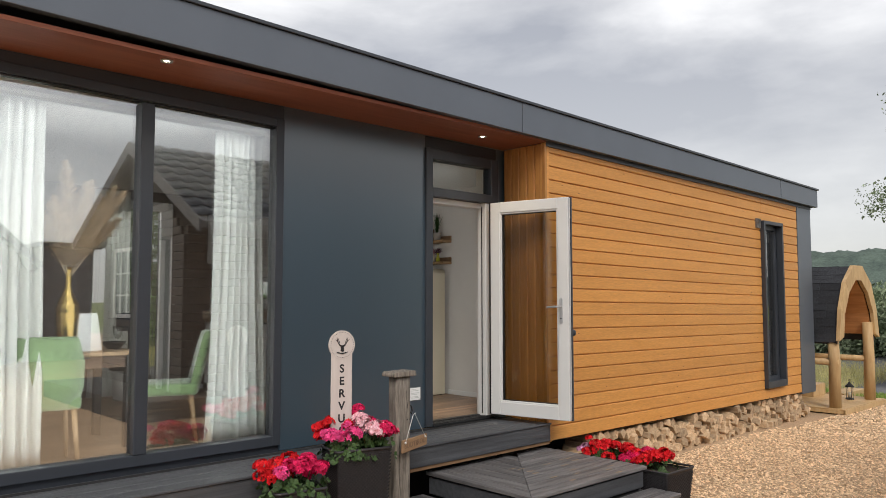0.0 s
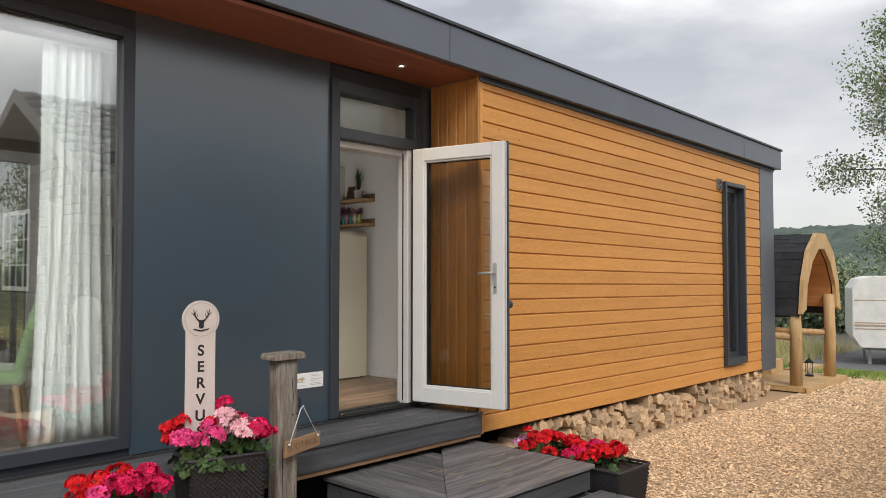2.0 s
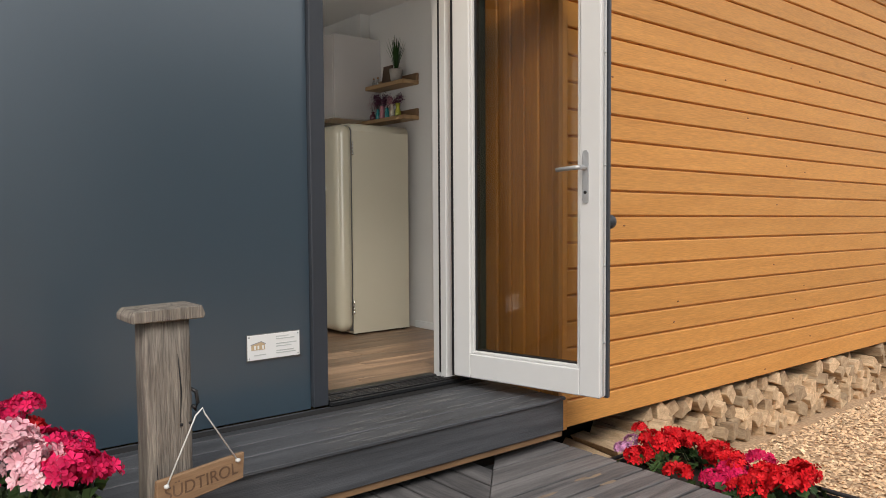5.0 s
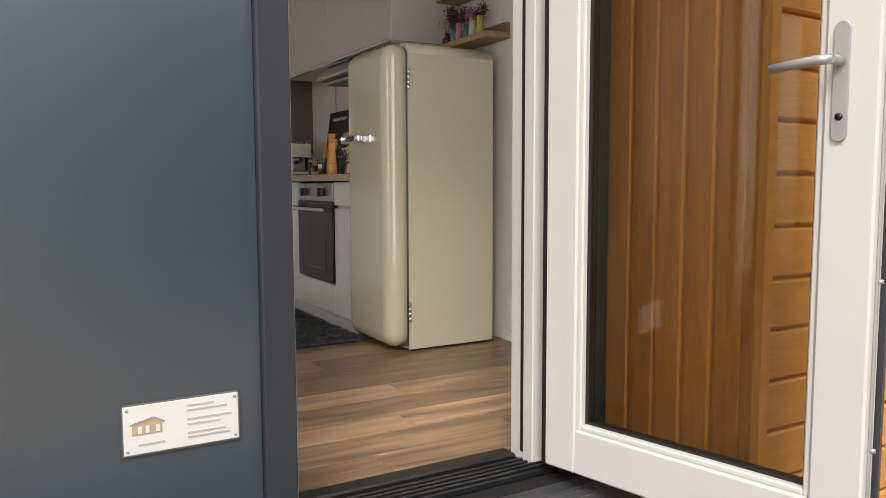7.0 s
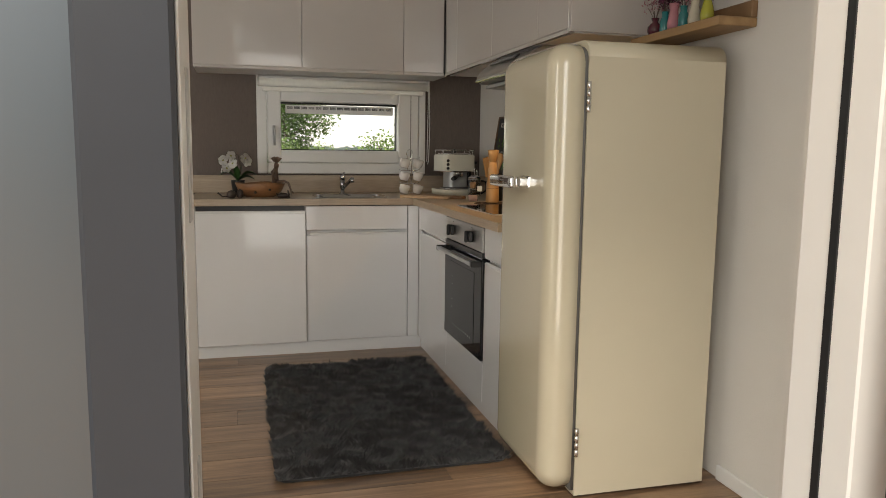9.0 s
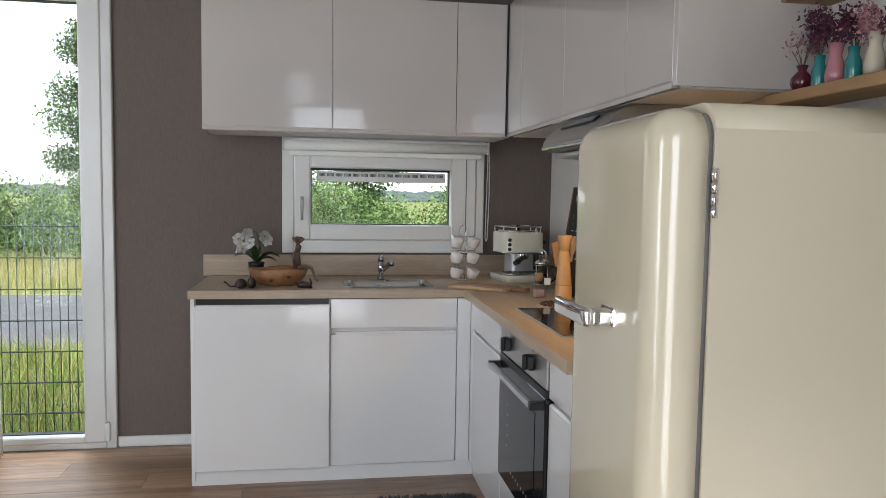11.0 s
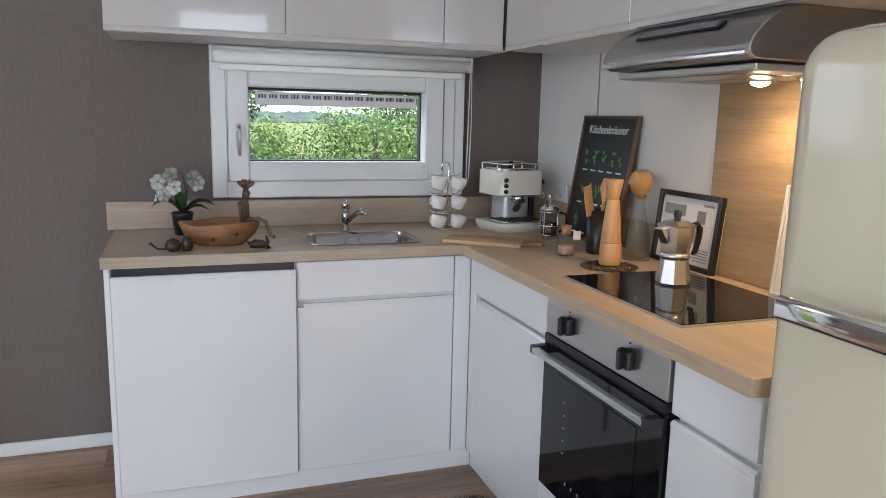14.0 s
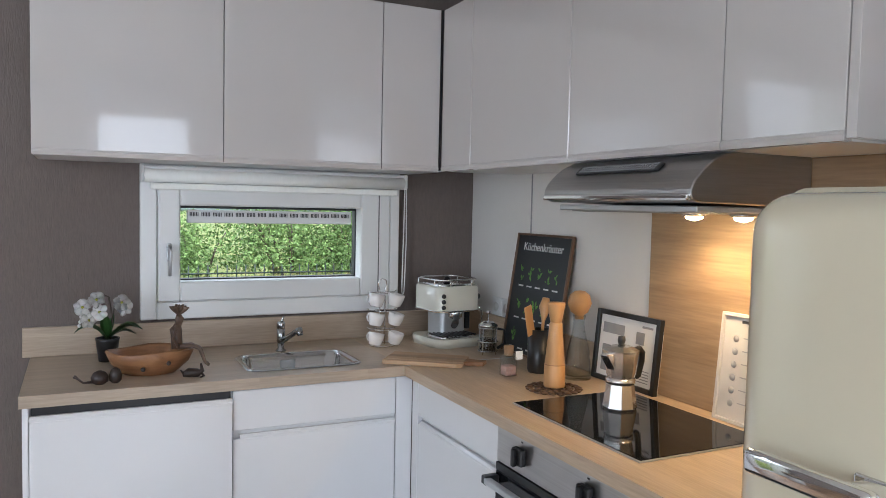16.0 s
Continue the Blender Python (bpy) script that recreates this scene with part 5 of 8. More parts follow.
def upper(name_at, label, xa, xb, ya, yb, face, doors):
    t = thing("wall_cabinet", name_at, label, "cabinet", "kitchen wall units")
    if face == "y":
        part("body", box(xa, xb, ya + 0.022, yb, UB + 0.004, UT), "carcass", t, w=True)
        d = part("door", box(xa + 0.0015, xb - 0.0015, ya, ya + 0.020, UB + 0.016, UT, 0.0015), "gloss_dimmed", t, w=True)
        part("grip_edge", prism([(ya, UB + 0.016), (ya - 0.003, UB + 0.008), (ya, UB - 0.004), (ya + 0.016, UB - 0.004), (ya + 0.018, UB + 0.016)], "x", xa + 0.0015, xb - 0.0015), "gloss_dimmed", d, w=True)
    else:
        part("body", box(xa + 0.022, xb, ya, yb, UB + 0.004, UT), "carcass", t, w=True)
        d = part("door", box(xa, xa + 0.020, ya + 0.0015, yb - 0.0015, UB + 0.016, UT, 0.0015), "gloss_dimmed", t, w=True)
        part("grip_edge", prism([(xa, UB + 0.016), (xa - 0.003, UB + 0.008), (xa, UB - 0.004), (xa + 0.016, UB - 0.004), (xa + 0.018, UB + 0.016)], "y", ya + 0.0015, yb - 0.0015), "gloss_dimmed", d, w=True)
    return t


for xa, xb in ((4.94, 5.545), (5.545, 6.148), (6.148, 6.398)):
    upper(((xa + xb) / 2, 9.4, UB), "white high-gloss wall cabinet over the kitchen window", xa, xb, UFY, 9.579, "y", 1)
for ya, yb in ((8.966, 9.215), (8.337, 8.966), (7.739, 8.337), (7.428, 7.739)):
    upper((6.57, (ya + yb) / 2, UB), "white high-gloss wall cabinet over the hob side", UFX, 6.749, ya, yb, "x", 1)
single("cabinet_end_panel", box(UFX + 0.001, 6.838, 7.405, 7.4265, UB, UT, 0.001), "gloss_dimmed", "white gloss end panel of the wall units", "panel")
# no post here: a black strip holds the shade of the corner gap
single("cabinet_corner_post", box(6.399, 6.404, 9.216, 9.226, UB, UT), "black", "black strip painting the shade in the corner gap between the wall units", "corner strip")
single("cabinet_light_rail", box(6.43, 6.748, 7.43, 9.20, UB - 0.004, UB + 0.003), "carcass", "white underside board of the wall units", "panel")
single("cabinet_light_rail", box(4.945, 6.42, 9.245, 9.578, UB - 0.004, UB + 0.003), "carcass", "white underside board of the wall units", "panel")

# cooker hood
hd = thing("cooker_hood", (6.5, 8.05, 2.08), "brushed steel cooker hood with warm bulbs lit", "hood")
prof = [(6.735, 2.2405), (6.470, 2.2405), (6.435, 2.236), (6.400, 2.220), (6.368, 2.196), (6.345, 2.172), (6.334, 2.152), (6.333, 2.138), (6.340, 2.126), (6.362, 2.119), (6.735, 2.112)]
part("shell", prism(prof, "y", 7.752, 8.352, 0.003), "steel", hd, w=True)
part("front_strip", box(6.326, 6.345, 7.756, 8.348, 2.124, 2.140, 0.005, 2), "chrome", hd, "polished front lip", w=True)
part("filter_plate", box(6.375, 6.72, 7.775, 8.33, 2.096, 2.1125, 0.003), "satin", hd, w=True)
for gx in (6.40, 6.55):
    part("filter_grille", box(gx, gx + 0.13, 7.88, 8.30, 2.0925, 2.0965, 0.001), "steel", hd, w=True)
SLOPE = pose(6.3785, 0, 2.2078, 0, -40, 0)
sl = bm_new()
add_box(sl, -0.016, 0.016, 7.90, 8.24, -0.003, 0.0045, 0.002)
bmesh.ops.transform(sl, matrix=SLOPE, verts=sl.verts[:])
part("slider_bar", sl, "black", hd, w=True)
gr = bm_new()
for i in range(30):
    for j in range(3):
        add_box(gr, -0.012 + j * 0.009, -0.006 + j * 0.009, 7.915 + i * 0.0105, 7.921 + i * 0.0105, 0.0042, 0.0058)
bmesh.ops.transform(gr, matrix=SLOPE, verts=gr.verts[:])
part("air_grille", gr, "greyprint", hd, w=True)
for hy in (8.01, 7.84):
    part("bulb_ring", lathe([(0.027, -0.006), (0.034, -0.004), (0.034, 0.004), (0.027, 0.004)], (6.60, hy, 2.092), 18), "chrome", hd, w=True)
    part("bulb", lathe([(0, 0.006), (0.020, 0.006), (0.026, 0.0), (0.020, -0.010), (0, -0.016)], (6.60, hy, 2.089), 16), "bulb", hd, "lit warm bulb", w=True)

# fridge
FY0, FY1 = 6.925, 7.440
fr = thing("fridge", (6.5, 7.21, FLOOR), "tall rounded cream retro fridge with a chrome handle", "fridge")


def slab_rounded(x0, x1, y0, y1, z0, z1, r, seg=8, only_front=False):
    """A cabinet with big rounds along the top and upright front edges."""
    bm = bm_new()
    add_box(bm, x0, x1, y0, y1, z0, z1)
    bm.edges.ensure_lookup_table()
    es = []
    for e in bm.edges:
        a, b = e.verts[0].co, e.verts[1].co
        top = abs(a.z - z1) < 1e-5 and abs(b.z - z1) < 1e-5 and abs(a.x - b.x) > 1e-4
        front_edge = abs(a.x - x0) < 1e-5 and abs(b.x - x0) < 1e-5
        if top or (only_front and front_edge):
            es.append(e)
    bmesh.ops.bevel(bm, geom=es, offset=r, segments=seg, profile=0.5, affect="EDGES")
    for f in bm.faces:
        f.smooth = f.calc_area() < 0.12
    return bm


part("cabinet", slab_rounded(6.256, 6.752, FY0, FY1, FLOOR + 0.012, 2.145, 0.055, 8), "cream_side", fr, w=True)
part("door_seal", slab_rounded(6.243, 6.257, FY0 + 0.006, FY1 - 0.006, FLOOR + 0.03, 2.125, 0.05, 8), "trimgrey", fr, "grey door seal", w=True)
fd = bm_new()
add_box(fd, 6.140, 6.243, FY0, FY1, FLOOR + 0.022, 2.135)
fd.edges.ensure_lookup_table()
bmesh.ops.bevel(fd, geom=[e for e in fd.edges if abs(e.verts[0].co.x - e.verts[1].co.x) > 0.01], offset=0.075, segments=8, profile=0.5, affect="EDGES")
bmesh.ops.bevel(fd, geom=[e for e in fd.edges if all(abs(v.co.x - 6.140) < 1e-4 for v in e.verts)], offset=0.068, segments=10, profile=0.5, affect="EDGES")
fdo = part("door", smooth(fd), "cream", fr, w=True)
for hz in (1.915, 0.775):
    for k in range(4):
        part("hinge", lathe([(0, 0), (0.008, 0), (0.008, 0.023), (0, 0.023)], (6.256, FY0 - 0.006, hz + k * 0.0245), 10), "chrome", fr, w=True)
hg = bm_new()
add_box(hg, 6.072, 6.096, 7.12, 7.345, 1.665, 1.706, 0.009, 3)
add_box(hg, 6.088, 6.150, 7.120, 7.175, 1.667, 1.704, 0.009, 3)
part("handle", smooth(hg), "chrome", fdo, "chrome lever handle", w=True)
part("handle_plate", box(6.135, 6.145, 7.112, 7.190, 1.665, 1.707, 0.004, 2), "chrome", fdo, w=True)
for fx_, fy_ in ((6.29, 6.96), (6.29, 7.40), (6.715, 6.96), (6.715, 7.40)):
    part("foot", lathe([(0, 0), (0.018, 0), (0.018, 0.013), (0, 0.013)], (fx_, fy_, FLOOR), 10), "black", fr, w=True)

# ---- kitchen window ----
win3 = thing("window_3", (5.83, 9.58, 1.635), "white tilting kitchen window with a rolled-up blind", "window", kind="structure")
part("casing", frame_rect(bm_new(), 5.29, 6.365, 9.548, 9.60, 1.635, 2.243, 0.060, 0.045, 0.068, 0.075, 0.004), "pvc", win3, w=True)
part("sash", frame_rect(bm_new(), 5.353, 6.318, 9.540, 9.63, 1.704, 2.166, 0.083, 0.135, 0.079, 0.084, 0.006), "pvc", win3, w=True)
part("sash_slot", box(6.262, 6.266, 9.537, 9.5415, 1.72, 2.15), "trimgrey", win3, w=True)
part("glass_seal", frame_rect(bm_new(), 5.434, 6.185, 9.61, 9.65, 1.782, 2.082, 0.007, 0.007, 0.006, 0.010, 0.0), "rubber", win3, w=True)
part("pane", box(5.436, 6.183, 9.625, 9.645, 1.784, 2.08), "rearglass", win3, w=True)
vs_ = part("vent_strip", box(5.468, 6.158, 9.600, 9.622, 2.013, 2.066, 0.004), "pvc", win3, "white ventilation strip with slots", w=True)
for k in range(15):
    vb = bm_new()
    for q in range(6):
        add_box(vb, 5.478 + k * 0.0452 + q * 0.006, 5.4815 + k * 0.0452 + q * 0.006, 9.5985, 9.6005, 2.040, 2.056)
    part("slot", vb, "ink", vs_, w=True)
part("handle_base", box(5.384, 5.402, 9.526, 9.5415, 1.865, 1.935, 0.005, 2), "satin", win3, w=True)
part("handle", tube([(5.393, 9.530, 1.92), (5.393, 9.500, 1.92), (5.393, 9.497, 1.905), (5.394, 9.499, 1.81)], [0.008, 0.008, 0.009, 0.007], 10), "satin", win3, w=True)
bl = thing("roller_blind", (5.83, 9.53, 2.13), "white roller blind rolled up over the kitchen window", "blind")
part("roll", smooth(tube([(5.300, 9.522, 2.196), (6.372, 9.522, 2.196)], 0.026, 16)), "curtain", bl, w=True)
part("hem_bar", box(5.325, 6.34, 9.515, 9.535, 2.142, 2.168, 0.004), "curtain", bl, w=True)
part("cassette", box(5.300, 6.372, 9.515, 9.547, 2.215, 2.234, 0.003), "pvc", bl, w=True)
part("bracket", box(5.292, 5.302, 9.495, 9.548, 2.17, 2.234, 0.003), "pvc", bl, w=True)
part("bracket", box(6.370, 6.380, 9.495, 9.548, 2.17, 2.234, 0.003), "pvc", bl, w=True)
part("pull_cord", tube([(6.382, 9.515, 2.20), (6.386, 9.515, 1.95), (6.380, 9.515, 1.72), (6.374, 9.515, 1.70), (6.368, 9.515, 1.72), (6.372, 9.515, 1.95), (6.376, 9.515, 2.20)], 0.0025, 6), "pvc", bl, w=True)

# ---- glass door in the back wall ----
gd = thing("door_2", (4.0, 9.58, FLOOR), "white full-height glass door to the back, half behind a curtain", "door", kind="structure")
part("casing", frame_rect(bm_new(), 3.50, 4.455, 9.555, 9.64, FLOOR, 2.99, 0.05, 0.05, 0.03, 0.05, 0.004), "pvc", gd, w=True)
part("sash", frame_rect(bm_new(), 3.55, 4.405, 9.548, 9.63, 0.652, 2.94, 0.105, 0.105, 0.035, 0.06, 0.006), "pvc", gd, w=True)
part("glass_seal", frame_rect(bm_new(), 3.652, 4.302, 9.60, 9.64, 0.685, 2.882, 0.006, 0.006, 0.006, 0.006, 0.0), "rubber", gd, w=True)
part("pane", box(3.655, 4.30, 9.612, 9.632, 0.687, 2.88), "rearglass", gd, w=True)
part("hinge", box(4.400, 4.425, 9.535, 9.556, 0.66, 0.76, 0.004), "pvc", gd, w=True)


def curtain(x0, x1, y, z0, z1, seed, label, waves=9, amp=0.035, flare=0.0):
    rng = random.Random(seed)
    bm = bm_new()
    nx, nz = waves * 8, 14
    ph = [rng.uniform(-0.5, 0.5) for _ in range(waves + 2)]
    rows_ = []
    for j in range(nz + 1):
        z = z0 + (z1 - z0) * j / nz
        k = 1 - j / nz
        row = []
        for i in range(nx + 1):
            u = i / nx
            a = u * waves * 2 * math.pi + ph[int(u * waves)] * 0.6
            xx = x0 + (x1 - x0) * u - flare * k * k * (0.5 - u) * 2 * 0.5 + 0.012 * math.sin(3 * k + 5 * u)
            row.append(bm.verts.new((xx, y + amp * math.sin(a) * (0.75 + 0.35 * k) + 0.01 * math.sin(a * 2.3 + k * 4), z)))
        rows_.append(row)
    for a, b in zip(rows_, rows_[1:]):
        for i in range(nx):
            f = bm.faces.new((a[i], a[i + 1], b[i + 1], b[i]))
            f.smooth = True
    bmesh.ops.solidify(bm, geom=bm.faces[:], thickness=0.002)
    return single("curtain", bm, "curtain", label, "curtain", "white curtains")


curtain(3.46, 3.90, 9.48, FLOOR + 0.005, 3.08, 1, "white floor-length curtain beside the glass door", 6, 0.032, 0.05)
curtain(3.14, 3.56, 5.72, FLOOR + 0.005, 3.09, 2, "white floor-length curtain gathered beside the front glazing", 7, 0.03, 0.10)
curtain(0.95, 1.93, 5.72, FLOOR + 0.005, 3.09, 3, "white floor-length curtain drawn across the front glazing", 14, 0.03, 0.03)
curtain(-1.2, -0.4, 5.72, FLOOR + 0.005, 3.09, 4, "white floor-length curtain at the end of the glazing", 10, 0.03)
single("curtain_rail", box(-1.25, 3.56, 5.69, 5.74, 3.095, 3.119, 0.003), "pvc", "white curtain rail under the ceiling", "rail")

# ---- rug ----
RX0, RX1, RY0, RY1 = 5.285, 6.15, 7.27, 8.69
rug = thing("rug", ((RX0 + RX1) / 2, (RY0 + RY1) / 2, FLOOR), "charcoal long-pile fur rug on the plank floor", "rug")
rb = bm_new()
ringp = rounded_rect(RX0, RX1, RY0, RY1, 0.05)
loft(rb, [[(x, y, FLOOR + 0.0035) for x, y in ringp], [(x, y, FLOOR + 0.012) for x, y in ringp]], True, True)
part("backing", rb, "rug", rug, w=True)
g = np.random.default_rng(8)
n_t = 42000
px_, py_ = g.uniform(RX0, RX1, n_t), g.uniform(RY0, RY1, n_t)
flow = np.sin(px_ * 9 + np.sin(py_ * 7) * 2) * 1.5 + np.cos(py_ * 11 + px_ * 5)
flow = flow + g.normal(0, 0.5, n_t) + np.sin(px_ * 31 + py_ * 23) * 1.2 + np.cos(py_ * 41 - px_ * 17)
lean_ = 0.024
base_ = np.stack([px_, py_, np.full(n_t, FLOOR + 0.010)], 1) - np.array(rug.location)
tip_ = base_ + np.stack([np.cos(flow) * lean_, np.sin(flow) * lean_, g.uniform(0.012, 0.026, n_t)], 1)
wd = np.stack([-np.sin(flow), np.cos(flow), np.zeros(n_t)], 1) * 0.0045
vv = np.stack([base_ - wd, base_ + wd, tip_], 1).reshape(-1, 3)
tagged(from_arrays("pile", vv, np.arange(n_t * 3).reshape(-1, 3), "rug", rug), kind="stuff")

# ---- plank floor ----
fl = thing("floor", (3.0, 7.6, FLOOR - 0.06), "brown wood-look vinyl plank floor", "floor", kind="structure")
part("screed", box(-1.3, 6.84, 5.58, 9.60, FLOOR - 0.06, FLOOR - 0.006), "dark", fl, w=True)
PR = random.Random(17)
pm = mesh_of("plank", box(-0.6, 0.6, -0.0905, 0.0905, -0.006, 0.0, 0.0012), "plank")
y = 5.627
row = 0
while y < 9.66:
    half = min(0.0905, (9.60 - y + 0.0905) / 2)
    x = -1.3 + [0.2, 0.75, 0.45, 1.05, 0.6][row % 5] - 0.6
    while x < 6.84:
        x0, x1 = max(x, -1.299), min(x + 1.2, 6.838)
        if x1 - x0 > 0.02:
            ob = piece("plank", pm, fl, pose((x0 + x1) / 2 - 3.0, y - 0.0905 + half - 7.6, 0.06) @ Matrix.Diagonal(((x1 - x0 - 0.0008) / 1.2, half / 0.0905, 1, 1)))
        x += 1.2
    y += 0.1815
    row += 1

# ---- things on the worktop ----
def cup(parent, at, rz, tilt):
    ob = part("cup", lathe([(0, 0.0), (0.020, 0.0), (0.026, 0.004), (0.033, 0.03), (0.034, 0.052), (0.031, 0.052), (0.029, 0.03), (0.02, 0.006), (0, 0.005)], seg=18), "china", parent)
    hb_ = bm_new()
    add_tube(hb_, [(0.032, 0, 0.042), (0.048, 0, 0.046), (0.054, 0, 0.034), (0.046, 0, 0.018), (0.030, 0, 0.014)], 0.0038, 6)
    h_ = part("cup_handle", hb_, "china", ob)
    ob.matrix_basis = pose(*at, tilt, 0, rz)
    return ob


st = thing("cup_stand", (6.218, 9.365, TOP), "wire stand holding six white espresso cups", "cup stand")
sb_ = bm_new()
add_tube(sb_, [(math.cos(a) * 0.055, math.sin(a) * 0.055, 0.004) for a in [i * 0.524 for i in range(12)]], 0.003, 6, True)
for sx_ in (-0.012, 0.012):
    add_tube(sb_, [(sx_, 0.0, 0.004), (sx_, 0.0, 0.235), (sx_ * 1.6, 0, 0.255), (sx_ * 1.2, 0, 0.275), (0, 0, 0.282)], 0.0026, 6)
for hz in (0.078, 0.158, 0.232):
    add_tube(sb_, [(-0.066, 0, hz), (-0.05, 0, hz - 0.008), (0.05, 0, hz - 0.008), (0.066, 0, hz)], 0.0022, 6)
    add_tube(sb_, [(math.cos(a) * 0.036, math.sin(a) * 0.036, hz - 0.01) for a in [i * 0.524 for i in range(12)]], 0.0018, 5, True)
part("wire_frame", sb_, "chrome", st)
for hz in (0.008, 0.088, 0.168):
    cup(st, (-0.042, -0.028, hz), 115, 14)
    cup(st, (0.042, -0.028, hz), 65, 14)

cm = thing("espresso_machine", (6.505, 9.33, TOP), "cream retro espresso machine with chrome cup rail", "coffee machine", rz=8)
cm.scale = (0.9, 0.9, 0.9)
part("base", loft(bm_new(), [[(x, y, z) for x, y in rounded_rect(-0.135, 0.115, -0.14, 0.13, 0.06)] for z in (0.0, 0.012)] + [[(x, y, z) for x, y in rounded_rect(-0.14, 0.12, -0.145, 0.13, 0.06)] for z in (0.016, 0.042)], True, True), "machine", cm)
for k in range(9):
    part("tray_bar", box(-0.10 + k * 0.0225, -0.092 + k * 0.0225, -0.118, 0.004, 0.0522, 0.0556, 0.001), "black", cm)
part("chrome_band", loft(bm_new(), [[(x, y, z) for x, y in rounded_rect(-0.128, 0.123, -0.123, 0.128, 0.056)] for z in (0.163, 0.171)], True, True), "chrome", cm)
part("drip_tray", loft(bm_new(), [[(x, y, z) for x, y in rounded_rect(-0.125, 0.10, -0.135, 0.02, 0.05)] for z in (0.0425, 0.052)], True, True), "chrome", cm)
part("column", loft(bm_new(), [[(x, y, z) for x, y in rounded_rect(-0.045, 0.10, -0.02, 0.12, 0.03)] for z in (0.042, 0.175)], False, False), "satin", cm)
part("head", loft(bm_new(), [[(x, y, z) for x, y in rounded_rect(-0.125, 0.12, -0.12, 0.125, 0.055)] for z in (0.165, 0.172, 0.275)] + [[(x, y, 0.283) for x, y in rounded_rect(-0.118, 0.113, -0.113, 0.118, 0.05)]], True, True), "machine", cm)
part("cup_rail", tube([(x, y, 0.312) for x, y in rounded_rect(-0.115, 0.11, -0.11, 0.115, 0.045, 3)], 0.004, 6, True), "chrome", cm)
for rx_, ry_ in ((-0.115, -0.06), (0.11, -0.06), (-0.06, -0.11), (0.06, -0.11), (-0.115, 0.08), (0.11, 0.08)):
    part("rail_post", tube([(rx_, ry_, 0.282), (rx_, ry_, 0.312)], 0.0035, 6), "chrome", cm)
part("tank_lid", loft(bm_new(), [[(x, y, z) for x, y in rounded_rect(-0.10, 0.095, -0.095, 0.10, 0.04)] for z in (0.2835, 0.292)], False, True), "chrome", cm)
part("lid_knob", lathe([(0, 0), (0.014, 0), (0.018, 0.012), (0.012, 0.026), (0, 0.03)], (-0.005, 0.0, 0.292), 14), "black", cm)
for kz in (0.188, 0.214, 0.240):
    part("button", lathe([(0, 0), (0.011, 0), (0.010, 0.006), (0, 0.007)], seg=12), "black", cm).matrix_basis = pose(-0.10, -0.116, kz, 90, 0, -18)
part("group_head", lathe([(0, 0.168), (0.03, 0.168), (0.034, 0.158), (0.034, 0.135), (0.028, 0.128), (0, 0.128)], (0.0, -0.065, 0.0), 20), "chrome", cm)
part("portafilter", tube([(0.0, -0.07, 0.14), (-0.03, -0.12, 0.135), (-0.07, -0.17, 0.125), (-0.10, -0.20, 0.118)], [0.018, 0.013, 0.016, 0.014], 10), "black", cm)
part("steam_wand", tube([(0.11, -0.08, 0.19), (0.128, -0.10, 0.17), (0.132, -0.105, 0.09)], 0.005, 8), "chrome", cm)
part("steam_knob", lathe([(0, 0), (0.014, 0.0), (0.014, 0.022), (0, 0.024)], seg=12), "black", cm).matrix_basis = pose(0.118, -0.06, 0.225, 90, 0, 90)
part("handle", box(0.105, 0.128, -0.01, 0.03, 0.06, 0.17, 0.006, 2), "black", cm)

fp = thing("french_press", (6.555, 9.06, TOP), "small glass coffee press in a chrome frame, half full", "coffee press")
part("glass", lathe([(0.036, 0.012), (0.036, 0.115), (0.034, 0.115), (0.034, 0.014), (0, 0.014), (0, 0.012), (0.036, 0.012)], seg=20), "clear", fp)
part("coffee", lathe([(0, 0.015), (0.0335, 0.015), (0.0335, 0.06), (0, 0.06)], seg=18), "coffee", fp)
fb_ = bm_new()
for hz in (0.012, 0.05, 0.105):
    add_tube(fb_, [(math.cos(i * 0.524) * 0.039, math.sin(i * 0.524) * 0.039, hz) for i in range(12)], 0.0024, 6, True)
for a in (0.5, 2.1, 3.7, 5.2):
    add_tube(fb_, [(math.cos(a) * 0.039, math.sin(a) * 0.039, 0.0), (math.cos(a) * 0.039, math.sin(a) * 0.039, 0.105)], 0.0024, 6)
part("frame", fb_, "chrome", fp)
part("lid", lathe([(0, 0.132), (0.020, 0.130), (0.038, 0.118), (0.039, 0.112), (0, 0.112)], seg=20), "chrome", fp)
part("plunger", lathe([(0.003, 0.13), (0.003, 0.158), (0.008, 0.160), (0.009, 0.170), (0, 0.176)], seg=10), "chrome", fp)
part("handle", tube([(0.038, -0.01, 0.10), (0.066, -0.018, 0.095), (0.068, -0.018, 0.04), (0.038, -0.01, 0.02)], 0.006, 8), "black", fp)

cb = thing("chopping_board", (6.27, 8.98, TOP), "striped wooden chopping board with a carved handle", "chopping board", rz=-38)
cols = [(-0.085, -0.045), (-0.045, -0.010), (-0.010, 0.030), (0.030, 0.085)]
for a, b in cols:
    part("strip", prism([(-0.17, a), (0.11, a), (0.13, a * 0.8), (0.13, b * 0.8), (0.11, b), (-0.17, b)], "z", 0.001, 0.017, 0.002), "board", cb)
part("grip", prism([(0.13, -0.035), (0.17, -0.02), (0.20, -0.022), (0.205, 0.022), (0.17, 0.02), (0.13, 0.035)], "z", 0.001, 0.017, 0.003), "bowlwood", cb)

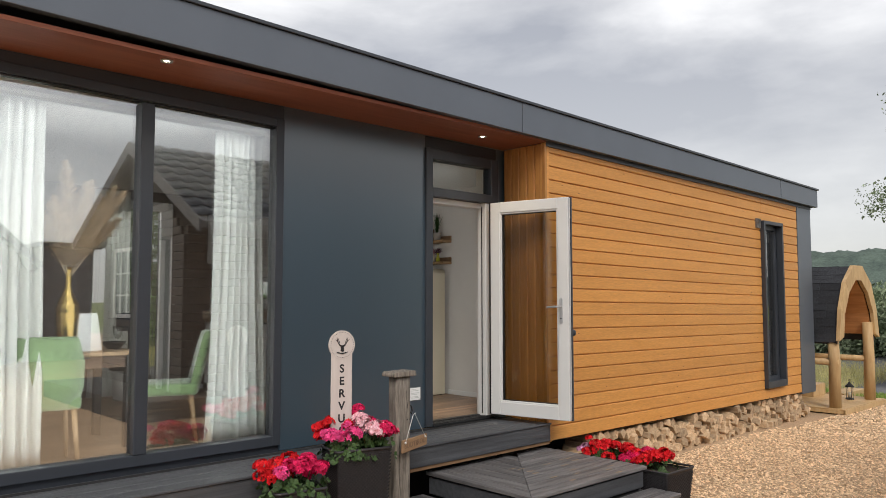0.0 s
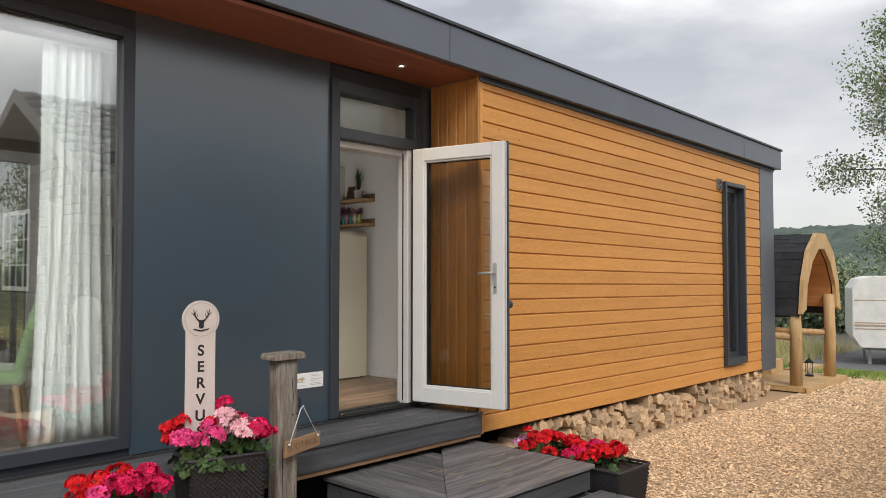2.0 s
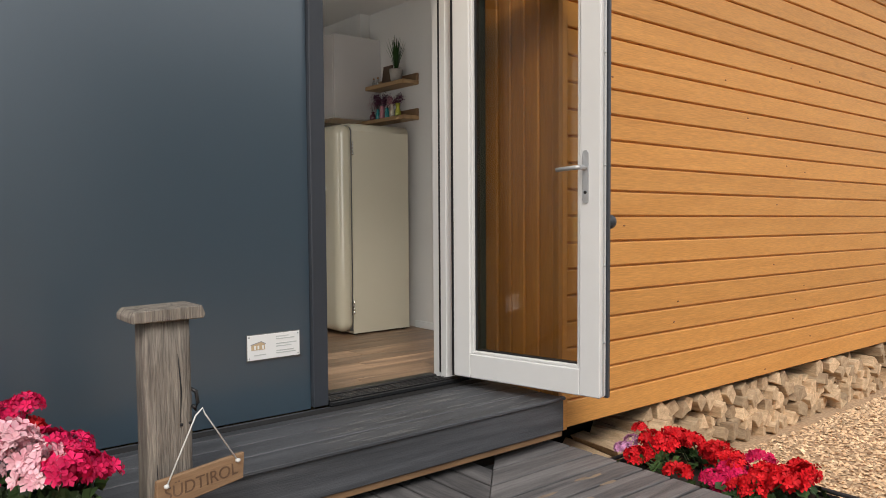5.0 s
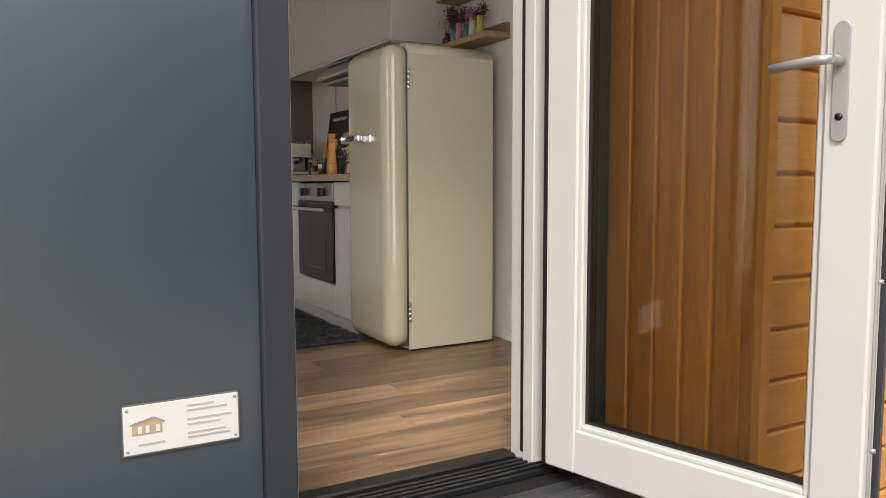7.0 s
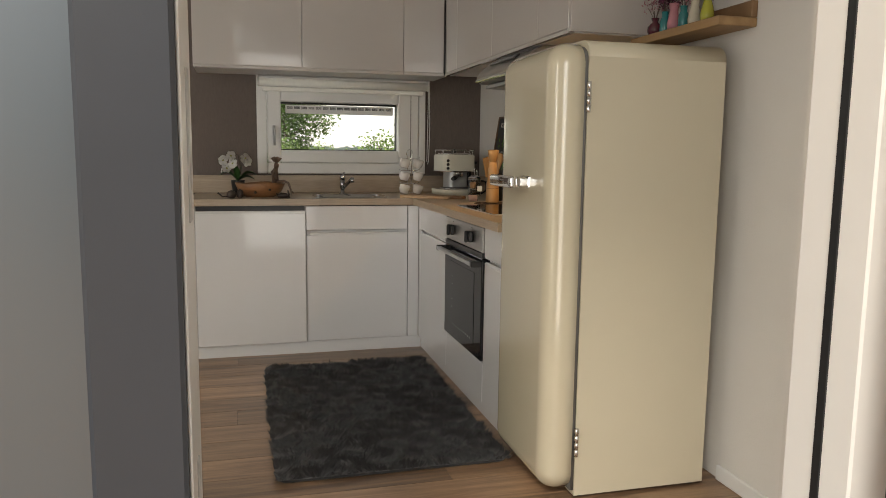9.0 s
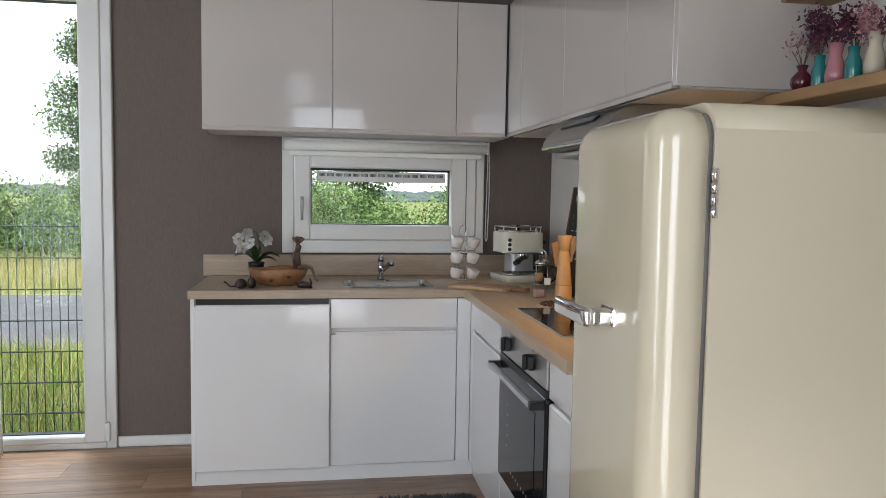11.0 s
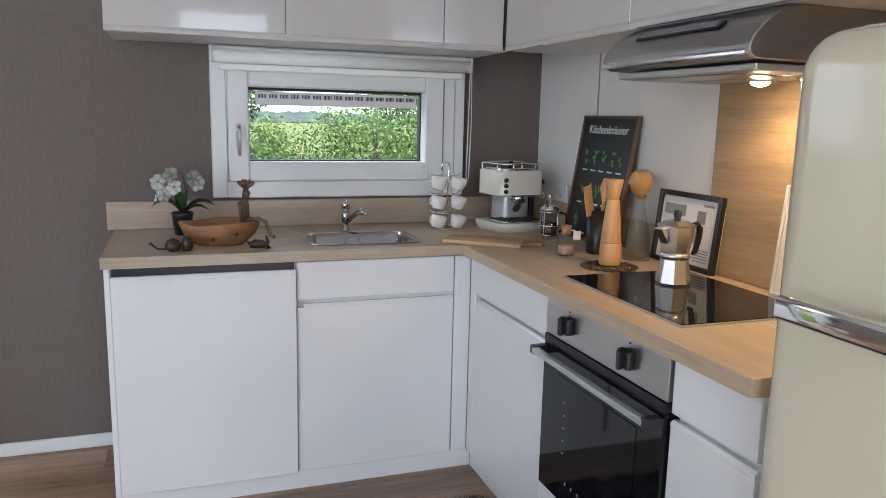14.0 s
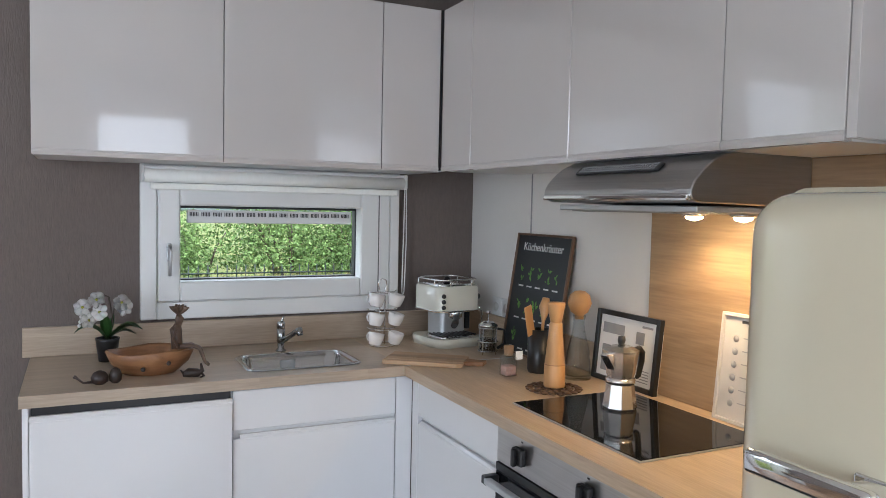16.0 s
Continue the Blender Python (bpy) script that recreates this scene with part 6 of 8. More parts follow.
sj = thing("spice_jar", (6.43, 8.69, TOP), "small square glass jar of pink salt with a cork", "jar")
part("glass", loft(bm_new(), [[(x, y, z) for x, y in rounded_rect(-0.024, 0.024, -0.024, 0.024, 0.006, 3)] for z in (0.0, 0.062)] + [[(x, y, z) for x, y in rounded_rect(-0.018, 0.018, -0.018, 0.018, 0.012, 3)] for z in (0.07, 0.08)], True, False), "clear", sj)
part("salt", loft(bm_new(), [[(x, y, z) for x, y in rounded_rect(-0.021, 0.021, -0.021, 0.021, 0.006, 3)] for z in (0.003, 0.034)], True, True), "salt", sj)
part("cork", lathe([(0, 0.072), (0.016, 0.072), (0.018, 0.105), (0, 0.106)], seg=14), "cork", sj)
part("tag", box(0.022, 0.05, -0.012, -0.011, 0.055, 0.085), "paper", sj)

mt = thing("bead_mat", (6.465, 8.46, TOP), "round mat of dark wooden beads", "mat")
bead_me = mesh_of("bead", lathe([(0, 0.0), (0.012, 0.001), (0.013, 0.005), (0, 0.009)], (0, 0, 0), 7), "mat")
for i in range(3):
    for k in range(6 + i * 7):
        a = 6.283 * k / (6 + i * 7)
        r_ = 0.022 + i * 0.030
        piece("bead", bead_me, mt, pose(math.cos(a) * r_, math.sin(a) * r_ * 0.95, 0.0))
ml = thing("pepper_mill", (6.467, 8.462, TOP + 0.0095), "tall beech pepper mill with a waisted top", "pepper mill")
part("body", lathe([(0, 0), (0.034, 0), (0.035, 0.004), (0.034, 0.072), (0.032, 0.075), (0.0325, 0.078), (0.026, 0.15), (0.021, 0.205), (0.019, 0.21), (0, 0.21)], seg=24), "beech", ml)
part("head", lathe([(0.017, 0.2105), (0.019, 0.213), (0.024, 0.24), (0.029, 0.268), (0.028, 0.274), (0, 0.276)], seg=24), "beech", ml)
part("ring", lathe([(0.0335, 0.0715), (0.0352, 0.073), (0.0335, 0.0745)], seg=24), "bowlwood", ml)

uj = thing("utensil_pot", (6.565, 8.70, TOP), "black pot with wooden cooking utensils", "utensil pot")
part("pot", lathe([(0, 0), (0.040, 0), (0.043, 0.01), (0.044, 0.155), (0.040, 0.155), (0.039, 0.01), (0, 0.008)], seg=20), "black", uj)
sp_ = bm_new()
add_box(sp_, -0.021, 0.021, -0.003, 0.003, 0.14, 0.25, 0.003)
bmesh.ops.transform(sp_, matrix=pose(-0.012, 0.0, 0.0, 0, -14, 20), verts=sp_.verts[:])
part("spatula", sp_, "beech", uj)
part("spoon", tube([(0.01, 0.01, 0.05), (0.02, 0.012, 0.18), (0.028, 0.014, 0.23), (0.032, 0.015, 0.265)], [0.006, 0.006, 0.022, 0.012], 10), "beech", uj)

cf = thing("carafe", (6.635, 8.565, TOP), "glass carafe with a wooden ball stopper", "carafe")
part("glass", lathe([(0, 0.002), (0.046, 0.0), (0.048, 0.01), (0.040, 0.09), (0.022, 0.17), (0.019, 0.20), (0.023, 0.222), (0.021, 0.222), (0.017, 0.20), (0.020, 0.17), (0.038, 0.09), (0.045, 0.012), (0, 0.006)], seg=24), "clear", cf)
part("stopper", smooth(lathe([(0, 0.205), (0.016, 0.207), (0.016, 0.222), (0.030, 0.232), (0.042, 0.262), (0.034, 0.292), (0.018, 0.304), (0, 0.307)], seg=22)), "beech", cf)

# moka pot: eight-sided
mk = thing("moka_pot", (6.50, 8.175, TOP + 0.0065), "eight-sided aluminium moka pot with a black handle standing on the hob", "moka pot", rz=12)
part("boiler", lathe([(0, 0), (0.048, 0), (0.050, 0.006), (0.040, 0.072), (0.040, 0.076)], seg=8, flat=True), "alumoka", mk)
part("collar", lathe([(0.039, 0.074), (0.043, 0.076), (0.043, 0.090), (0.039, 0.092)], seg=24), "alumoka", mk)
part("jug", lathe([(0.036, 0.090), (0.039, 0.092), (0.052, 0.168), (0.051, 0.170)], seg=8, flat=True), "alumoka", mk)
part("spout", prism([(-0.045, 0.168), (-0.082, 0.166), (-0.045, 0.118)], "y", -0.014, 0.014, 0.003), "alumoka", mk)
ld = part("lid", lathe([(0.054, 0.168), (0.055, 0.172), (0.030, 0.184), (0.010, 0.189), (0, 0.19)], seg=8, flat=True), "alumoka", mk)
part("knob", lathe([(0, 0.188), (0.009, 0.188), (0.012, 0.200), (0.010, 0.212), (0, 0.214)], seg=10), "black", ld)
part("handle", tube([(0.045, 0, 0.163), (0.085, 0, 0.168), (0.098, 0, 0.155), (0.096, 0, 0.13), (0.084, 0, 0.085), (0.074, 0, 0.082)], [0.008, 0.009, 0.010, 0.010, 0.008, 0.006], 8), "black", mk)


def leaning(name, at, label, cat, w_, h_, deep, lean_deg, border, border_mat, back_mat):
    """A framed sheet leaning back against the side wall; its face looks to -x."""
    t = thing(name, at, label, cat)
    t.matrix_basis = pose(*at) @ pose(0, 0, 0, 0, lean_deg, 0)
    part("back_board", box(0.0, deep * 0.6, -w_ / 2 + 0.002, w_ / 2 - 0.002, 0.002, h_ - 0.002), back_mat, t)
    bm = bm_new()
    add_box(bm, -deep * 0.5, deep * 0.5, -w_ / 2, -w_ / 2 + border, 0, h_, 0.0015)
    add_box(bm, -deep * 0.5, deep * 0.5, w_ / 2 - border, w_ / 2, 0, h_, 0.0015)
    add_box(bm, -deep * 0.5, deep * 0.5, -w_ / 2 + border, w_ / 2 - border, 0, border, 0.0015)
    add_box(bm, -deep * 0.5, deep * 0.5, -w_ / 2 + border, w_ / 2 - border, h_ - border, h_, 0.0015)
    part("frame", bm, border_mat, t)
    return t


FACE = Matrix(((0, 0, -1, 0), (-1, 0, 0, 0), (0, 1, 0, 0), (0, 0, 0, 1)))
ch = leaning("herb_board", (6.660, 8.932, TOP), "black chalkboard poster of kitchen herbs in a thin brown frame", "poster", 0.388, 0.490, 0.014, 8.5, 0.009, "framewood", "slate")
letters("Küchenkräuter", 0.046, "chalk", ch, Matrix.Translation((-0.0015, 0.0, 0.435)) @ FACE, "title", 0.0006)
HR = random.Random(4)
for r_i, hz in enumerate((0.315, 0.185, 0.065)):
    for c_i, hy in enumerate((0.12, 0.06, 0.0, -0.06, -0.12)):
        hm = bm_new()
        mats_ = "herb"
        for q in range(HR.randrange(5, 9)):
            a = HR.uniform(0.3, 2.84)
            ll = HR.uniform(0.012, 0.030)
            cy_, cz_ = hy + HR.uniform(-0.008, 0.008), hz + HR.uniform(-0.02, 0.03)
            vs4 = [hm.verts.new((-0.0012 - q * 0.00004, cy_ + math.cos(a + o) * ll * s_, cz_ + math.sin(a + o) * ll * s_)) for o, s_ in ((0, 0.0), (0.45, 0.55), (0, 1.0), (-0.45, 0.55))]
            hm.faces.new(vs4)
        if r_i < 2 or c_i % 2 == 0:
            part("herb_picture", hm, "herb", ch)
        else:
            hm.free()
        part("caption_bar", box(-0.0012, -0.0004, hy - 0.018, hy + 0.018, hz - 0.042, hz - 0.036), "chalk", ch)
pf = leaning("picture_frame", (6.706, 8.414, TOP), "black frame with a printed sheet leaning on the wall", "picture frame", 0.316, 0.243, 0.020, 5.5, 0.017, "black", "paper")
for y0_, y1_, z0_, z1_ in ((0.015, 0.125, 0.165, 0.200), (-0.085, -0.045, 0.150, 0.190), (-0.08, -0.04, 0.085, 0.125), (-0.01, 0.12, 0.035, 0.125)):
    part("print_block", box(-0.0018, -0.0006, y0_, y1_, z0_, z1_), "greyprint", pf)
for k in range(5):
    part("print_bar", box(-0.0018, -0.0006, -0.12, -0.05 + 0.01 * (k % 2), 0.03 + k * 0.009, 0.033 + k * 0.009), "greyprint", pf)
part("print_bar", box(-0.0018, -0.0006, -0.12, -0.07, 0.205, 0.212), "greyprint", pf)
wf = leaning("picture_frame", (6.706, 7.895, TOP), "white frame with a printed guide sheet leaning on the splashback", "picture frame", 0.24, 0.306, 0.014, 5.0, 0.010, "card", "card")
for k in range(6):
    part("print_dot", lathe([(0, 0), (0.010, 0), (0.010, 0.0008), (0, 0.0008)], seg=12), "greyprint", wf).matrix_basis = pose(-0.0006, 0.065, 0.235 - k * 0.036, 0, -90, 0)
    part("print_bar", box(-0.0018, -0.0006, -0.06, 0.04, 0.238 - k * 0.036, 0.241 - k * 0.036), "greyprint", wf)
part("title_bar", box(-0.0018, -0.0006, -0.05, 0.05, 0.280, 0.288), "ink", wf)

# wall sockets
for sy_ in (9.31, 9.225):
    so = thing("wall_socket", (6.746, sy_, 1.665), "white wall socket on the off-white wall", "socket", "kitchen sockets")
    part("plate", box(-0.008, 0.0035, -0.040, 0.040, -0.040, 0.040, 0.003), "pvc", so)
    part("socket_well", lathe([(0.0, 0.0), (0.018, 0.0), (0.021, 0.003), (0.0, 0.0035)], seg=16), "white", so).matrix_basis = pose(-0.0085, 0, 0, 0, -90, 0)

# bowl with figure, pods and orchid
bw = thing("wooden_bowl", (5.295, 9.16, TOP), "rough carved brown wooden bowl", "bowl")
bo = bm_new()
outer = []
for z_, r_ in ((0.0, 0.55), (0.008, 0.66), (0.04, 0.88), (0.078, 1.0), (0.082, 0.97), (0.074, 0.90), (0.035, 0.74), (0.015, 0.3)):
    outer.append([(0.138 * r_ * math.cos(i * 0.2618) * (1 + 0.03 * math.sin(i * 1.7)), 0.095 * r_ * math.sin(i * 0.2618) * (1 + 0.04 * math.cos(i * 2.1)), z_ + 0.004 * math.sin(i * 0.9 + z_ * 40)) for i in range(24)])
outer[0] = [(x, y_, 0.0) for x, y_, z_ in outer[0]]
loft(bo, outer, True, True)
part("bowl", bo, "bowlwood", bw)
for kx, kz in ((-0.03, 0.03), (0.05, 0.045)):
    part("knot_hole", lathe([(0, 0), (0.008, 0), (0.006, 0.002), (0, 0.002)], seg=8), "podwood", bw).matrix_basis = pose(kx, -0.0905 + abs(kx) * 0.12, kz, 75)

fg = bm_new()
add_tube(fg, [(5.385, 9.155, 1.592), (5.383, 9.155, 1.625), (5.380, 9.152, 1.665), (5.388, 9.152, 1.688)], [0.020, 0.019, 0.021, 0.012], 10)
add_tube(fg, [(5.388, 9.152, 1.684), (5.392, 9.15, 1.708), (5.388, 9.15, 1.724)], [0.012, 0.015, 0.008], 10)
for o_ in (-0.010, 0.012):
    add_tube(fg, [(5.385, 9.15 + o_, 1.600), (5.43, 9.13 + o_, 1.607), (5.455, 9.12 + o_, 1.595), (5.462, 9.118 + o_, 1.575), (5.472, 9.112 + o_, 1.545), (5.482, 9.105 + o_, 1.540)], [0.010, 0.008, 0.007, 0.006, 0.005, 0.006], 8)
add_tube(fg, [(5.378, 9.135, 1.672), (5.370, 9.128, 1.635), (5.385, 9.125, 1.602)], [0.007, 0.006, 0.005], 6)
for k in range(9):
    a = -0.9 + k * 0.24 + 0.6
    add_tube(fg, [(5.390, 9.15, 1.722), (5.390 + math.cos(a + 0.9) * 0.022, 9.15 + (k % 3 - 1) * 0.012, 1.735 + math.sin(a + 0.9) * 0.016), (5.390 + math.cos(a + 0.9) * 0.036, 9.15 + (k % 3 - 1) * 0.02, 1.738 + math.sin(a + 0.9) * 0.024)], [0.005, 0.009, 0.002], 5)
for v in fg.verts:
    v.co.x, v.co.z = v.co.x - 0.004, 1.592 + (v.co.z - 1.592) * (0.90 if v.co.z > 1.592 else 1.0)
single("seated_figurine", fg, "figwood", "driftwood figurine with a dry flower head sitting on the bowl rim", "figurine")

pd = thing("seed_pods", (5.135, 9.040, TOP), "dark dried seed pods on a curled stalk", "seed pod")
pd.scale = (0.74, 0.74, 0.74)
pd_p = [[(math.cos(i * 0.524) * r_ * 0.036, math.sin(i * 0.524) * r_ * 0.03, z_) for i in range(12)] for z_, r_ in ((0.0, 0.5), (0.012, 0.95), (0.032, 1.0), (0.052, 0.7), (0.060, 0.2))]
part("pod", loft(bm_new(), pd_p, True, True), "podwood", pd)
p2_ = part("pod", loft(bm_new(), pd_p, True, True), "podwood", pd)
p2_.matrix_basis = pose(0.062, 0.01, 0.0, 0, 0, 40) @ Matrix.Diagonal((0.75, 0.9, 1.12, 1))
part("stalk", tube([(-0.025, 0, 0.012), (-0.065, 0.0, 0.012), (-0.085, 0.0, 0.03), (-0.10, 0.0, 0.042)], [0.006, 0.0045, 0.005, 0.008], 7), "podwood", pd)
pd2 = bm_new()
add_tube(pd2, [(5.385, 9.045, TOP + 0.010), (5.405, 9.045, TOP + 0.016), (5.435, 9.042, TOP + 0.014), (5.448, 9.042, TOP + 0.020), (5.443, 9.04, TOP + 0.045)], [0.008, 0.016, 0.014, 0.008, 0.003], 8)
add_tube(pd2, [(5.440, 9.042, TOP + 0.018), (5.452, 9.03, TOP + 0.004), (5.44, 9.02, TOP + 0.003)], [0.005, 0.004, 0.003], 6)
add_tube(pd2, [(5.39, 9.045, TOP + 0.012), (5.378, 9.035, TOP + 0.028)], [0.005, 0.002], 6)
single("seed_pod", pd2, "podwood", "small curled dark seed pod", "seed pod")

oc = thing("orchid", (5.170, 9.415, TOP), "white orchid with dark green leaves in a black pot", "orchid")
part("pot", lathe([(0, 0), (0.030, 0), (0.040, 0.075), (0.042, 0.085), (0.038, 0.085), (0.034, 0.07), (0, 0.065)], seg=16), "black", oc)


def strap_leaf(pts, width):
    bm = bm_new()
    pts = [Vector(p) for p in pts]
    prev = None
    n = len(pts)
    for i, p in enumerate(pts):
        d = (pts[min(i + 1, n - 1)] - pts[max(0, i - 1)]).normalized()
        s_ = d.cross(Vector((0, 0, 1)))
        if s_.length < 0.01:
            s_ = Vector((1, 0, 0))
        s_.normalize()
        w_ = width * (math.sin(math.pi * (0.12 + 0.88 * i / (n - 1))) * 0.9 + 0.05)
        row_ = [bm.verts.new(p - s_ * w_ + Vector((0, 0, w_ * 0.6))), bm.verts.new(p), bm.verts.new(p + s_ * w_ + Vector((0, 0, w_ * 0.6)))]
        if prev:
            for k in range(2):
                f = bm.faces.new((prev[k], prev[k + 1], row_[k + 1], row_[k]))
                f.smooth = True
        prev = row_
    bmesh.ops.solidify(bm, geom=bm.faces[:], thickness=0.0015)
    return bm


for tip, lw, arch in (((-0.108, -0.03, 0.112), 0.027, 0.035), ((0.117, -0.035, 0.114), 0.028, 0.030), ((0.098, 0.03, 0.088), 0.024, 0.022), ((-0.012, -0.03, 0.180), 0.022, 0.0), ((0.022, 0.015, 0.170), 0.018, 0.0)):
    pts = [(tip[0] * q / 6, tip[1] * q / 6, 0.075 + (tip[2] - 0.075) * q / 6 + arch * math.sin(math.pi * q / 6)) for q in range(7)]
    part("leaf", strap_leaf(pts, lw), "orchidleaf", oc)
part("stem", tube([(0.01, 0, 0.07), (0.016, -0.01, 0.16), (0.004, -0.02, 0.235), (-0.035, -0.03, 0.255), (-0.08, -0.035, 0.215)], 0.0028, 6), "bark", oc)
part("stem", tube([(0.014, -0.01, 0.16), (0.03, -0.02, 0.225), (0.055, -0.03, 0.235)], 0.0024, 6), "bark", oc)


def bloom(size):
    bm = bm_new()
    for k in range(5):
        a = k * 1.2566 + 0.3
        w_ = size * (0.62 if k % 2 else 0.42)
        c_ = Vector((math.cos(a), 0, math.sin(a)))
        s_ = Vector((-math.sin(a), 0, math.cos(a)))
        rows_ = []
        for u, ww in ((0.08, 0.2), (0.45, 0.95), (0.8, 0.9), (1.05, 0.3)):
            rows_.append([bm.verts.new(c_ * size * u + s_ * w_ * ww * q + Vector((0, -0.004 * u + 0.006 * abs(q) - 0.003 * k % 2, 0))) for q in (-1, 0, 1)])
        for a_, b_ in zip(rows_, rows_[1:]):
            for q in range(2):
                f = bm.faces.new((a_[q], a_[q + 1], b_[q + 1], b_[q]))
                f.smooth = True
    bmesh.ops.solidify(bm, geom=bm.faces[:], thickness=0.0008)
    return bm


bl_me = mesh_of("flower", bloom(0.029), "orchid")
for at_, ry_ in (((-0.038, -0.05, 0.232), 40), ((-0.082, -0.045, 0.205), 0), ((-0.064, -0.045, 0.158), 80), ((-0.026, -0.05, 0.186), -30), ((0.045, -0.045, 0.218), 10), ((0.056, -0.03, 0.196), 60)):
    f_ = piece("flower", bl_me, oc, pose(*at_, ry_ * 0.2, ry_, ry_ * 0.4))
    part("lip", lathe([(0, 0), (0.006, 0.002), (0.004, 0.008), (0, 0.01)], seg=8), "lime", f_).matrix_basis = pose(0, -0.002, 0, 90)
for bz_ in (0.152, 0.138, 0.170):
    part("bud", lathe([(0, -0.008), (0.005, -0.004), (0.006, 0.002), (0, 0.009)], seg=8), "orchid", oc).matrix_basis = pose(-0.090 + (bz_ - 0.15) * 0.2, -0.036, bz_)

# ---- shelves over the fridge ----
def shelf(z):
    t = thing("wall_shelf", (6.78, 7.18, z), "solid oak picture shelf on the white wall", "shelf", "oak wall shelves")
    part("board", box(-0.09, 0.058, -0.285, 0.285, 0.0, 0.030, 0.003), "shelf", t)
    part("back_lip", box(0.034, 0.058, -0.285, 0.285, 0.0305, 0.085, 0.003), "darkoak", t)
    return t


SH1, SH2 = 2.205, 2.470
shelf(SH1)
shelf(SH2)


def vase(at, prof, material, label):
    t = thing("small_vase", at, label, "vase", "small vases on the shelf")
    part("vessel", lathe(prof, seg=18), material, t)
    return t


def dried(parent, at, height, spread, n, material, seed):
    g_ = np.random.default_rng(seed)
    bm = bm_new()
    tips_ = []
    for k in range(7):
        a = g_.uniform(0, 6.28)
        e = Vector((math.cos(a) * spread * g_.uniform(0.2, 1), math.sin(a) * spread * g_.uniform(0.2, 0.7), height * g_.uniform(0.6, 1.0)))
        add_tube(bm, [Vector(at), Vector(at) + e * 0.5 + Vector((0, 0, height * 0.1)), Vector(at) + e], 0.0012, 4)
        tips_ += [Vector(at) + e * q for q in (0.6, 0.75, 0.88, 1.0)]
    st_ = part("stems", bm, "bark", parent)
    c_ = np.array(tips_)

    def sm(gg, m_):
        return c_[gg.integers(0, len(c_), m_)] + gg.normal(0, 0.011, (m_, 3))
    v_, f_ = leaf_cloud(n, sm, 0.006, seed)
    tagged(from_arrays("dried_flower_spray", v_, f_, material, parent), kind="stuff")


BOT = [(0, 0), (0.018, 0), (0.020, 0.004), (0.019, 0.05), (0.012, 0.066), (0.014, 0.085), (0.011, 0.085), (0.010, 0.066), (0, 0.06)]
ROUND = [(0, 0), (0.018, 0), (0.030, 0.022), (0.028, 0.04), (0.010, 0.058), (0.016, 0.072), (0.012, 0.070), (0.008, 0.056), (0, 0.05)]
TALL = [(0, 0), (0.022, 0), (0.024, 0.03), (0.020, 0.055), (0.014, 0.075), (0.020, 0.105), (0.016, 0.105), (0.011, 0.075), (0, 0.06)]
vz = SH1 + 0.0305
for yy, pr, mm, lb, fl_m, hh, sp2 in ((7.395, ROUND, "plum", "round plum-coloured bud vase with dried stems", "pinkdry", 0.11, 0.07), (7.325, BOT, "teal", "small teal bottle vase with dried flowers", "purple", 0.14, 0.05),
                                      (7.265, TALL, "rose", "slim pink vase with purple dried flowers", "purple", 0.15, 0.06), (7.20, BOT, "teal", "small teal bottle vase", "purple", 0.12, 0.05),
                                      (7.13, TALL, "ivory", "ivory ceramic bud vase with pale dried flowers", "pinkdry", 0.09, 0.05), (7.055, TALL, "lime", "lime green mosaic vase with dried grasses", "purple", 0.10, 0.06)):
    v_ = vase((6.755, yy, vz), pr, mm, lb)
    dried(v_, (0, 0, 0.06), hh, sp2, 420, fl_m, int(yy * 1000) % 997)
vz2 = SH2 + 0.0305
sp3 = thing("potted_plant", (6.745, 7.06, vz2), "spiky green house plant in a grey pot on the shelf", "plant")
part("pot", lathe([(0, 0), (0.040, 0), (0.052, 0.08), (0.054, 0.095), (0.049, 0.095), (0.045, 0.08), (0, 0.075)], seg=18), "concrete", sp3)
GR = random.Random(6)
for k in range(34):
    a, r_ = GR.uniform(0, 6.28), GR.uniform(0.03, 0.10)
    h_ = GR.uniform(0.17, 0.27)
    part("blade", strap_leaf([(math.cos(a) * 0.01, math.sin(a) * 0.01, 0.08), (math.cos(a) * r_ * 0.4, math.sin(a) * r_ * 0.4, 0.08 + h_ * 0.5), (math.cos(a) * r_, math.sin(a) * r_ * 0.8, 0.08 + h_)], 0.006), "orchidleaf", sp3)
ph = thing("photo_frame", (6.775, 7.215, vz2), "small dark framed picture on the shelf", "picture frame")
ph.matrix_basis = pose(6.765, 7.22, vz2) @ pose(0, 0, 0, 0, 8, 0)
part("picture", box(-0.004, 0.004, -0.055, 0.055, 0.0, 0.145, 0.002), "slate", ph)
part("frame", frame_rect(bm_new(), -0.005, 0.005, -0.060, 0.060, 0.0, 0.15, 0.0, 0.0, 0.004, 0.004, 0.0), "framewood", ph)
for yy in (7.30, 7.36, 7.42):
    vv_ = thing("glass_bottle", (6.74, yy, vz2), "tiny glass bottle on the shelf", "bottle", "tiny bottles on the shelf")
    part("glass", lathe([(0, 0), (0.014, 0), (0.015, 0.03), (0.008, 0.042), (0.008, 0.055), (0, 0.055)], seg=12), "clear", vv_)
    part("cork", lathe([(0, 0.0555), (0.007, 0.0555), (0.007, 0.068), (0, 0.068)], seg=8), "cork", vv_)

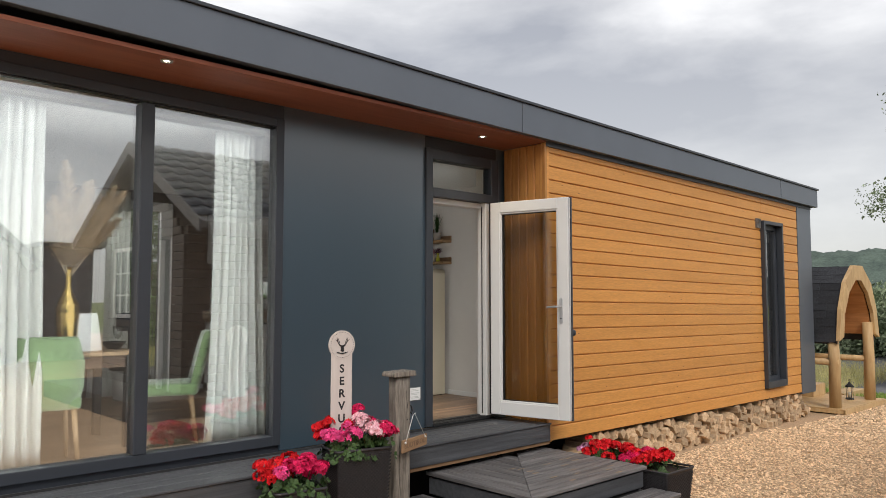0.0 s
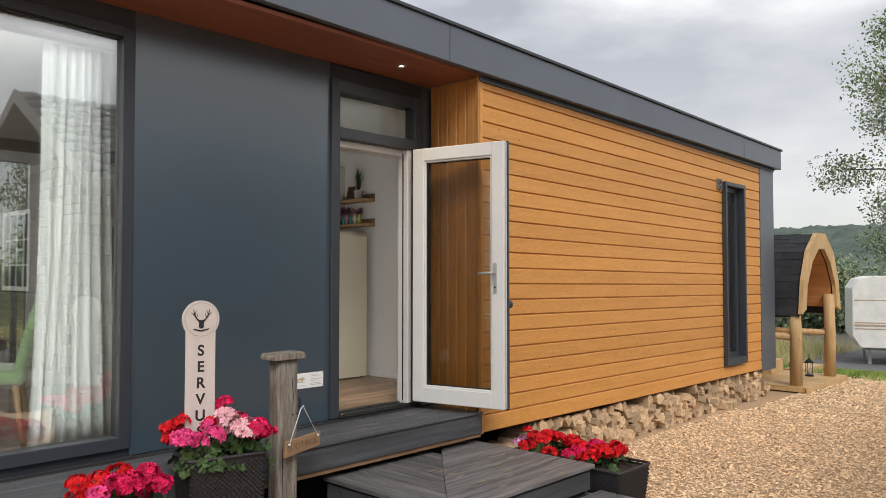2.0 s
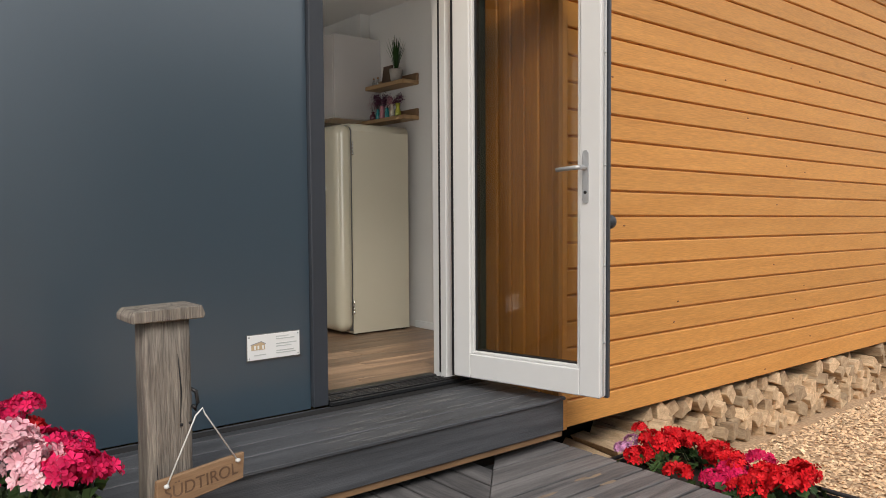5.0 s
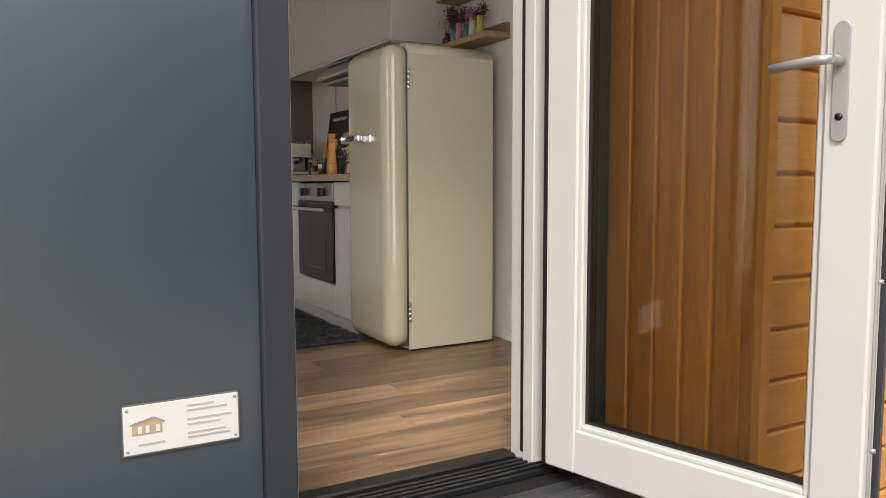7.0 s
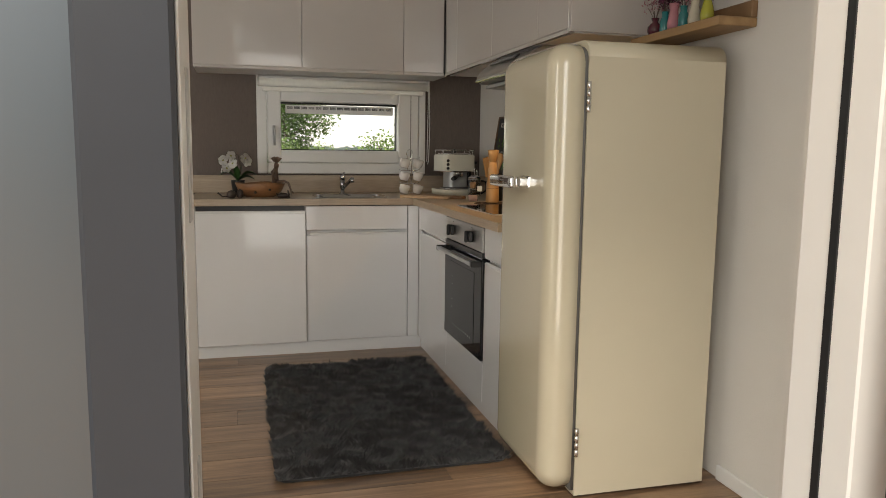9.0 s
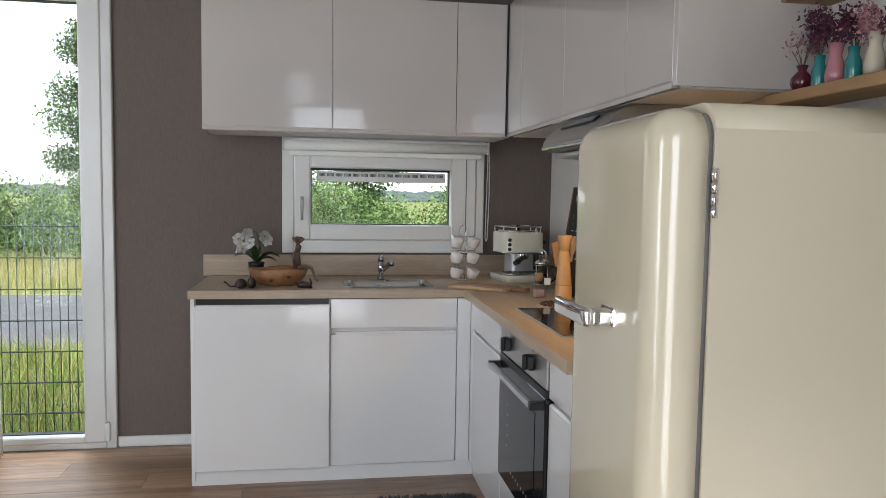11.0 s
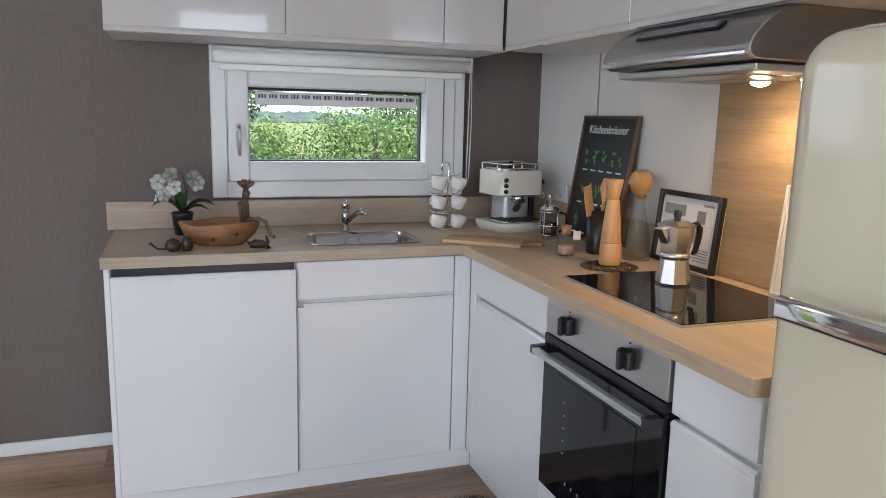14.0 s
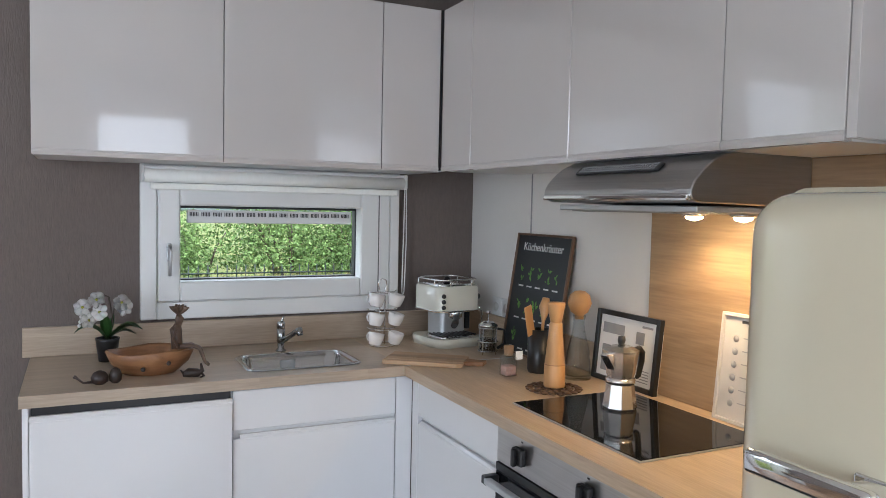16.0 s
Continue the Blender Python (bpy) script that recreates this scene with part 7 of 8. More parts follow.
# ---- living room ----
tb = thing("dining_table", (2.05, 6.62, FLOOR), "oak dining table with straight legs", "table")
part("tabletop", box(-0.95, 0.75, -0.42, 0.42, 0.715, 0.745, 0.004), "oaktop", tb)
for lx, ly in ((-0.87, -0.35), (0.67, -0.35), (-0.87, 0.35), (0.67, 0.35)):
    part("leg", box(lx - 0.03, lx + 0.03, ly - 0.03, ly + 0.03, 0.0, 0.714, 0.004), "black", tb)
part("apron", box(-0.85, 0.65, -0.36, 0.36, 0.62, 0.714), "framewood", tb)


def dining_chair(at, rz):
    t = thing("dining_chair", at, "sage green velvet dining chair with light oak legs", "chair", "green chairs at the table", rz)
    s_ = bm_new()
    add_box(s_, -0.235, 0.235, -0.23, 0.23, 0.39, 0.485, 0.03, 3)
    part("seat", smooth(s_), "green", t)
    b_ = bm_new()
    rows_ = []
    for z_, yo, hw in ((0.40, 0.20, 0.215), (0.55, 0.235, 0.24), (0.72, 0.275, 0.235), (0.85, 0.31, 0.20), (0.885, 0.325, 0.185)):
        rows_.append([(x, yo + (0.05 if k else 0.0) - 0.05 * abs(x / hw) ** 2, z_) for k, xs in enumerate(((-hw, -hw * 0.5, 0, hw * 0.5, hw), (hw, hw * 0.5, 0, -hw * 0.5, -hw))) for x in xs])
    loft(b_, rows_, True, True)
    part("backrest", b_, "green", t)
    part("piping", tube([(-0.185, 0.30, 0.888), (0, 0.355, 0.892), (0.185, 0.30, 0.888)], 0.006, 6), "green", t)
    for lx, ly, ox, oy in ((-0.19, -0.18, -0.02, -0.02), (0.19, -0.18, 0.02, -0.02), (-0.19, 0.18, -0.03, 0.05), (0.19, 0.18, 0.03, 0.05)):
        part("leg", tube([(lx, ly, 0.395), (lx + ox, ly + oy, 0.0)], [0.021, 0.014], 8), "oak", t)
    return t


c0 = dining_chair((3.02, 6.25, FLOOR), -112)
copy_thing(c0, pose(2.02, 6.02, FLOOR, 0, 0, 172))
copy_thing(c0, pose(2.1, 7.35, FLOOR, 0, 0, 5))
copy_thing(c0, pose(1.2, 6.0, FLOOR, 0, 0, 182))

bv = thing("brass_vase", (2.30, 6.42, FLOOR + 0.7455), "brass bottle vase with ringed neck holding pampas grass", "vase")
bv.scale = (1.38, 1.38, 1.38)
part("vessel", lathe([(0, 0), (0.045, 0), (0.050, 0.01), (0.062, 0.21), (0.060, 0.225), (0.063, 0.23), (0.060, 0.24), (0.063, 0.245), (0.055, 0.27), (0.030, 0.32), (0.018, 0.36), (0.014, 0.44), (0.016, 0.47), (0.012, 0.47), (0, 0.40)], seg=24), "brass", bv)
PG = random.Random(3)
for k in range(9):
    lean = radians(-30 + 9.5 * k + PG.uniform(-4, 4))
    reach = PG.uniform(0.42, 0.60) if k > 2 else PG.uniform(0.30, 0.42)
    e = Vector((math.sin(lean) * reach, PG.uniform(-0.10, 0.10), 0.46 + math.cos(lean) * reach))
    part("stalk", tube([(0, 0, 0.40), Vector((0, 0, 0.46)).lerp(e, 0.5), e], 0.0025, 5), "pampas", bv)
    g_ = np.random.default_rng(50 + k)
    m_ = 2400
    u_ = g_.uniform(0.06, 1.0, (m_, 1))
    foot = np.array((0, 0, 0.46))
    cc = foot + (np.array(e) - foot)[None] * u_
    rad_ = 0.095 * np.sin(np.pi * np.clip(u_ * 0.85 + 0.10, 0, 1)) * g_.uniform(0.5, 1.1, (m_, 1)) + 0.01
    ang = g_.uniform(0, 6.283, (m_, 1))
    off = np.concatenate([np.cos(ang), np.sin(ang), g_.uniform(-0.1, 0.9, (m_, 1))], 1) * rad_
    side = np.concatenate([-np.sin(ang), np.cos(ang), np.zeros((m_, 1))], 1) * 0.0035
    v_ = np.stack([cc - side, cc + side, cc + off], 1).reshape(-1, 3)
    tagged(from_arrays("plume", v_, np.arange(m_ * 3).reshape(-1, 3), "pampas", bv), kind="stuff")
ms = thing("menu_sheet", (2.47, 6.40, FLOOR + 0.7455), "white sheet in a stand on the dining table", "sheet")
ms.matrix_basis = pose(2.47, 6.40, FLOOR + 0.7455, 0, 0, 20) @ pose(0, 0, 0, -12, 0, 0)
part("sheet", box(-0.105, 0.105, -0.002, 0.002, 0.0, 0.297), "paper", ms)
wg = thing("wine_glass", (2.68, 6.42, FLOOR + 0.7455), "clear stemmed wine glass on the table", "glass")
part("bowl", lathe([(0, 0.0), (0.034, 0.001), (0.032, 0.004), (0.004, 0.008), (0.004, 0.085), (0.022, 0.10), (0.036, 0.135), (0.033, 0.19), (0.031, 0.19), (0.034, 0.135), (0.02, 0.104), (0, 0.09)], seg=20), "clear", wg)
db_ = single("dark_bowl", lathe([(0, 0), (0.05, 0), (0.09, 0.05), (0.095, 0.06), (0.088, 0.06), (0.05, 0.012), (0, 0.01)], (2.70, 6.55, FLOOR + 0.7455), 20), "black", "dark round bowl on the dining table", "bowl")

# side table with lamp by the back curtain
sd = thing("side_table", (3.77, 9.10, FLOOR), "small round side table with a white drum base", "side table")
part("top", lathe([(0, 0.44), (0.20, 0.44), (0.21, 0.45), (0.20, 0.46), (0, 0.46)], seg=28), "oaktop", sd)
part("drum", lathe([(0.19, 0.34), (0.205, 0.345), (0.205, 0.435), (0.19, 0.44)], seg=28), "black", sd)
part("base", lathe([(0, 0.001), (0.15, 0.0), (0.16, 0.10), (0.175, 0.34), (0, 0.34)], seg=28), "white", sd)
tl = thing("table_lamp", (3.77, 9.10, FLOOR + 0.4605), "table lamp with a dark blue drum shade and a black cord", "lamp")
part("shade", lathe([(0.14, 0.33), (0.14, 0.53), (0.137, 0.53), (0.137, 0.33)], seg=28), "lampshade", tl)
part("stem", lathe([(0, 0), (0.06, 0), (0.06, 0.012), (0.012, 0.02), (0.010, 0.40), (0, 0.40)], seg=16), "black", tl)
part("cord", tube([(0.05, -0.02, 0.01), (0.16, -0.04, 0.03), (0.225, -0.05, -0.05), (0.235, -0.05, -0.20), (0.20, -0.05, -0.40), (0.10, -0.06, -0.452)], 0.004, 6), "black", tl)
part("cord_switch", box(0.220, 0.248, -0.062, -0.038, -0.27, -0.19, 0.005), "black", tl)

# ---- planters with geraniums ----
def wicker_pot(t, w_, d_, h_, taper, stacks=0):
    """A tapered rattan box: ribs woven in rows round a dark core."""
    core = bm_new()
    a0, b0 = w_ / 2 - taper, d_ / 2 - taper
    loft(core, [[(x, y, 0.0) for x, y in rounded_rect(-a0, a0, -b0, b0, 0.02, 3)], [(x, y, h_ - 0.02) for x, y in rounded_rect(-w_ / 2 + 0.004, w_ / 2 - 0.004, -d_ / 2 + 0.004, d_ / 2 - 0.004, 0.02, 3)]], True, False)
    part("pot", core, "wicker", t)
    rim = bm_new()
    add_tube(rim, [(x, y, h_ - 0.008) for x, y in rounded_rect(-w_ / 2, w_ / 2, -d_ / 2, d_ / 2, 0.025, 4)], 0.010, 8, True)
    part("rim", rim, "wicker", t)
    weave = bm_new()
    rows_n = int((h_ - 0.03) / 0.0125)
    for r in range(rows_n):
        z = 0.010 + r * 0.0125
        k = z / h_
        a, b = w_ / 2 - taper * (1 - k), d_ / 2 - taper * (1 - k)
        for sx, sy, length in ((0, -1, 2 * a), (0, 1, 2 * a), (-1, 0, 2 * b), (1, 0, 2 * b)):
            n = int(length / 0.025)
            for i in range(n):
                u = -length / 2 + (i + 0.5 + 0.5 * (r % 2)) * length / n
                if u > length / 2 - 0.01:
                    continue
                if sy:
                    c = (u, sy * b, z)
                    e = (0.011, 0.0035, 0.005)
                else:
                    c = (sx * a, u, z)
                    e = (0.0035, 0.011, 0.005)
                o = Vector((sx, sy, 0)) * 0.0045
                q = [Vector(c) + o + Vector((s1 * e[0] if sy else 0, s1 * e[1] if sx else 0, s2 * e[2])) - (o * 1.2 if abs(s1) > 0.9 else Vector()) for s1, s2 in ((-1, -0.7), (0, -1), (1, -0.7), (1, 0.7), (0, 1), (-1, 0.7))]
                vs = [weave.verts.new(p) for p in q]
                weave.faces.new((vs[0], vs[1], vs[4], vs[5]))
                weave.faces.new((vs[1], vs[2], vs[3], vs[4]))
    tagged(part("weave", weave, "wicker", t), kind="stuff")
    part("soil", box(-w_ / 2 + 0.012, w_ / 2 - 0.012, -d_ / 2 + 0.012, d_ / 2 - 0.012, h_ - 0.06, h_ - 0.035), "soil", t)


def head_mesh(radius, material, seed, florets=34):
    g_ = np.random.default_rng(seed)
    vs, fs = [], []
    for k in range(florets):
        d = g_.normal(size=3)
        d[2] = abs(d[2]) * 0.9 - 0.1
        d /= np.linalg.norm(d)
        c = d * radius * g_.uniform(0.82, 1.05) * np.array((1, 1, 0.72))
        a = np.cross(d, (0.3, 0.5, 0.8))
        a /= np.linalg.norm(a)
        b = np.cross(d, a)
        s = radius * 0.36 * g_.uniform(0.8, 1.2)
        ph0 = g_.uniform(0, 6.28)
        i0 = len(vs)
        vs.append(c - d * s * 0.25)
        for p in range(5):
            an = ph0 + p * 1.2566
            for q, rr, up in ((-0.5, 0.75, 0.05), (0.0, 1.05, 0.12), (0.5, 0.75, 0.05)):
                vs.append(c + (a * math.cos(an + q) + b * math.sin(an + q)) * s * rr + d * s * up)
            j = i0 + 1 + p * 3
            fs.append((i0, j, j + 1))
            fs.append((i0, j + 1, j + 2))
    me = bpy.data.meshes.new("flower_head")
    me.from_pydata([tuple(v) for v in vs], [], fs)
    me.materials.append(M[material])
    return me


HEADS = {m_: [head_mesh(0.046, m_, 10 + k + len(m_)) for k in range(3)] for m_ in ("redf", "pinkf", "deepf", "palef", "mauvef")}


def geranium_leaves(parent, at_list, size, seed):
    g_ = np.random.default_rng(seed)
    vs, fs = [], []
    for (x, y, z, nx, ny, nz) in at_list:
        n_ = np.array((nx, ny, nz))
        n_ = n_ / np.linalg.norm(n_)
        a = np.cross(n_, (0.2, 0.9, 0.1))
        a /= np.linalg.norm(a)
        b = np.cross(n_, a)
        s = size * g_.uniform(0.65, 1.25)
        i0 = len(vs)
        c = np.array((x, y, z))
        vs.append(c - n_ * s * 0.12)
        m_ = 14
        ph0 = g_.uniform(0, 6.28)
        for k in range(m_):
            an = ph0 + 5.6 * k / (m_ - 1)
            rr = s * (0.86 + 0.14 * math.cos(k * 2.2))
            vs.append(c + (a * math.cos(an) + b * math.sin(an)) * rr + n_ * s * (0.12 + 0.10 * math.cos(k * 2.2 + 1)))
        for k in range(m_ - 1):
            fs.append((i0, i0 + 1 + k, i0 + 2 + k))
    tagged(from_arrays("leaves", vs, fs, "leaf", parent), kind="stuff")


def geraniums(t, heads, w_, d_, z, n_leaf, seed):
    rng = random.Random(seed)
    stems = bm_new()
    for x, y, h, m_, s in heads:
        add_tube(stems, [(x * 0.6, y * 0.6, z - 0.03), (x * 0.85, y * 0.85, z + h * 0.5), (x, y, z + h)], 0.0028, 5)
        piece("flower_head", rng.choice(HEADS[m_]), t, pose(x, y, z + h, rng.uniform(-22, 22), rng.uniform(-22, 22), rng.uniform(0, 360)) @ Matrix.Diagonal((s, s, s, 1)))
    tagged(part("stems", stems, "leaf", t), kind="stuff")
    ls = []
    for _ in range(n_leaf):
        u, v = rng.uniform(-1.12, 1.12), rng.uniform(-1.15, 1.15)
        zz = z + rng.uniform(-0.03, 0.07) * (1.15 - 0.5 * max(abs(u), abs(v))) - (0.05 if max(abs(u), abs(v)) > 1.0 else 0)
        ls.append((u * w_ / 2, v * d_ / 2, zz, u * 0.8 + rng.uniform(-0.5, 0.5), v * 0.8 + rng.uniform(-0.7, 0.2), rng.uniform(0.3, 1.0)))
    geranium_leaves(t, ls, 0.036, seed)


def spread(rng, n, w_, d_, lo, hi, mats_):
    out = []
    for k in range(n):
        u, v = rng.uniform(-1, 1), rng.uniform(-1, 1)
        out.append((u * w_ / 2 * 1.12, v * d_ / 2 * 1.15, rng.uniform(lo, hi) * (1.05 - 0.35 * abs(u)), mats_(u, v), rng.uniform(1.0, 1.45)))
    return out


R1 = random.Random(41)
p1 = thing("tall_planter", (3.70, 4.60, 0.0), "tall black rattan planter full of pink, red and pale geraniums", "planter", rz=-13)
wicker_pot(p1, 0.42, 0.30, 0.735, 0.035)
geraniums(p1, spread(R1, 34, 0.44, 0.30, 0.09, 0.18, lambda u, v: "deepf" if u > 0.45 else "palef" if (u > -0.05 and v < 0.5) else "pinkf" if v < 0.35 else "redf") + [(-0.19, 0.05, 0.16, "redf", 1.1), (-0.14, 0.12, 0.17, "redf", 1.0), (0.02, 0.12, 0.22, "deepf", 1.0), (0.06, 0.1, 0.24, "deepf", 1.0)], 0.42, 0.30, 0.735, 130, 5)
p2 = thing("planter", (3.13, 4.50, 0.0), "black rattan planter with red and deep pink geraniums", "planter", rz=-10)
wicker_pot(p2, 0.34, 0.28, 0.565, 0.03)
geraniums(p2, spread(R1, 26, 0.36, 0.28, 0.06, 0.17, lambda u, v: "redf" if u < 0.1 and v > -0.2 else "deepf" if u > 0 else "pinkf" if v < -0.5 else "deepf"), 0.36, 0.28, 0.565, 110, 6)
p3 = thing("planter_trough", (6.41, 4.11, 0.0), "long black rattan trough with bright red geraniums beside the steps", "planter")
wicker_pot(p3, 0.44, 1.00, 0.315, 0.03)
geraniums(p3, [(x, y, h, m_, s) for x, y, h, m_, s in spread(R1, 40, 0.34, 0.66, 0.03, 0.11, lambda u, v: "deepf" if abs(v + 0.1) < 0.12 else "redf")] + [(-0.15, 0.44, 0.06, "mauvef", 0.9), (-0.05, 0.46, 0.07, "mauvef", 0.9), (-0.1, 0.38, 0.16, "redf", 0.8)], 0.40, 0.80, 0.315, 120, 7)

# ---- welcome plaque ----
pq = thing("welcome_plaque", (3.617, 4.672, 0.70), "pale wooden plaque with a round emblem and dark letters", "sign", rz=-8)
part("board", box(-0.082, 0.082, -0.006, 0.006, 0.0, 0.68, 0.002), "plaque", pq)
part("disc", lathe([(0, -0.011), (0.098, -0.011), (0.102, -0.008), (0.102, 0.008), (0, 0.008)], seg=40, flat=True), "plaque", pq).matrix_basis = pose(0, 0, 0.742, 90)
for k in range(44):
    a = k * 6.2832 / 44
    part("dot", lathe([(0, 0), (0.0024, 0), (0.0024, 0.0006), (0, 0.0006)], seg=6), "ink", pq).matrix_basis = pose(math.cos(a) * 0.090, -0.0110, 0.742 + math.sin(a) * 0.090, 90)
an = bm_new()
for s_ in (-1, 1):
    add_tube(an, [(s_ * 0.010, -0.0118, 0.735), (s_ * 0.030, -0.0118, 0.752), (s_ * 0.040, -0.0118, 0.775), (s_ * 0.044, -0.0118, 0.798)], [0.0035, 0.003, 0.0025, 0.0015], 5)
    for o0, o1 in (((0.028, 0.750), (0.020, 0.775)), ((0.037, 0.768), (0.028, 0.792)), ((0.036, 0.764), (0.056, 0.780))):
        add_tube(an, [(s_ * o0[0], -0.0118, o0[1]), (s_ * o1[0], -0.0118, o1[1])], [0.0025, 0.0012], 5)
part("antler_emblem", an, "ink", pq)
part("shield_emblem", prism([(-0.026, 0.740), (0.026, 0.740), (0.012, 0.728), (0.014, 0.700), (0.0, 0.692), (-0.014, 0.700), (-0.012, 0.728)], "y", -0.0122, -0.0108), "ink", pq)
part("garland_emblem", prism([(-0.045, 0.694), (0.0, 0.684), (0.045, 0.694), (0.040, 0.687), (0.0, 0.676), (-0.040, 0.687)], "y", -0.0122, -0.0108), "ink", pq)
for k, ltr in enumerate("SERVUS"):
    letters(ltr, 0.080, "ink", pq, pose(0, -0.0068, 0.572 - k * 0.0875, 90), "letter", 0.0006, bold=0.0022)

# ---- weathered post with a hanging board ----
po = thing("wooden_post", (4.15, 4.665, 0.0), "weathered grey wooden post with a flat cap board", "post")
pb_ = bm_new()
rings_ = []
for k in range(9):
    z = 1.185 * k / 8
    o = [(x + 0.006 * noise.noise((x * 9, y * 9, z * 3)), y + 0.006 * noise.noise((y * 9, x * 9, z * 3 + 4))) for x, y in rounded_rect(-0.070, 0.070, -0.05, 0.05, 0.012, 3)]
    rings_.append([(x, y, z) for x, y in o])
loft(pb_, rings_, True, True)
part("shaft", pb_, "post", po)
part("cap", prism([(-0.112, 1.186), (0.102, 1.186), (0.108, 1.196), (0.098, 1.226), (-0.100, 1.222), (-0.114, 1.205)], "y", -0.075, 0.075, 0.003), "post", po)
part("hook", tube([(0.068, -0.03, 0.965), (0.085, -0.04, 0.955), (0.088, -0.045, 0.92), (0.078, -0.05, 0.90), (0.070, -0.05, 0.915)], 0.006, 8), "black", po)
for k, (cx_, cz0, cz1) in enumerate(((0.03, 0.85, 1.08), (-0.04, 0.3, 0.75), (0.05, 0.1, 0.45))):
    part("crack", tube([(cx_, -0.0485, cz0), (cx_ + 0.006, -0.049, (cz0 + cz1) / 2), (cx_ - 0.002, -0.0485, cz1)], [0.001, 0.003, 0.001], 5), "dark", po)
for bx_, bz_ in ((0.035, 0.86), (0.06, 0.862), (0.05, 0.16), (0.02, 0.2)):
    part("nail", lathe([(0, 0), (0.005, 0), (0.004, 0.003), (0, 0.003)], seg=8), "dark", po).matrix_basis = pose(bx_, -0.049, bz_, 90)
hs_ = thing("hanging_sign", (4.245, 4.585, 0.64), "small carved brown board hanging from the post on a cord", "sign")
hs_.matrix_basis = pose(4.232, 4.585, 0.640) @ pose(0, 0, 0, 0, -3, 12)
part("board", prism([(-0.158, -0.002), (0.148, 0.004), (0.158, 0.088), (-0.148, 0.092)], "y", -0.008, 0.008, 0.003), "signwood", hs_)
letters("SÜDTIROL", 0.055, "framewood", hs_, pose(0.0, -0.0086, 0.044, 90), "carved_word", 0.0006)
part("cord", tube([(-0.120, -0.010, 0.070), (0.0, 0.004, 0.250), (0.022, 0.0, 0.268), (0.03, 0.004, 0.250), (0.125, -0.010, 0.075)], 0.0026, 6), "chalk", hs_)
for kx in (-0.122, 0.128):
    part("knot", lathe([(0, -0.008), (0.008, -0.003), (0.008, 0.004), (0, 0.008)], (kx, -0.012, 0.070), 8), "chalk", hs_)

# ---- barrel pod with a porch beside the house ----
pod = thing("garden_pod", (13.75, 6.0, 0.0), "wooden garden pod with a rounded black shingle roof and porch", "pod")
PX, PFY = 13.75, 4.55


BARGE_O = ((0.92, 1.13), (0.82, 1.62), (0.59, 2.05), (0.20, 2.325))
BARGE_I = ((0.73, 1.19), (0.66, 1.54), (0.43, 1.88), (0.13, 2.085))


def arch(half, grow=0.0):
    """Outline of the angular barrel roof, one eave to the other."""
    return [(-x - grow, z + grow * 0.7) for x, z in half] + [(x + grow, z + grow * 0.7) for x, z in half[::-1]]


inner_a = arch(BARGE_I)
part("porch_floor", box(PX - 0.92, PX + 0.98, 4.50, 6.2, 0.02, 0.075, 0.004), "pine", pod, w=True)
for k in range(11):
    part("floor_board", box(PX - 0.92 + k * 0.173, PX - 0.92 + k * 0.173 + 0.166, 4.49, 6.2, 0.076, 0.095, 0.003), "pine", pod, w=True)
wv = [(PX - 0.93, 0.085)] + [(PX - 0.93 + 1.92 * i / 40, 0.012 + 0.014 * math.sin(i * 1.05)) for i in range(41)] + [(PX + 0.99, 0.085)]
part("scalloped_board", prism(wv, "y", 4.465, 4.488), "pine", pod, w=True)
for cx_, cy_ in ((PX - 0.80, 4.66), (PX + 0.68, 4.63)):
    part("porch_post", tube([(cx_, cy_, 0.09), (cx_ + 0.01, cy_ - 0.005, 0.8), (cx_ - 0.01, cy_, 1.12 if cx_ < PX else 1.39)], [0.088, 0.084, 0.080], 12), "pine", pod, w=True)
    part("porch_post", tube([(cx_ * 0.8 + PX * 0.2, 6.1, 0.09), (cx_ * 0.8 + PX * 0.2, 6.1, 1.3)], [0.07, 0.065], 10), "pine", pod, w=True)
part("rail", tube([(PX - 0.80, 4.58, 0.80), (PX - 0.78, 6.15, 0.80)], 0.055, 10), "pine", pod, w=True)
part("rail", tube([(PX + 0.68, 4.56, 0.78), (PX + 0.62, 6.15, 0.78)], 0.05, 10), "pine", pod, w=True)
part("back_wall", prism([(PX + x * 0.96, z) for x, z in [(-0.9, 0.18)] + inner_a + [(0.9, 0.18)]][:], "y", 6.18, 6.26), "pineroof", pod, w=True)
for k in range(6):
    part("side_board", box(PX - 0.90, PX - 0.86, 6.26, 8.4, 0.18 + k * 0.165, 0.335 + k * 0.165, 0.004), "pineroof", pod, w=True)
# boards of the vault, seen from below
for (x0, z0), (x1, z1) in zip(inner_a, inner_a[1:]):
    nrm = Vector((-(z1 - z0), 0, x1 - x0)).normalized() * 0.03
    part("vault_board", prism([(PX + x0, z0), (PX + x1, z1), (PX + x1 + nrm.x, z1 + nrm.z), (PX + x0 + nrm.x, z0 + nrm.z)], "y", PFY + 0.05, 6.18), "pineroof", pod, w=True)
bargeL = [(PX + x, z) for x, z in arch(BARGE_O)]
bargeI = [(PX + x, z) for x, z in inner_a]
for k in range(7):
    part("barge_board", prism([bargeL[k], bargeL[k + 1], bargeI[k + 1], bargeI[k]], "y", PFY - 0.03, PFY + 0.03, 0.003), "pine", pod, w=True)
roofp = arch(BARGE_O, -0.03)
part("roof_deck", prism([(PX + x, z) for x, z in roofp] + [(PX + x * 0.95, z - 0.03) for x, z in roofp[::-1]], "y", PFY + 0.035, 8.4), "shingle", pod, w=True)
SR = random.Random(12)
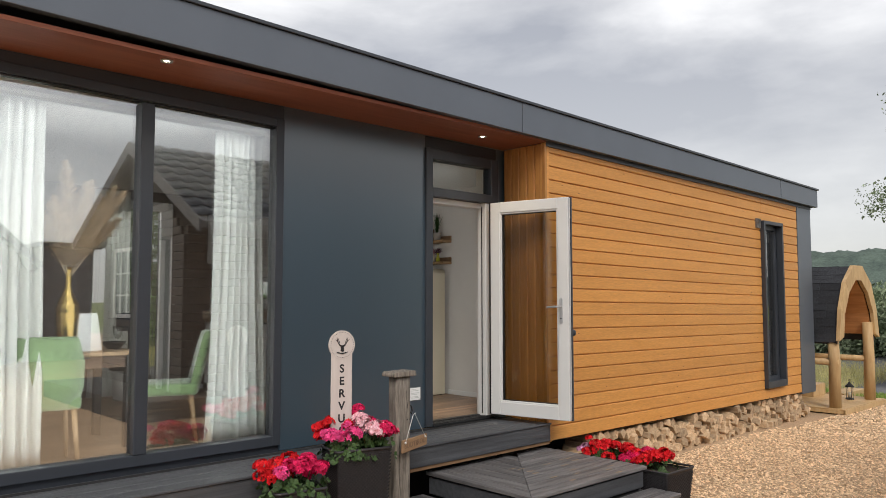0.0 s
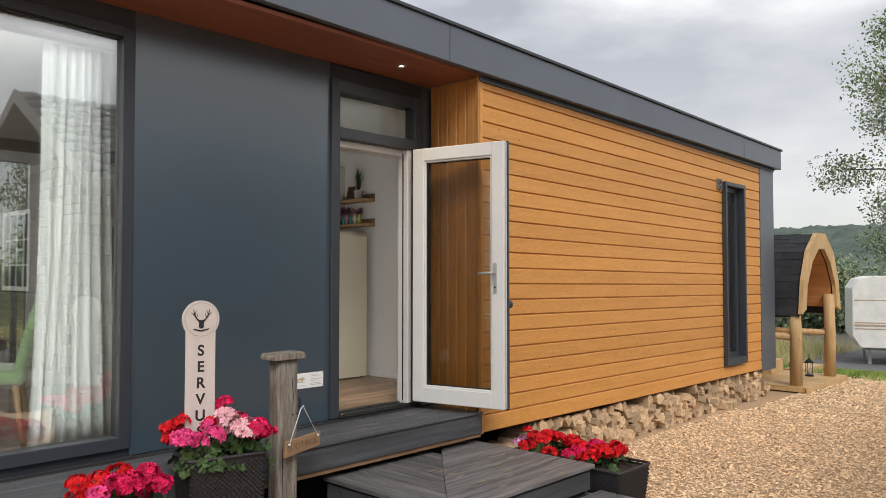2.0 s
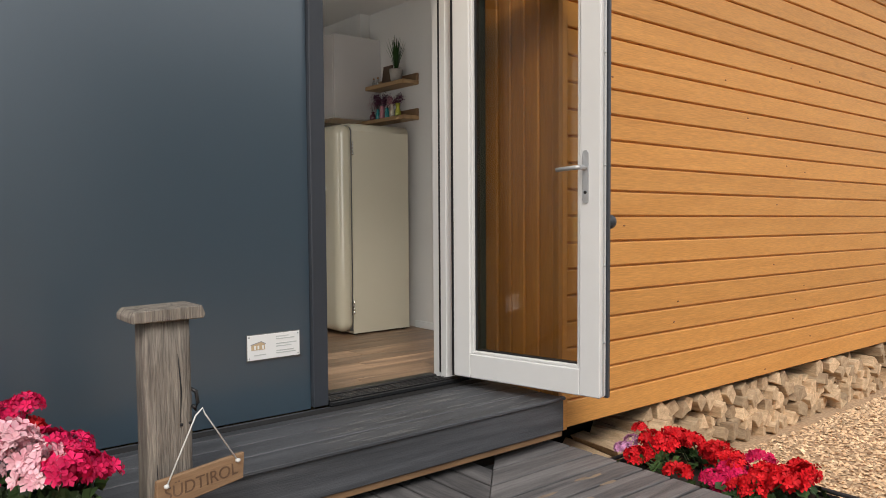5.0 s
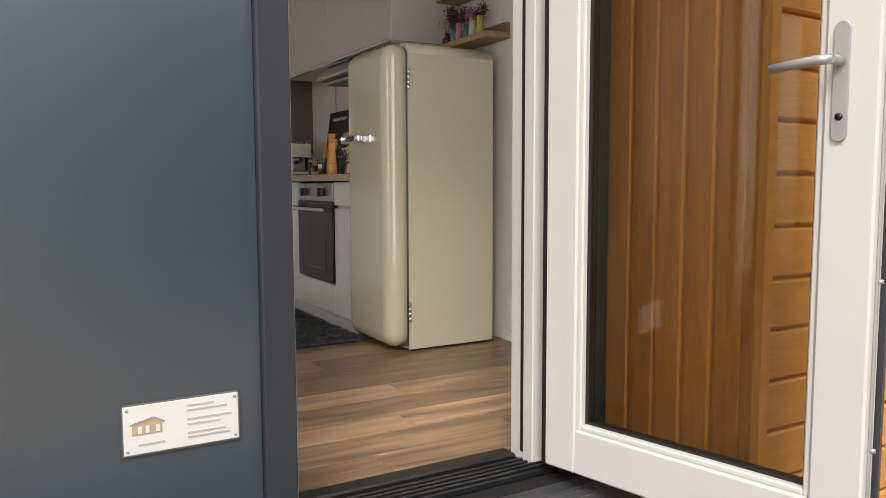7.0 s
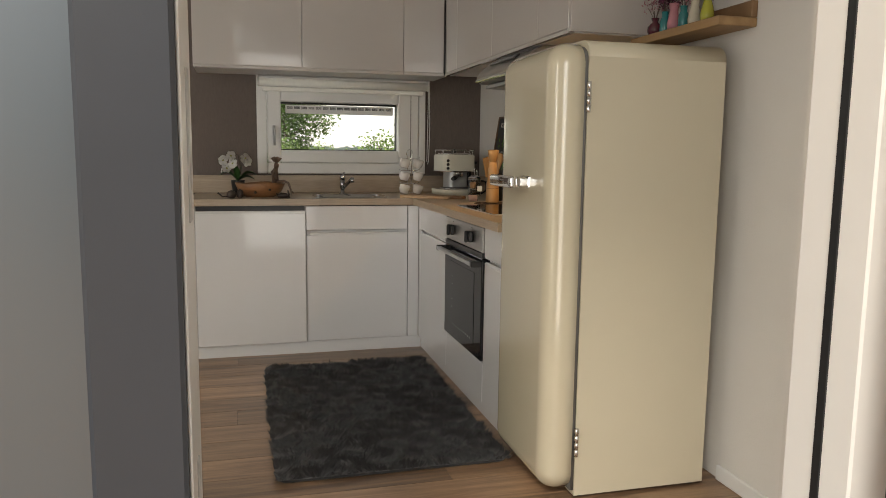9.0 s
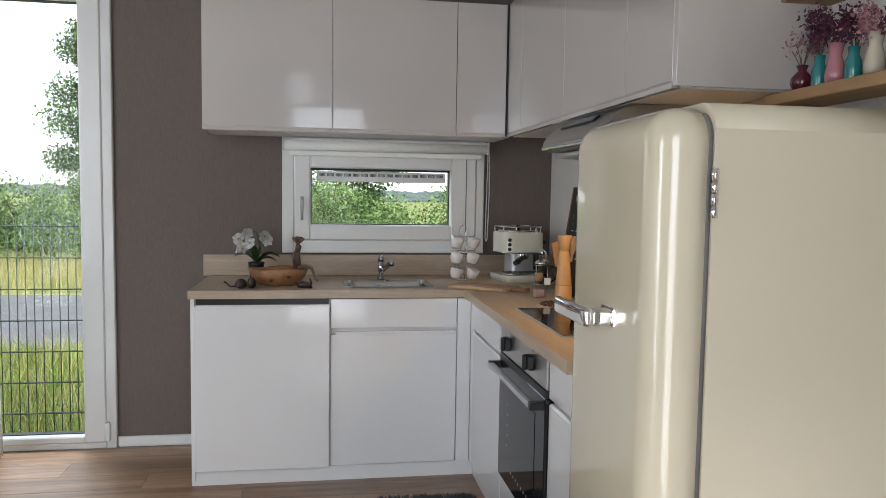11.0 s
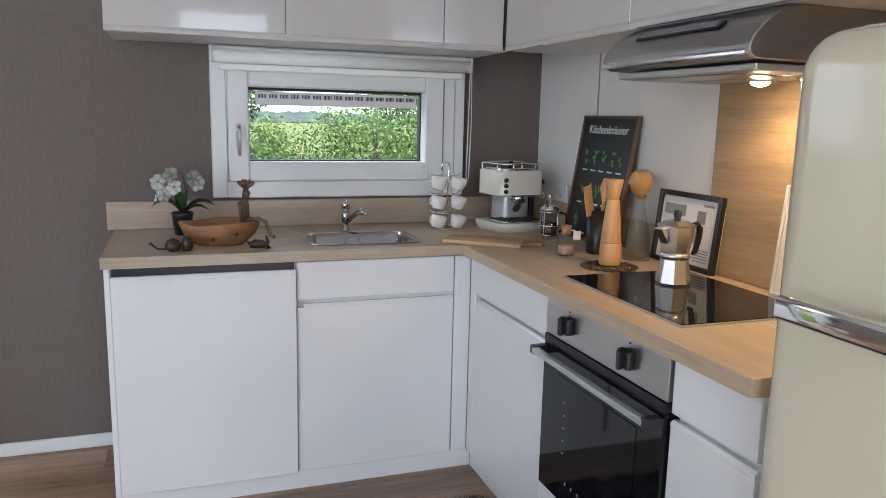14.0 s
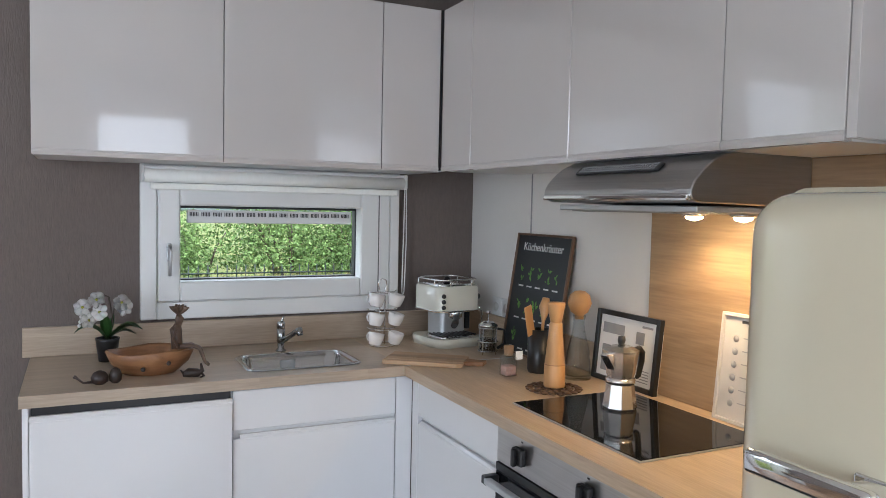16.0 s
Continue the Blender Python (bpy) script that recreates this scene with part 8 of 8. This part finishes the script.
for k in range(4):
    (x0, z0), (x1, z1) = roofp[k], roofp[k + 1]
    seg = Vector((x1 - x0, 0, z1 - z0))
    ln = seg.length
    rows_n = max(1, round(ln / 0.13))
    ang = math.degrees(math.atan2(-(z1 - z0), x1 - x0))
    for r in range(rows_n):
        c_ = Vector((PX + x0, 0, z0)) + seg * ((r + 0.5) / rows_n)
        for i in range(8):
            yy = PFY + 0.05 + i * 0.30 + (0.15 if (r + k) % 2 else 0)
            if yy > 7.0:
                continue
            bm = bm_new()
            add_box(bm, -ln / rows_n * 0.55, ln / rows_n * 0.55, 0.004, 0.292, 0.0, 0.006)
            bmesh.ops.transform(bm, matrix=pose(c_.x, yy, c_.z + 0.002, 0, ang + 1.5, 0), verts=bm.verts[:])
            part("shingle", bm, "shingle", pod, w=True)
part("ground_beam", box(PX - 0.85, PX + 0.85, 4.6, 8.3, -0.05, 0.019), "dark", pod, w=True)
lan = thing("lantern", (14.17, 4.86, 0.096), "small black metal lantern on the pod's porch", "lantern")
part("base", lathe([(0, 0), (0.07, 0), (0.07, 0.02), (0.05, 0.03), (0, 0.03)], seg=8, flat=True), "black", lan)
part("roof", lathe([(0, 0.30), (0.01, 0.29), (0.03, 0.26), (0.075, 0.22), (0.075, 0.21), (0, 0.21)], seg=8, flat=True), "black", lan)
for k in range(4):
    a = k * 1.5708 + 0.785
    part("post", tube([(math.cos(a) * 0.055, math.sin(a) * 0.055, 0.03), (math.cos(a) * 0.055, math.sin(a) * 0.055, 0.212)], 0.005, 6), "black", lan)
part("candle", lathe([(0, 0.03), (0.025, 0.03), (0.025, 0.12), (0, 0.12)], seg=12), "ivory", lan)
part("ring", tube([(math.cos(i * 0.785) * 0.025, 0, 0.32 + math.sin(i * 0.785) * 0.025) for i in range(8)], 0.003, 5, True), "black", lan)
single("timber_stack", box(14.9, 16.0, 5.2, 5.5, -0.06, 0.10, 0.006), "pine", "squared timber lying on the ground by the pod", "timber")
single("timber_stack", box(14.05, 14.6, 5.4, 5.9, 0.0955, 0.30, 0.006), "pine", "pine boards stacked on the porch", "timber")

# ---- caravan ----
cv = thing("caravan", (26.6, 5.17, fall(26.6) + 0.03), "white touring caravan with brown stripes parked on the lane", "caravan", rz=48)
CO = [(-2.35, 0.72), (-2.15, 0.48), (2.15, 0.48), (2.35, 0.80), (2.35, 2.15), (2.18, 2.42), (1.9, 2.5), (-1.9, 2.5), (-2.18, 2.42), (-2.35, 2.15)]
cvm = pose(0, 0, 0, 0, 0, 62)
bm = prism(CO, "y", -1.05, 1.05, 0.02)
bmesh.ops.transform(bm, matrix=cvm, verts=bm.verts[:])
body_ = part("body", bm, "caravan", cv)


def cvbox(x0, x1, y0, y1, z0, z1, bev=0.0):
    b_ = box(x0, x1, y0, y1, z0, z1, bev)
    bmesh.ops.transform(b_, matrix=cvm, verts=b_.verts[:])
    return b_


for z0, z1 in ((1.80, 1.83), (1.08, 1.14), (1.17, 1.20), (1.0, 1.03)):
    part("stripe", cvbox(-2.30, 2.30, -1.056, -1.048, z0, z1), "stripe", cv)
    part("stripe", cvbox(-2.36, -2.345, -1.0, 1.0, z0, z1), "stripe", cv)
    part("stripe", cvbox(-2.30, 2.30, 1.048, 1.056, z0, z1), "stripe", cv)
part("door", cvbox(0.60, 1.25, 1.046, 1.066, 0.55, 2.2, 0.01), "caravan", cv)
part("window", cvbox(-1.6, -0.4, -1.062, -1.046, 1.35, 1.95, 0.02), "blackglass", cv)
part("roof_vent", cvbox(-1.3, -0.7, -0.3, 0.3, 2.50, 2.56, 0.01), "caravan", cv)
for wy_ in (-1.02, 0.90):
    wbm = lathe([(0, 0), (0.30, 0.0), (0.32, 0.03), (0.32, 0.12), (0, 0.14)], seg=24)
    bmesh.ops.transform(wbm, matrix=cvm @ pose(0.2, wy_ + 0.13 if wy_ < 0 else wy_ + 0.12, 0.32, 90), verts=wbm.verts[:])
    wh = part("wheel", wbm, "rubber", cv)
part("skirt", cvbox(-2.0, 2.0, -1.0, 1.0, 0.42, 0.479), "trimgrey", cv)
for jx in (-1.9, 1.9):
    part("jack", cvbox(jx - 0.04, jx + 0.04, -0.7, -0.62, 0.0, 0.42), "satin", cv)
    part("jack", cvbox(jx - 0.04, jx + 0.04, 0.62, 0.7, 0.0, 0.42), "satin", cv)
part("rear_light", cvbox(-2.362, -2.345, -0.9, -0.6, 0.78, 0.9), "redf", cv)

# ---- mesh fence behind the house ----
fe = thing("mesh_fence", (4.5, 10.6, 0.0), "dark green welded wire mesh fence", "fence", kind="structure")
wv_me = mesh_of("upright_wire", tube([(0, 0, 0.08), (0, 0, 1.76)], 0.0032, 5), "wire")
wh_me = mesh_of("cross_wire", tube([(-8, 0, 0), (8, 0, 0)], 0.0038, 5), "wire")
for k in range(200):
    piece("upright_wire", wv_me, fe, pose(-5.0 + k * 0.05, 0, 0))
for k in range(9):
    for o_ in (-0.006, 0.006):
        piece("cross_wire", wh_me, fe, pose(0, o_, 0.115 + k * 0.2))
for k in range(7):
    part("fence_post", box(-7.5 + k * 2.5 - 0.03, -7.5 + k * 2.5 + 0.03, 0.012, 0.05, -0.05, 1.80, 0.003), "wire", fe)

# ---- dark timber cabin behind the walker (seen in the glazing) ----
cbn = thing("timber_cabin", (7.5, -2.55, 0.0), "dark stained timber cabin with a tiled gable roof", "cabin")
GX = 5.55
for k in range(22):
    z0 = 0.30 + k * 0.14
    # gable wall boards, cut by the roof slope
    half = min(1.75, (4.35 - z0 - 0.14) / 0.86)
    if half < 0.1:
        break
    spans = [(-half, half)]
    if 1.42 < z0 + 0.07 < 2.72:
        spans = [(-half, -1.28), (0.0, half)]
    if z0 < 2.75:
        out_ = []
        for a_, b_ in spans:
            if a_ < 0.9 < b_:
                out_ += [(a_, 0.86), (1.30, b_)]
            else:
                out_.append((a_, b_))
        spans = out_
    for a_, b_ in spans:
        if b_ - a_ > 0.02:
            part("wall_board", box(GX, GX + 0.06, -2.55 + a_, -2.55 + b_, z0, z0 + 0.132, 0.008), "cabin", cbn, w=True)
for k in range(19):
    part("wall_board", box(GX + 0.06, 11.0, -0.86, -0.80, 0.30 + k * 0.14, 0.432 + k * 0.14, 0.008), "cabin", cbn, w=True)
part("rear_wall", box(10.94, 11.0, -4.3, -0.87, 0.3, 3.0), "cabin", cbn, w=True)
part("side_wall", box(GX + 0.06, 11.0, -4.36, -4.30, 0.3, 3.0), "cabin", cbn, w=True)
part("porch_floor", box(4.6, 11.0, -4.5, -0.2, 0.0, 0.29), "cabin", cbn, w=True)
for sgn, nm in ((1, "near"), (-1, "far")):
    roof_b = prism([(-2.55, 4.50), (-2.55 + sgn * 2.80, 2.93), (-2.55 + sgn * 2.80, 2.83), (-2.55, 4.38)], "x", 5.33, 11.2)
    part("roof", roof_b, "trimgrey", cbn, w=True)
    part("barge_board", prism([(-2.55, 4.54), (-2.55 + sgn * 2.84, 2.95), (-2.55 + sgn * 2.84, 2.76), (-2.55, 4.33)], "x", 5.29, 5.329), "trimgrey", cbn, w=True)
tile_me = mesh_of("roof_tile", loft(bm_new(), [[(-0.15 + 0.3 * i / 8, -0.19, 0.022 + 0.018 * math.sin(i / 8 * 6.283) - (0.02 if lo_ else 0)) for i, lo_ in [(q, False) for q in range(9)] + [(q, True) for q in range(8, -1, -1)]], [(-0.15 + 0.3 * i / 8, 0.19, 0.004 + 0.018 * math.sin(i / 8 * 6.283) - (0.02 if lo_ else 0)) for i, lo_ in [(q, False) for q in range(9)] + [(q, True) for q in range(8, -1, -1)]]], True, True), "tile")
slope_a = math.degrees(math.atan2(1.57, 2.80))
for r in range(9):
    for c in range(19):
        d_ = 0.18 + r * 0.335
        piece("roof_tile", tile_me, cbn, Matrix.Translation((5.48 + c * 0.30 - 7.5, d_ * math.cos(radians(slope_a)), 4.52 - d_ * math.sin(radians(slope_a)))) @ pose(0, 0, 0, 180 - slope_a, 0, 0) @ pose(0, 0, 0, 180, 0, 0) @ Matrix.Rotation(math.pi, 4, "Z"))
cw = part("window", frame_rect(bm_new(), -1.28, 0.0, -0.03, 0.03, 1.44, 2.72, 0.07, 0.07, 0.07, 0.07, 0.004), "pvc", cbn)
cw.matrix_basis = pose(GX + 0.03 - 7.5, 0, 0, 0, 0, 90)
for o_ in (-0.96, -0.64, -0.32):
    part("muntin", box(o_ - 0.015, o_ + 0.015, -0.02, 0.02, 1.5, 2.66), "pvc", cw)
for o_ in (1.85, 2.25):
    part("muntin", box(-1.22, -0.06, -0.018, 0.018, o_ - 0.013, o_ + 0.013), "pvc", cw)
part("pane", box(-1.22, -0.06, -0.004, 0.004, 1.5, 2.66), "blackglass", cw)
part("window_frame", box(GX - 0.01, GX + 0.07, -2.55 + 0.84, -2.55 + 0.88, 0.30, 2.76), "pvc", cbn, w=True)
part("window_frame", box(GX - 0.01, GX + 0.07, -2.55 + 1.28, -2.55 + 1.32, 0.30, 2.76), "pvc", cbn, w=True)

# grey neighbour house far behind
nb = thing("neighbour_house", (3.0, -15.5, 0.0), "grey rendered house with a dark gable roof and a low annex", "house")
part("wall", box(-3.1, 3.1, -3, 3, -0.05, 2.95), "render", nb)
part("gable", prism([(-3.1, 2.951), (0, 5.9), (3.1, 2.951)], "y", -2.9, 2.95), "render", nb)
part("roof", prism([(-3.6, 2.75), (0, 6.25), (3.6, 2.75), (3.45, 2.62), (0, 5.95), (-3.45, 2.62)], "y", -3.3, 3.4), "tile", nb)
part("annex", box(3.11, 5.2, -2.6, 2.4, -0.05, 3.3), "render", nb)
part("annex_roof", box(3.65, 5.4, -2.8, 2.6, 3.301, 3.45), "tile", nb)
for wx_ in (-1.6, 0.8):
    wdw = part("window", box(wx_, wx_ + 1.0, 2.995, 3.03, 1.0, 2.2), "pvc", nb)
    part("pane", box(wx_ + 0.08, wx_ + 0.92, 3.031, 3.036, 1.08, 2.12), "blackglass", wdw)
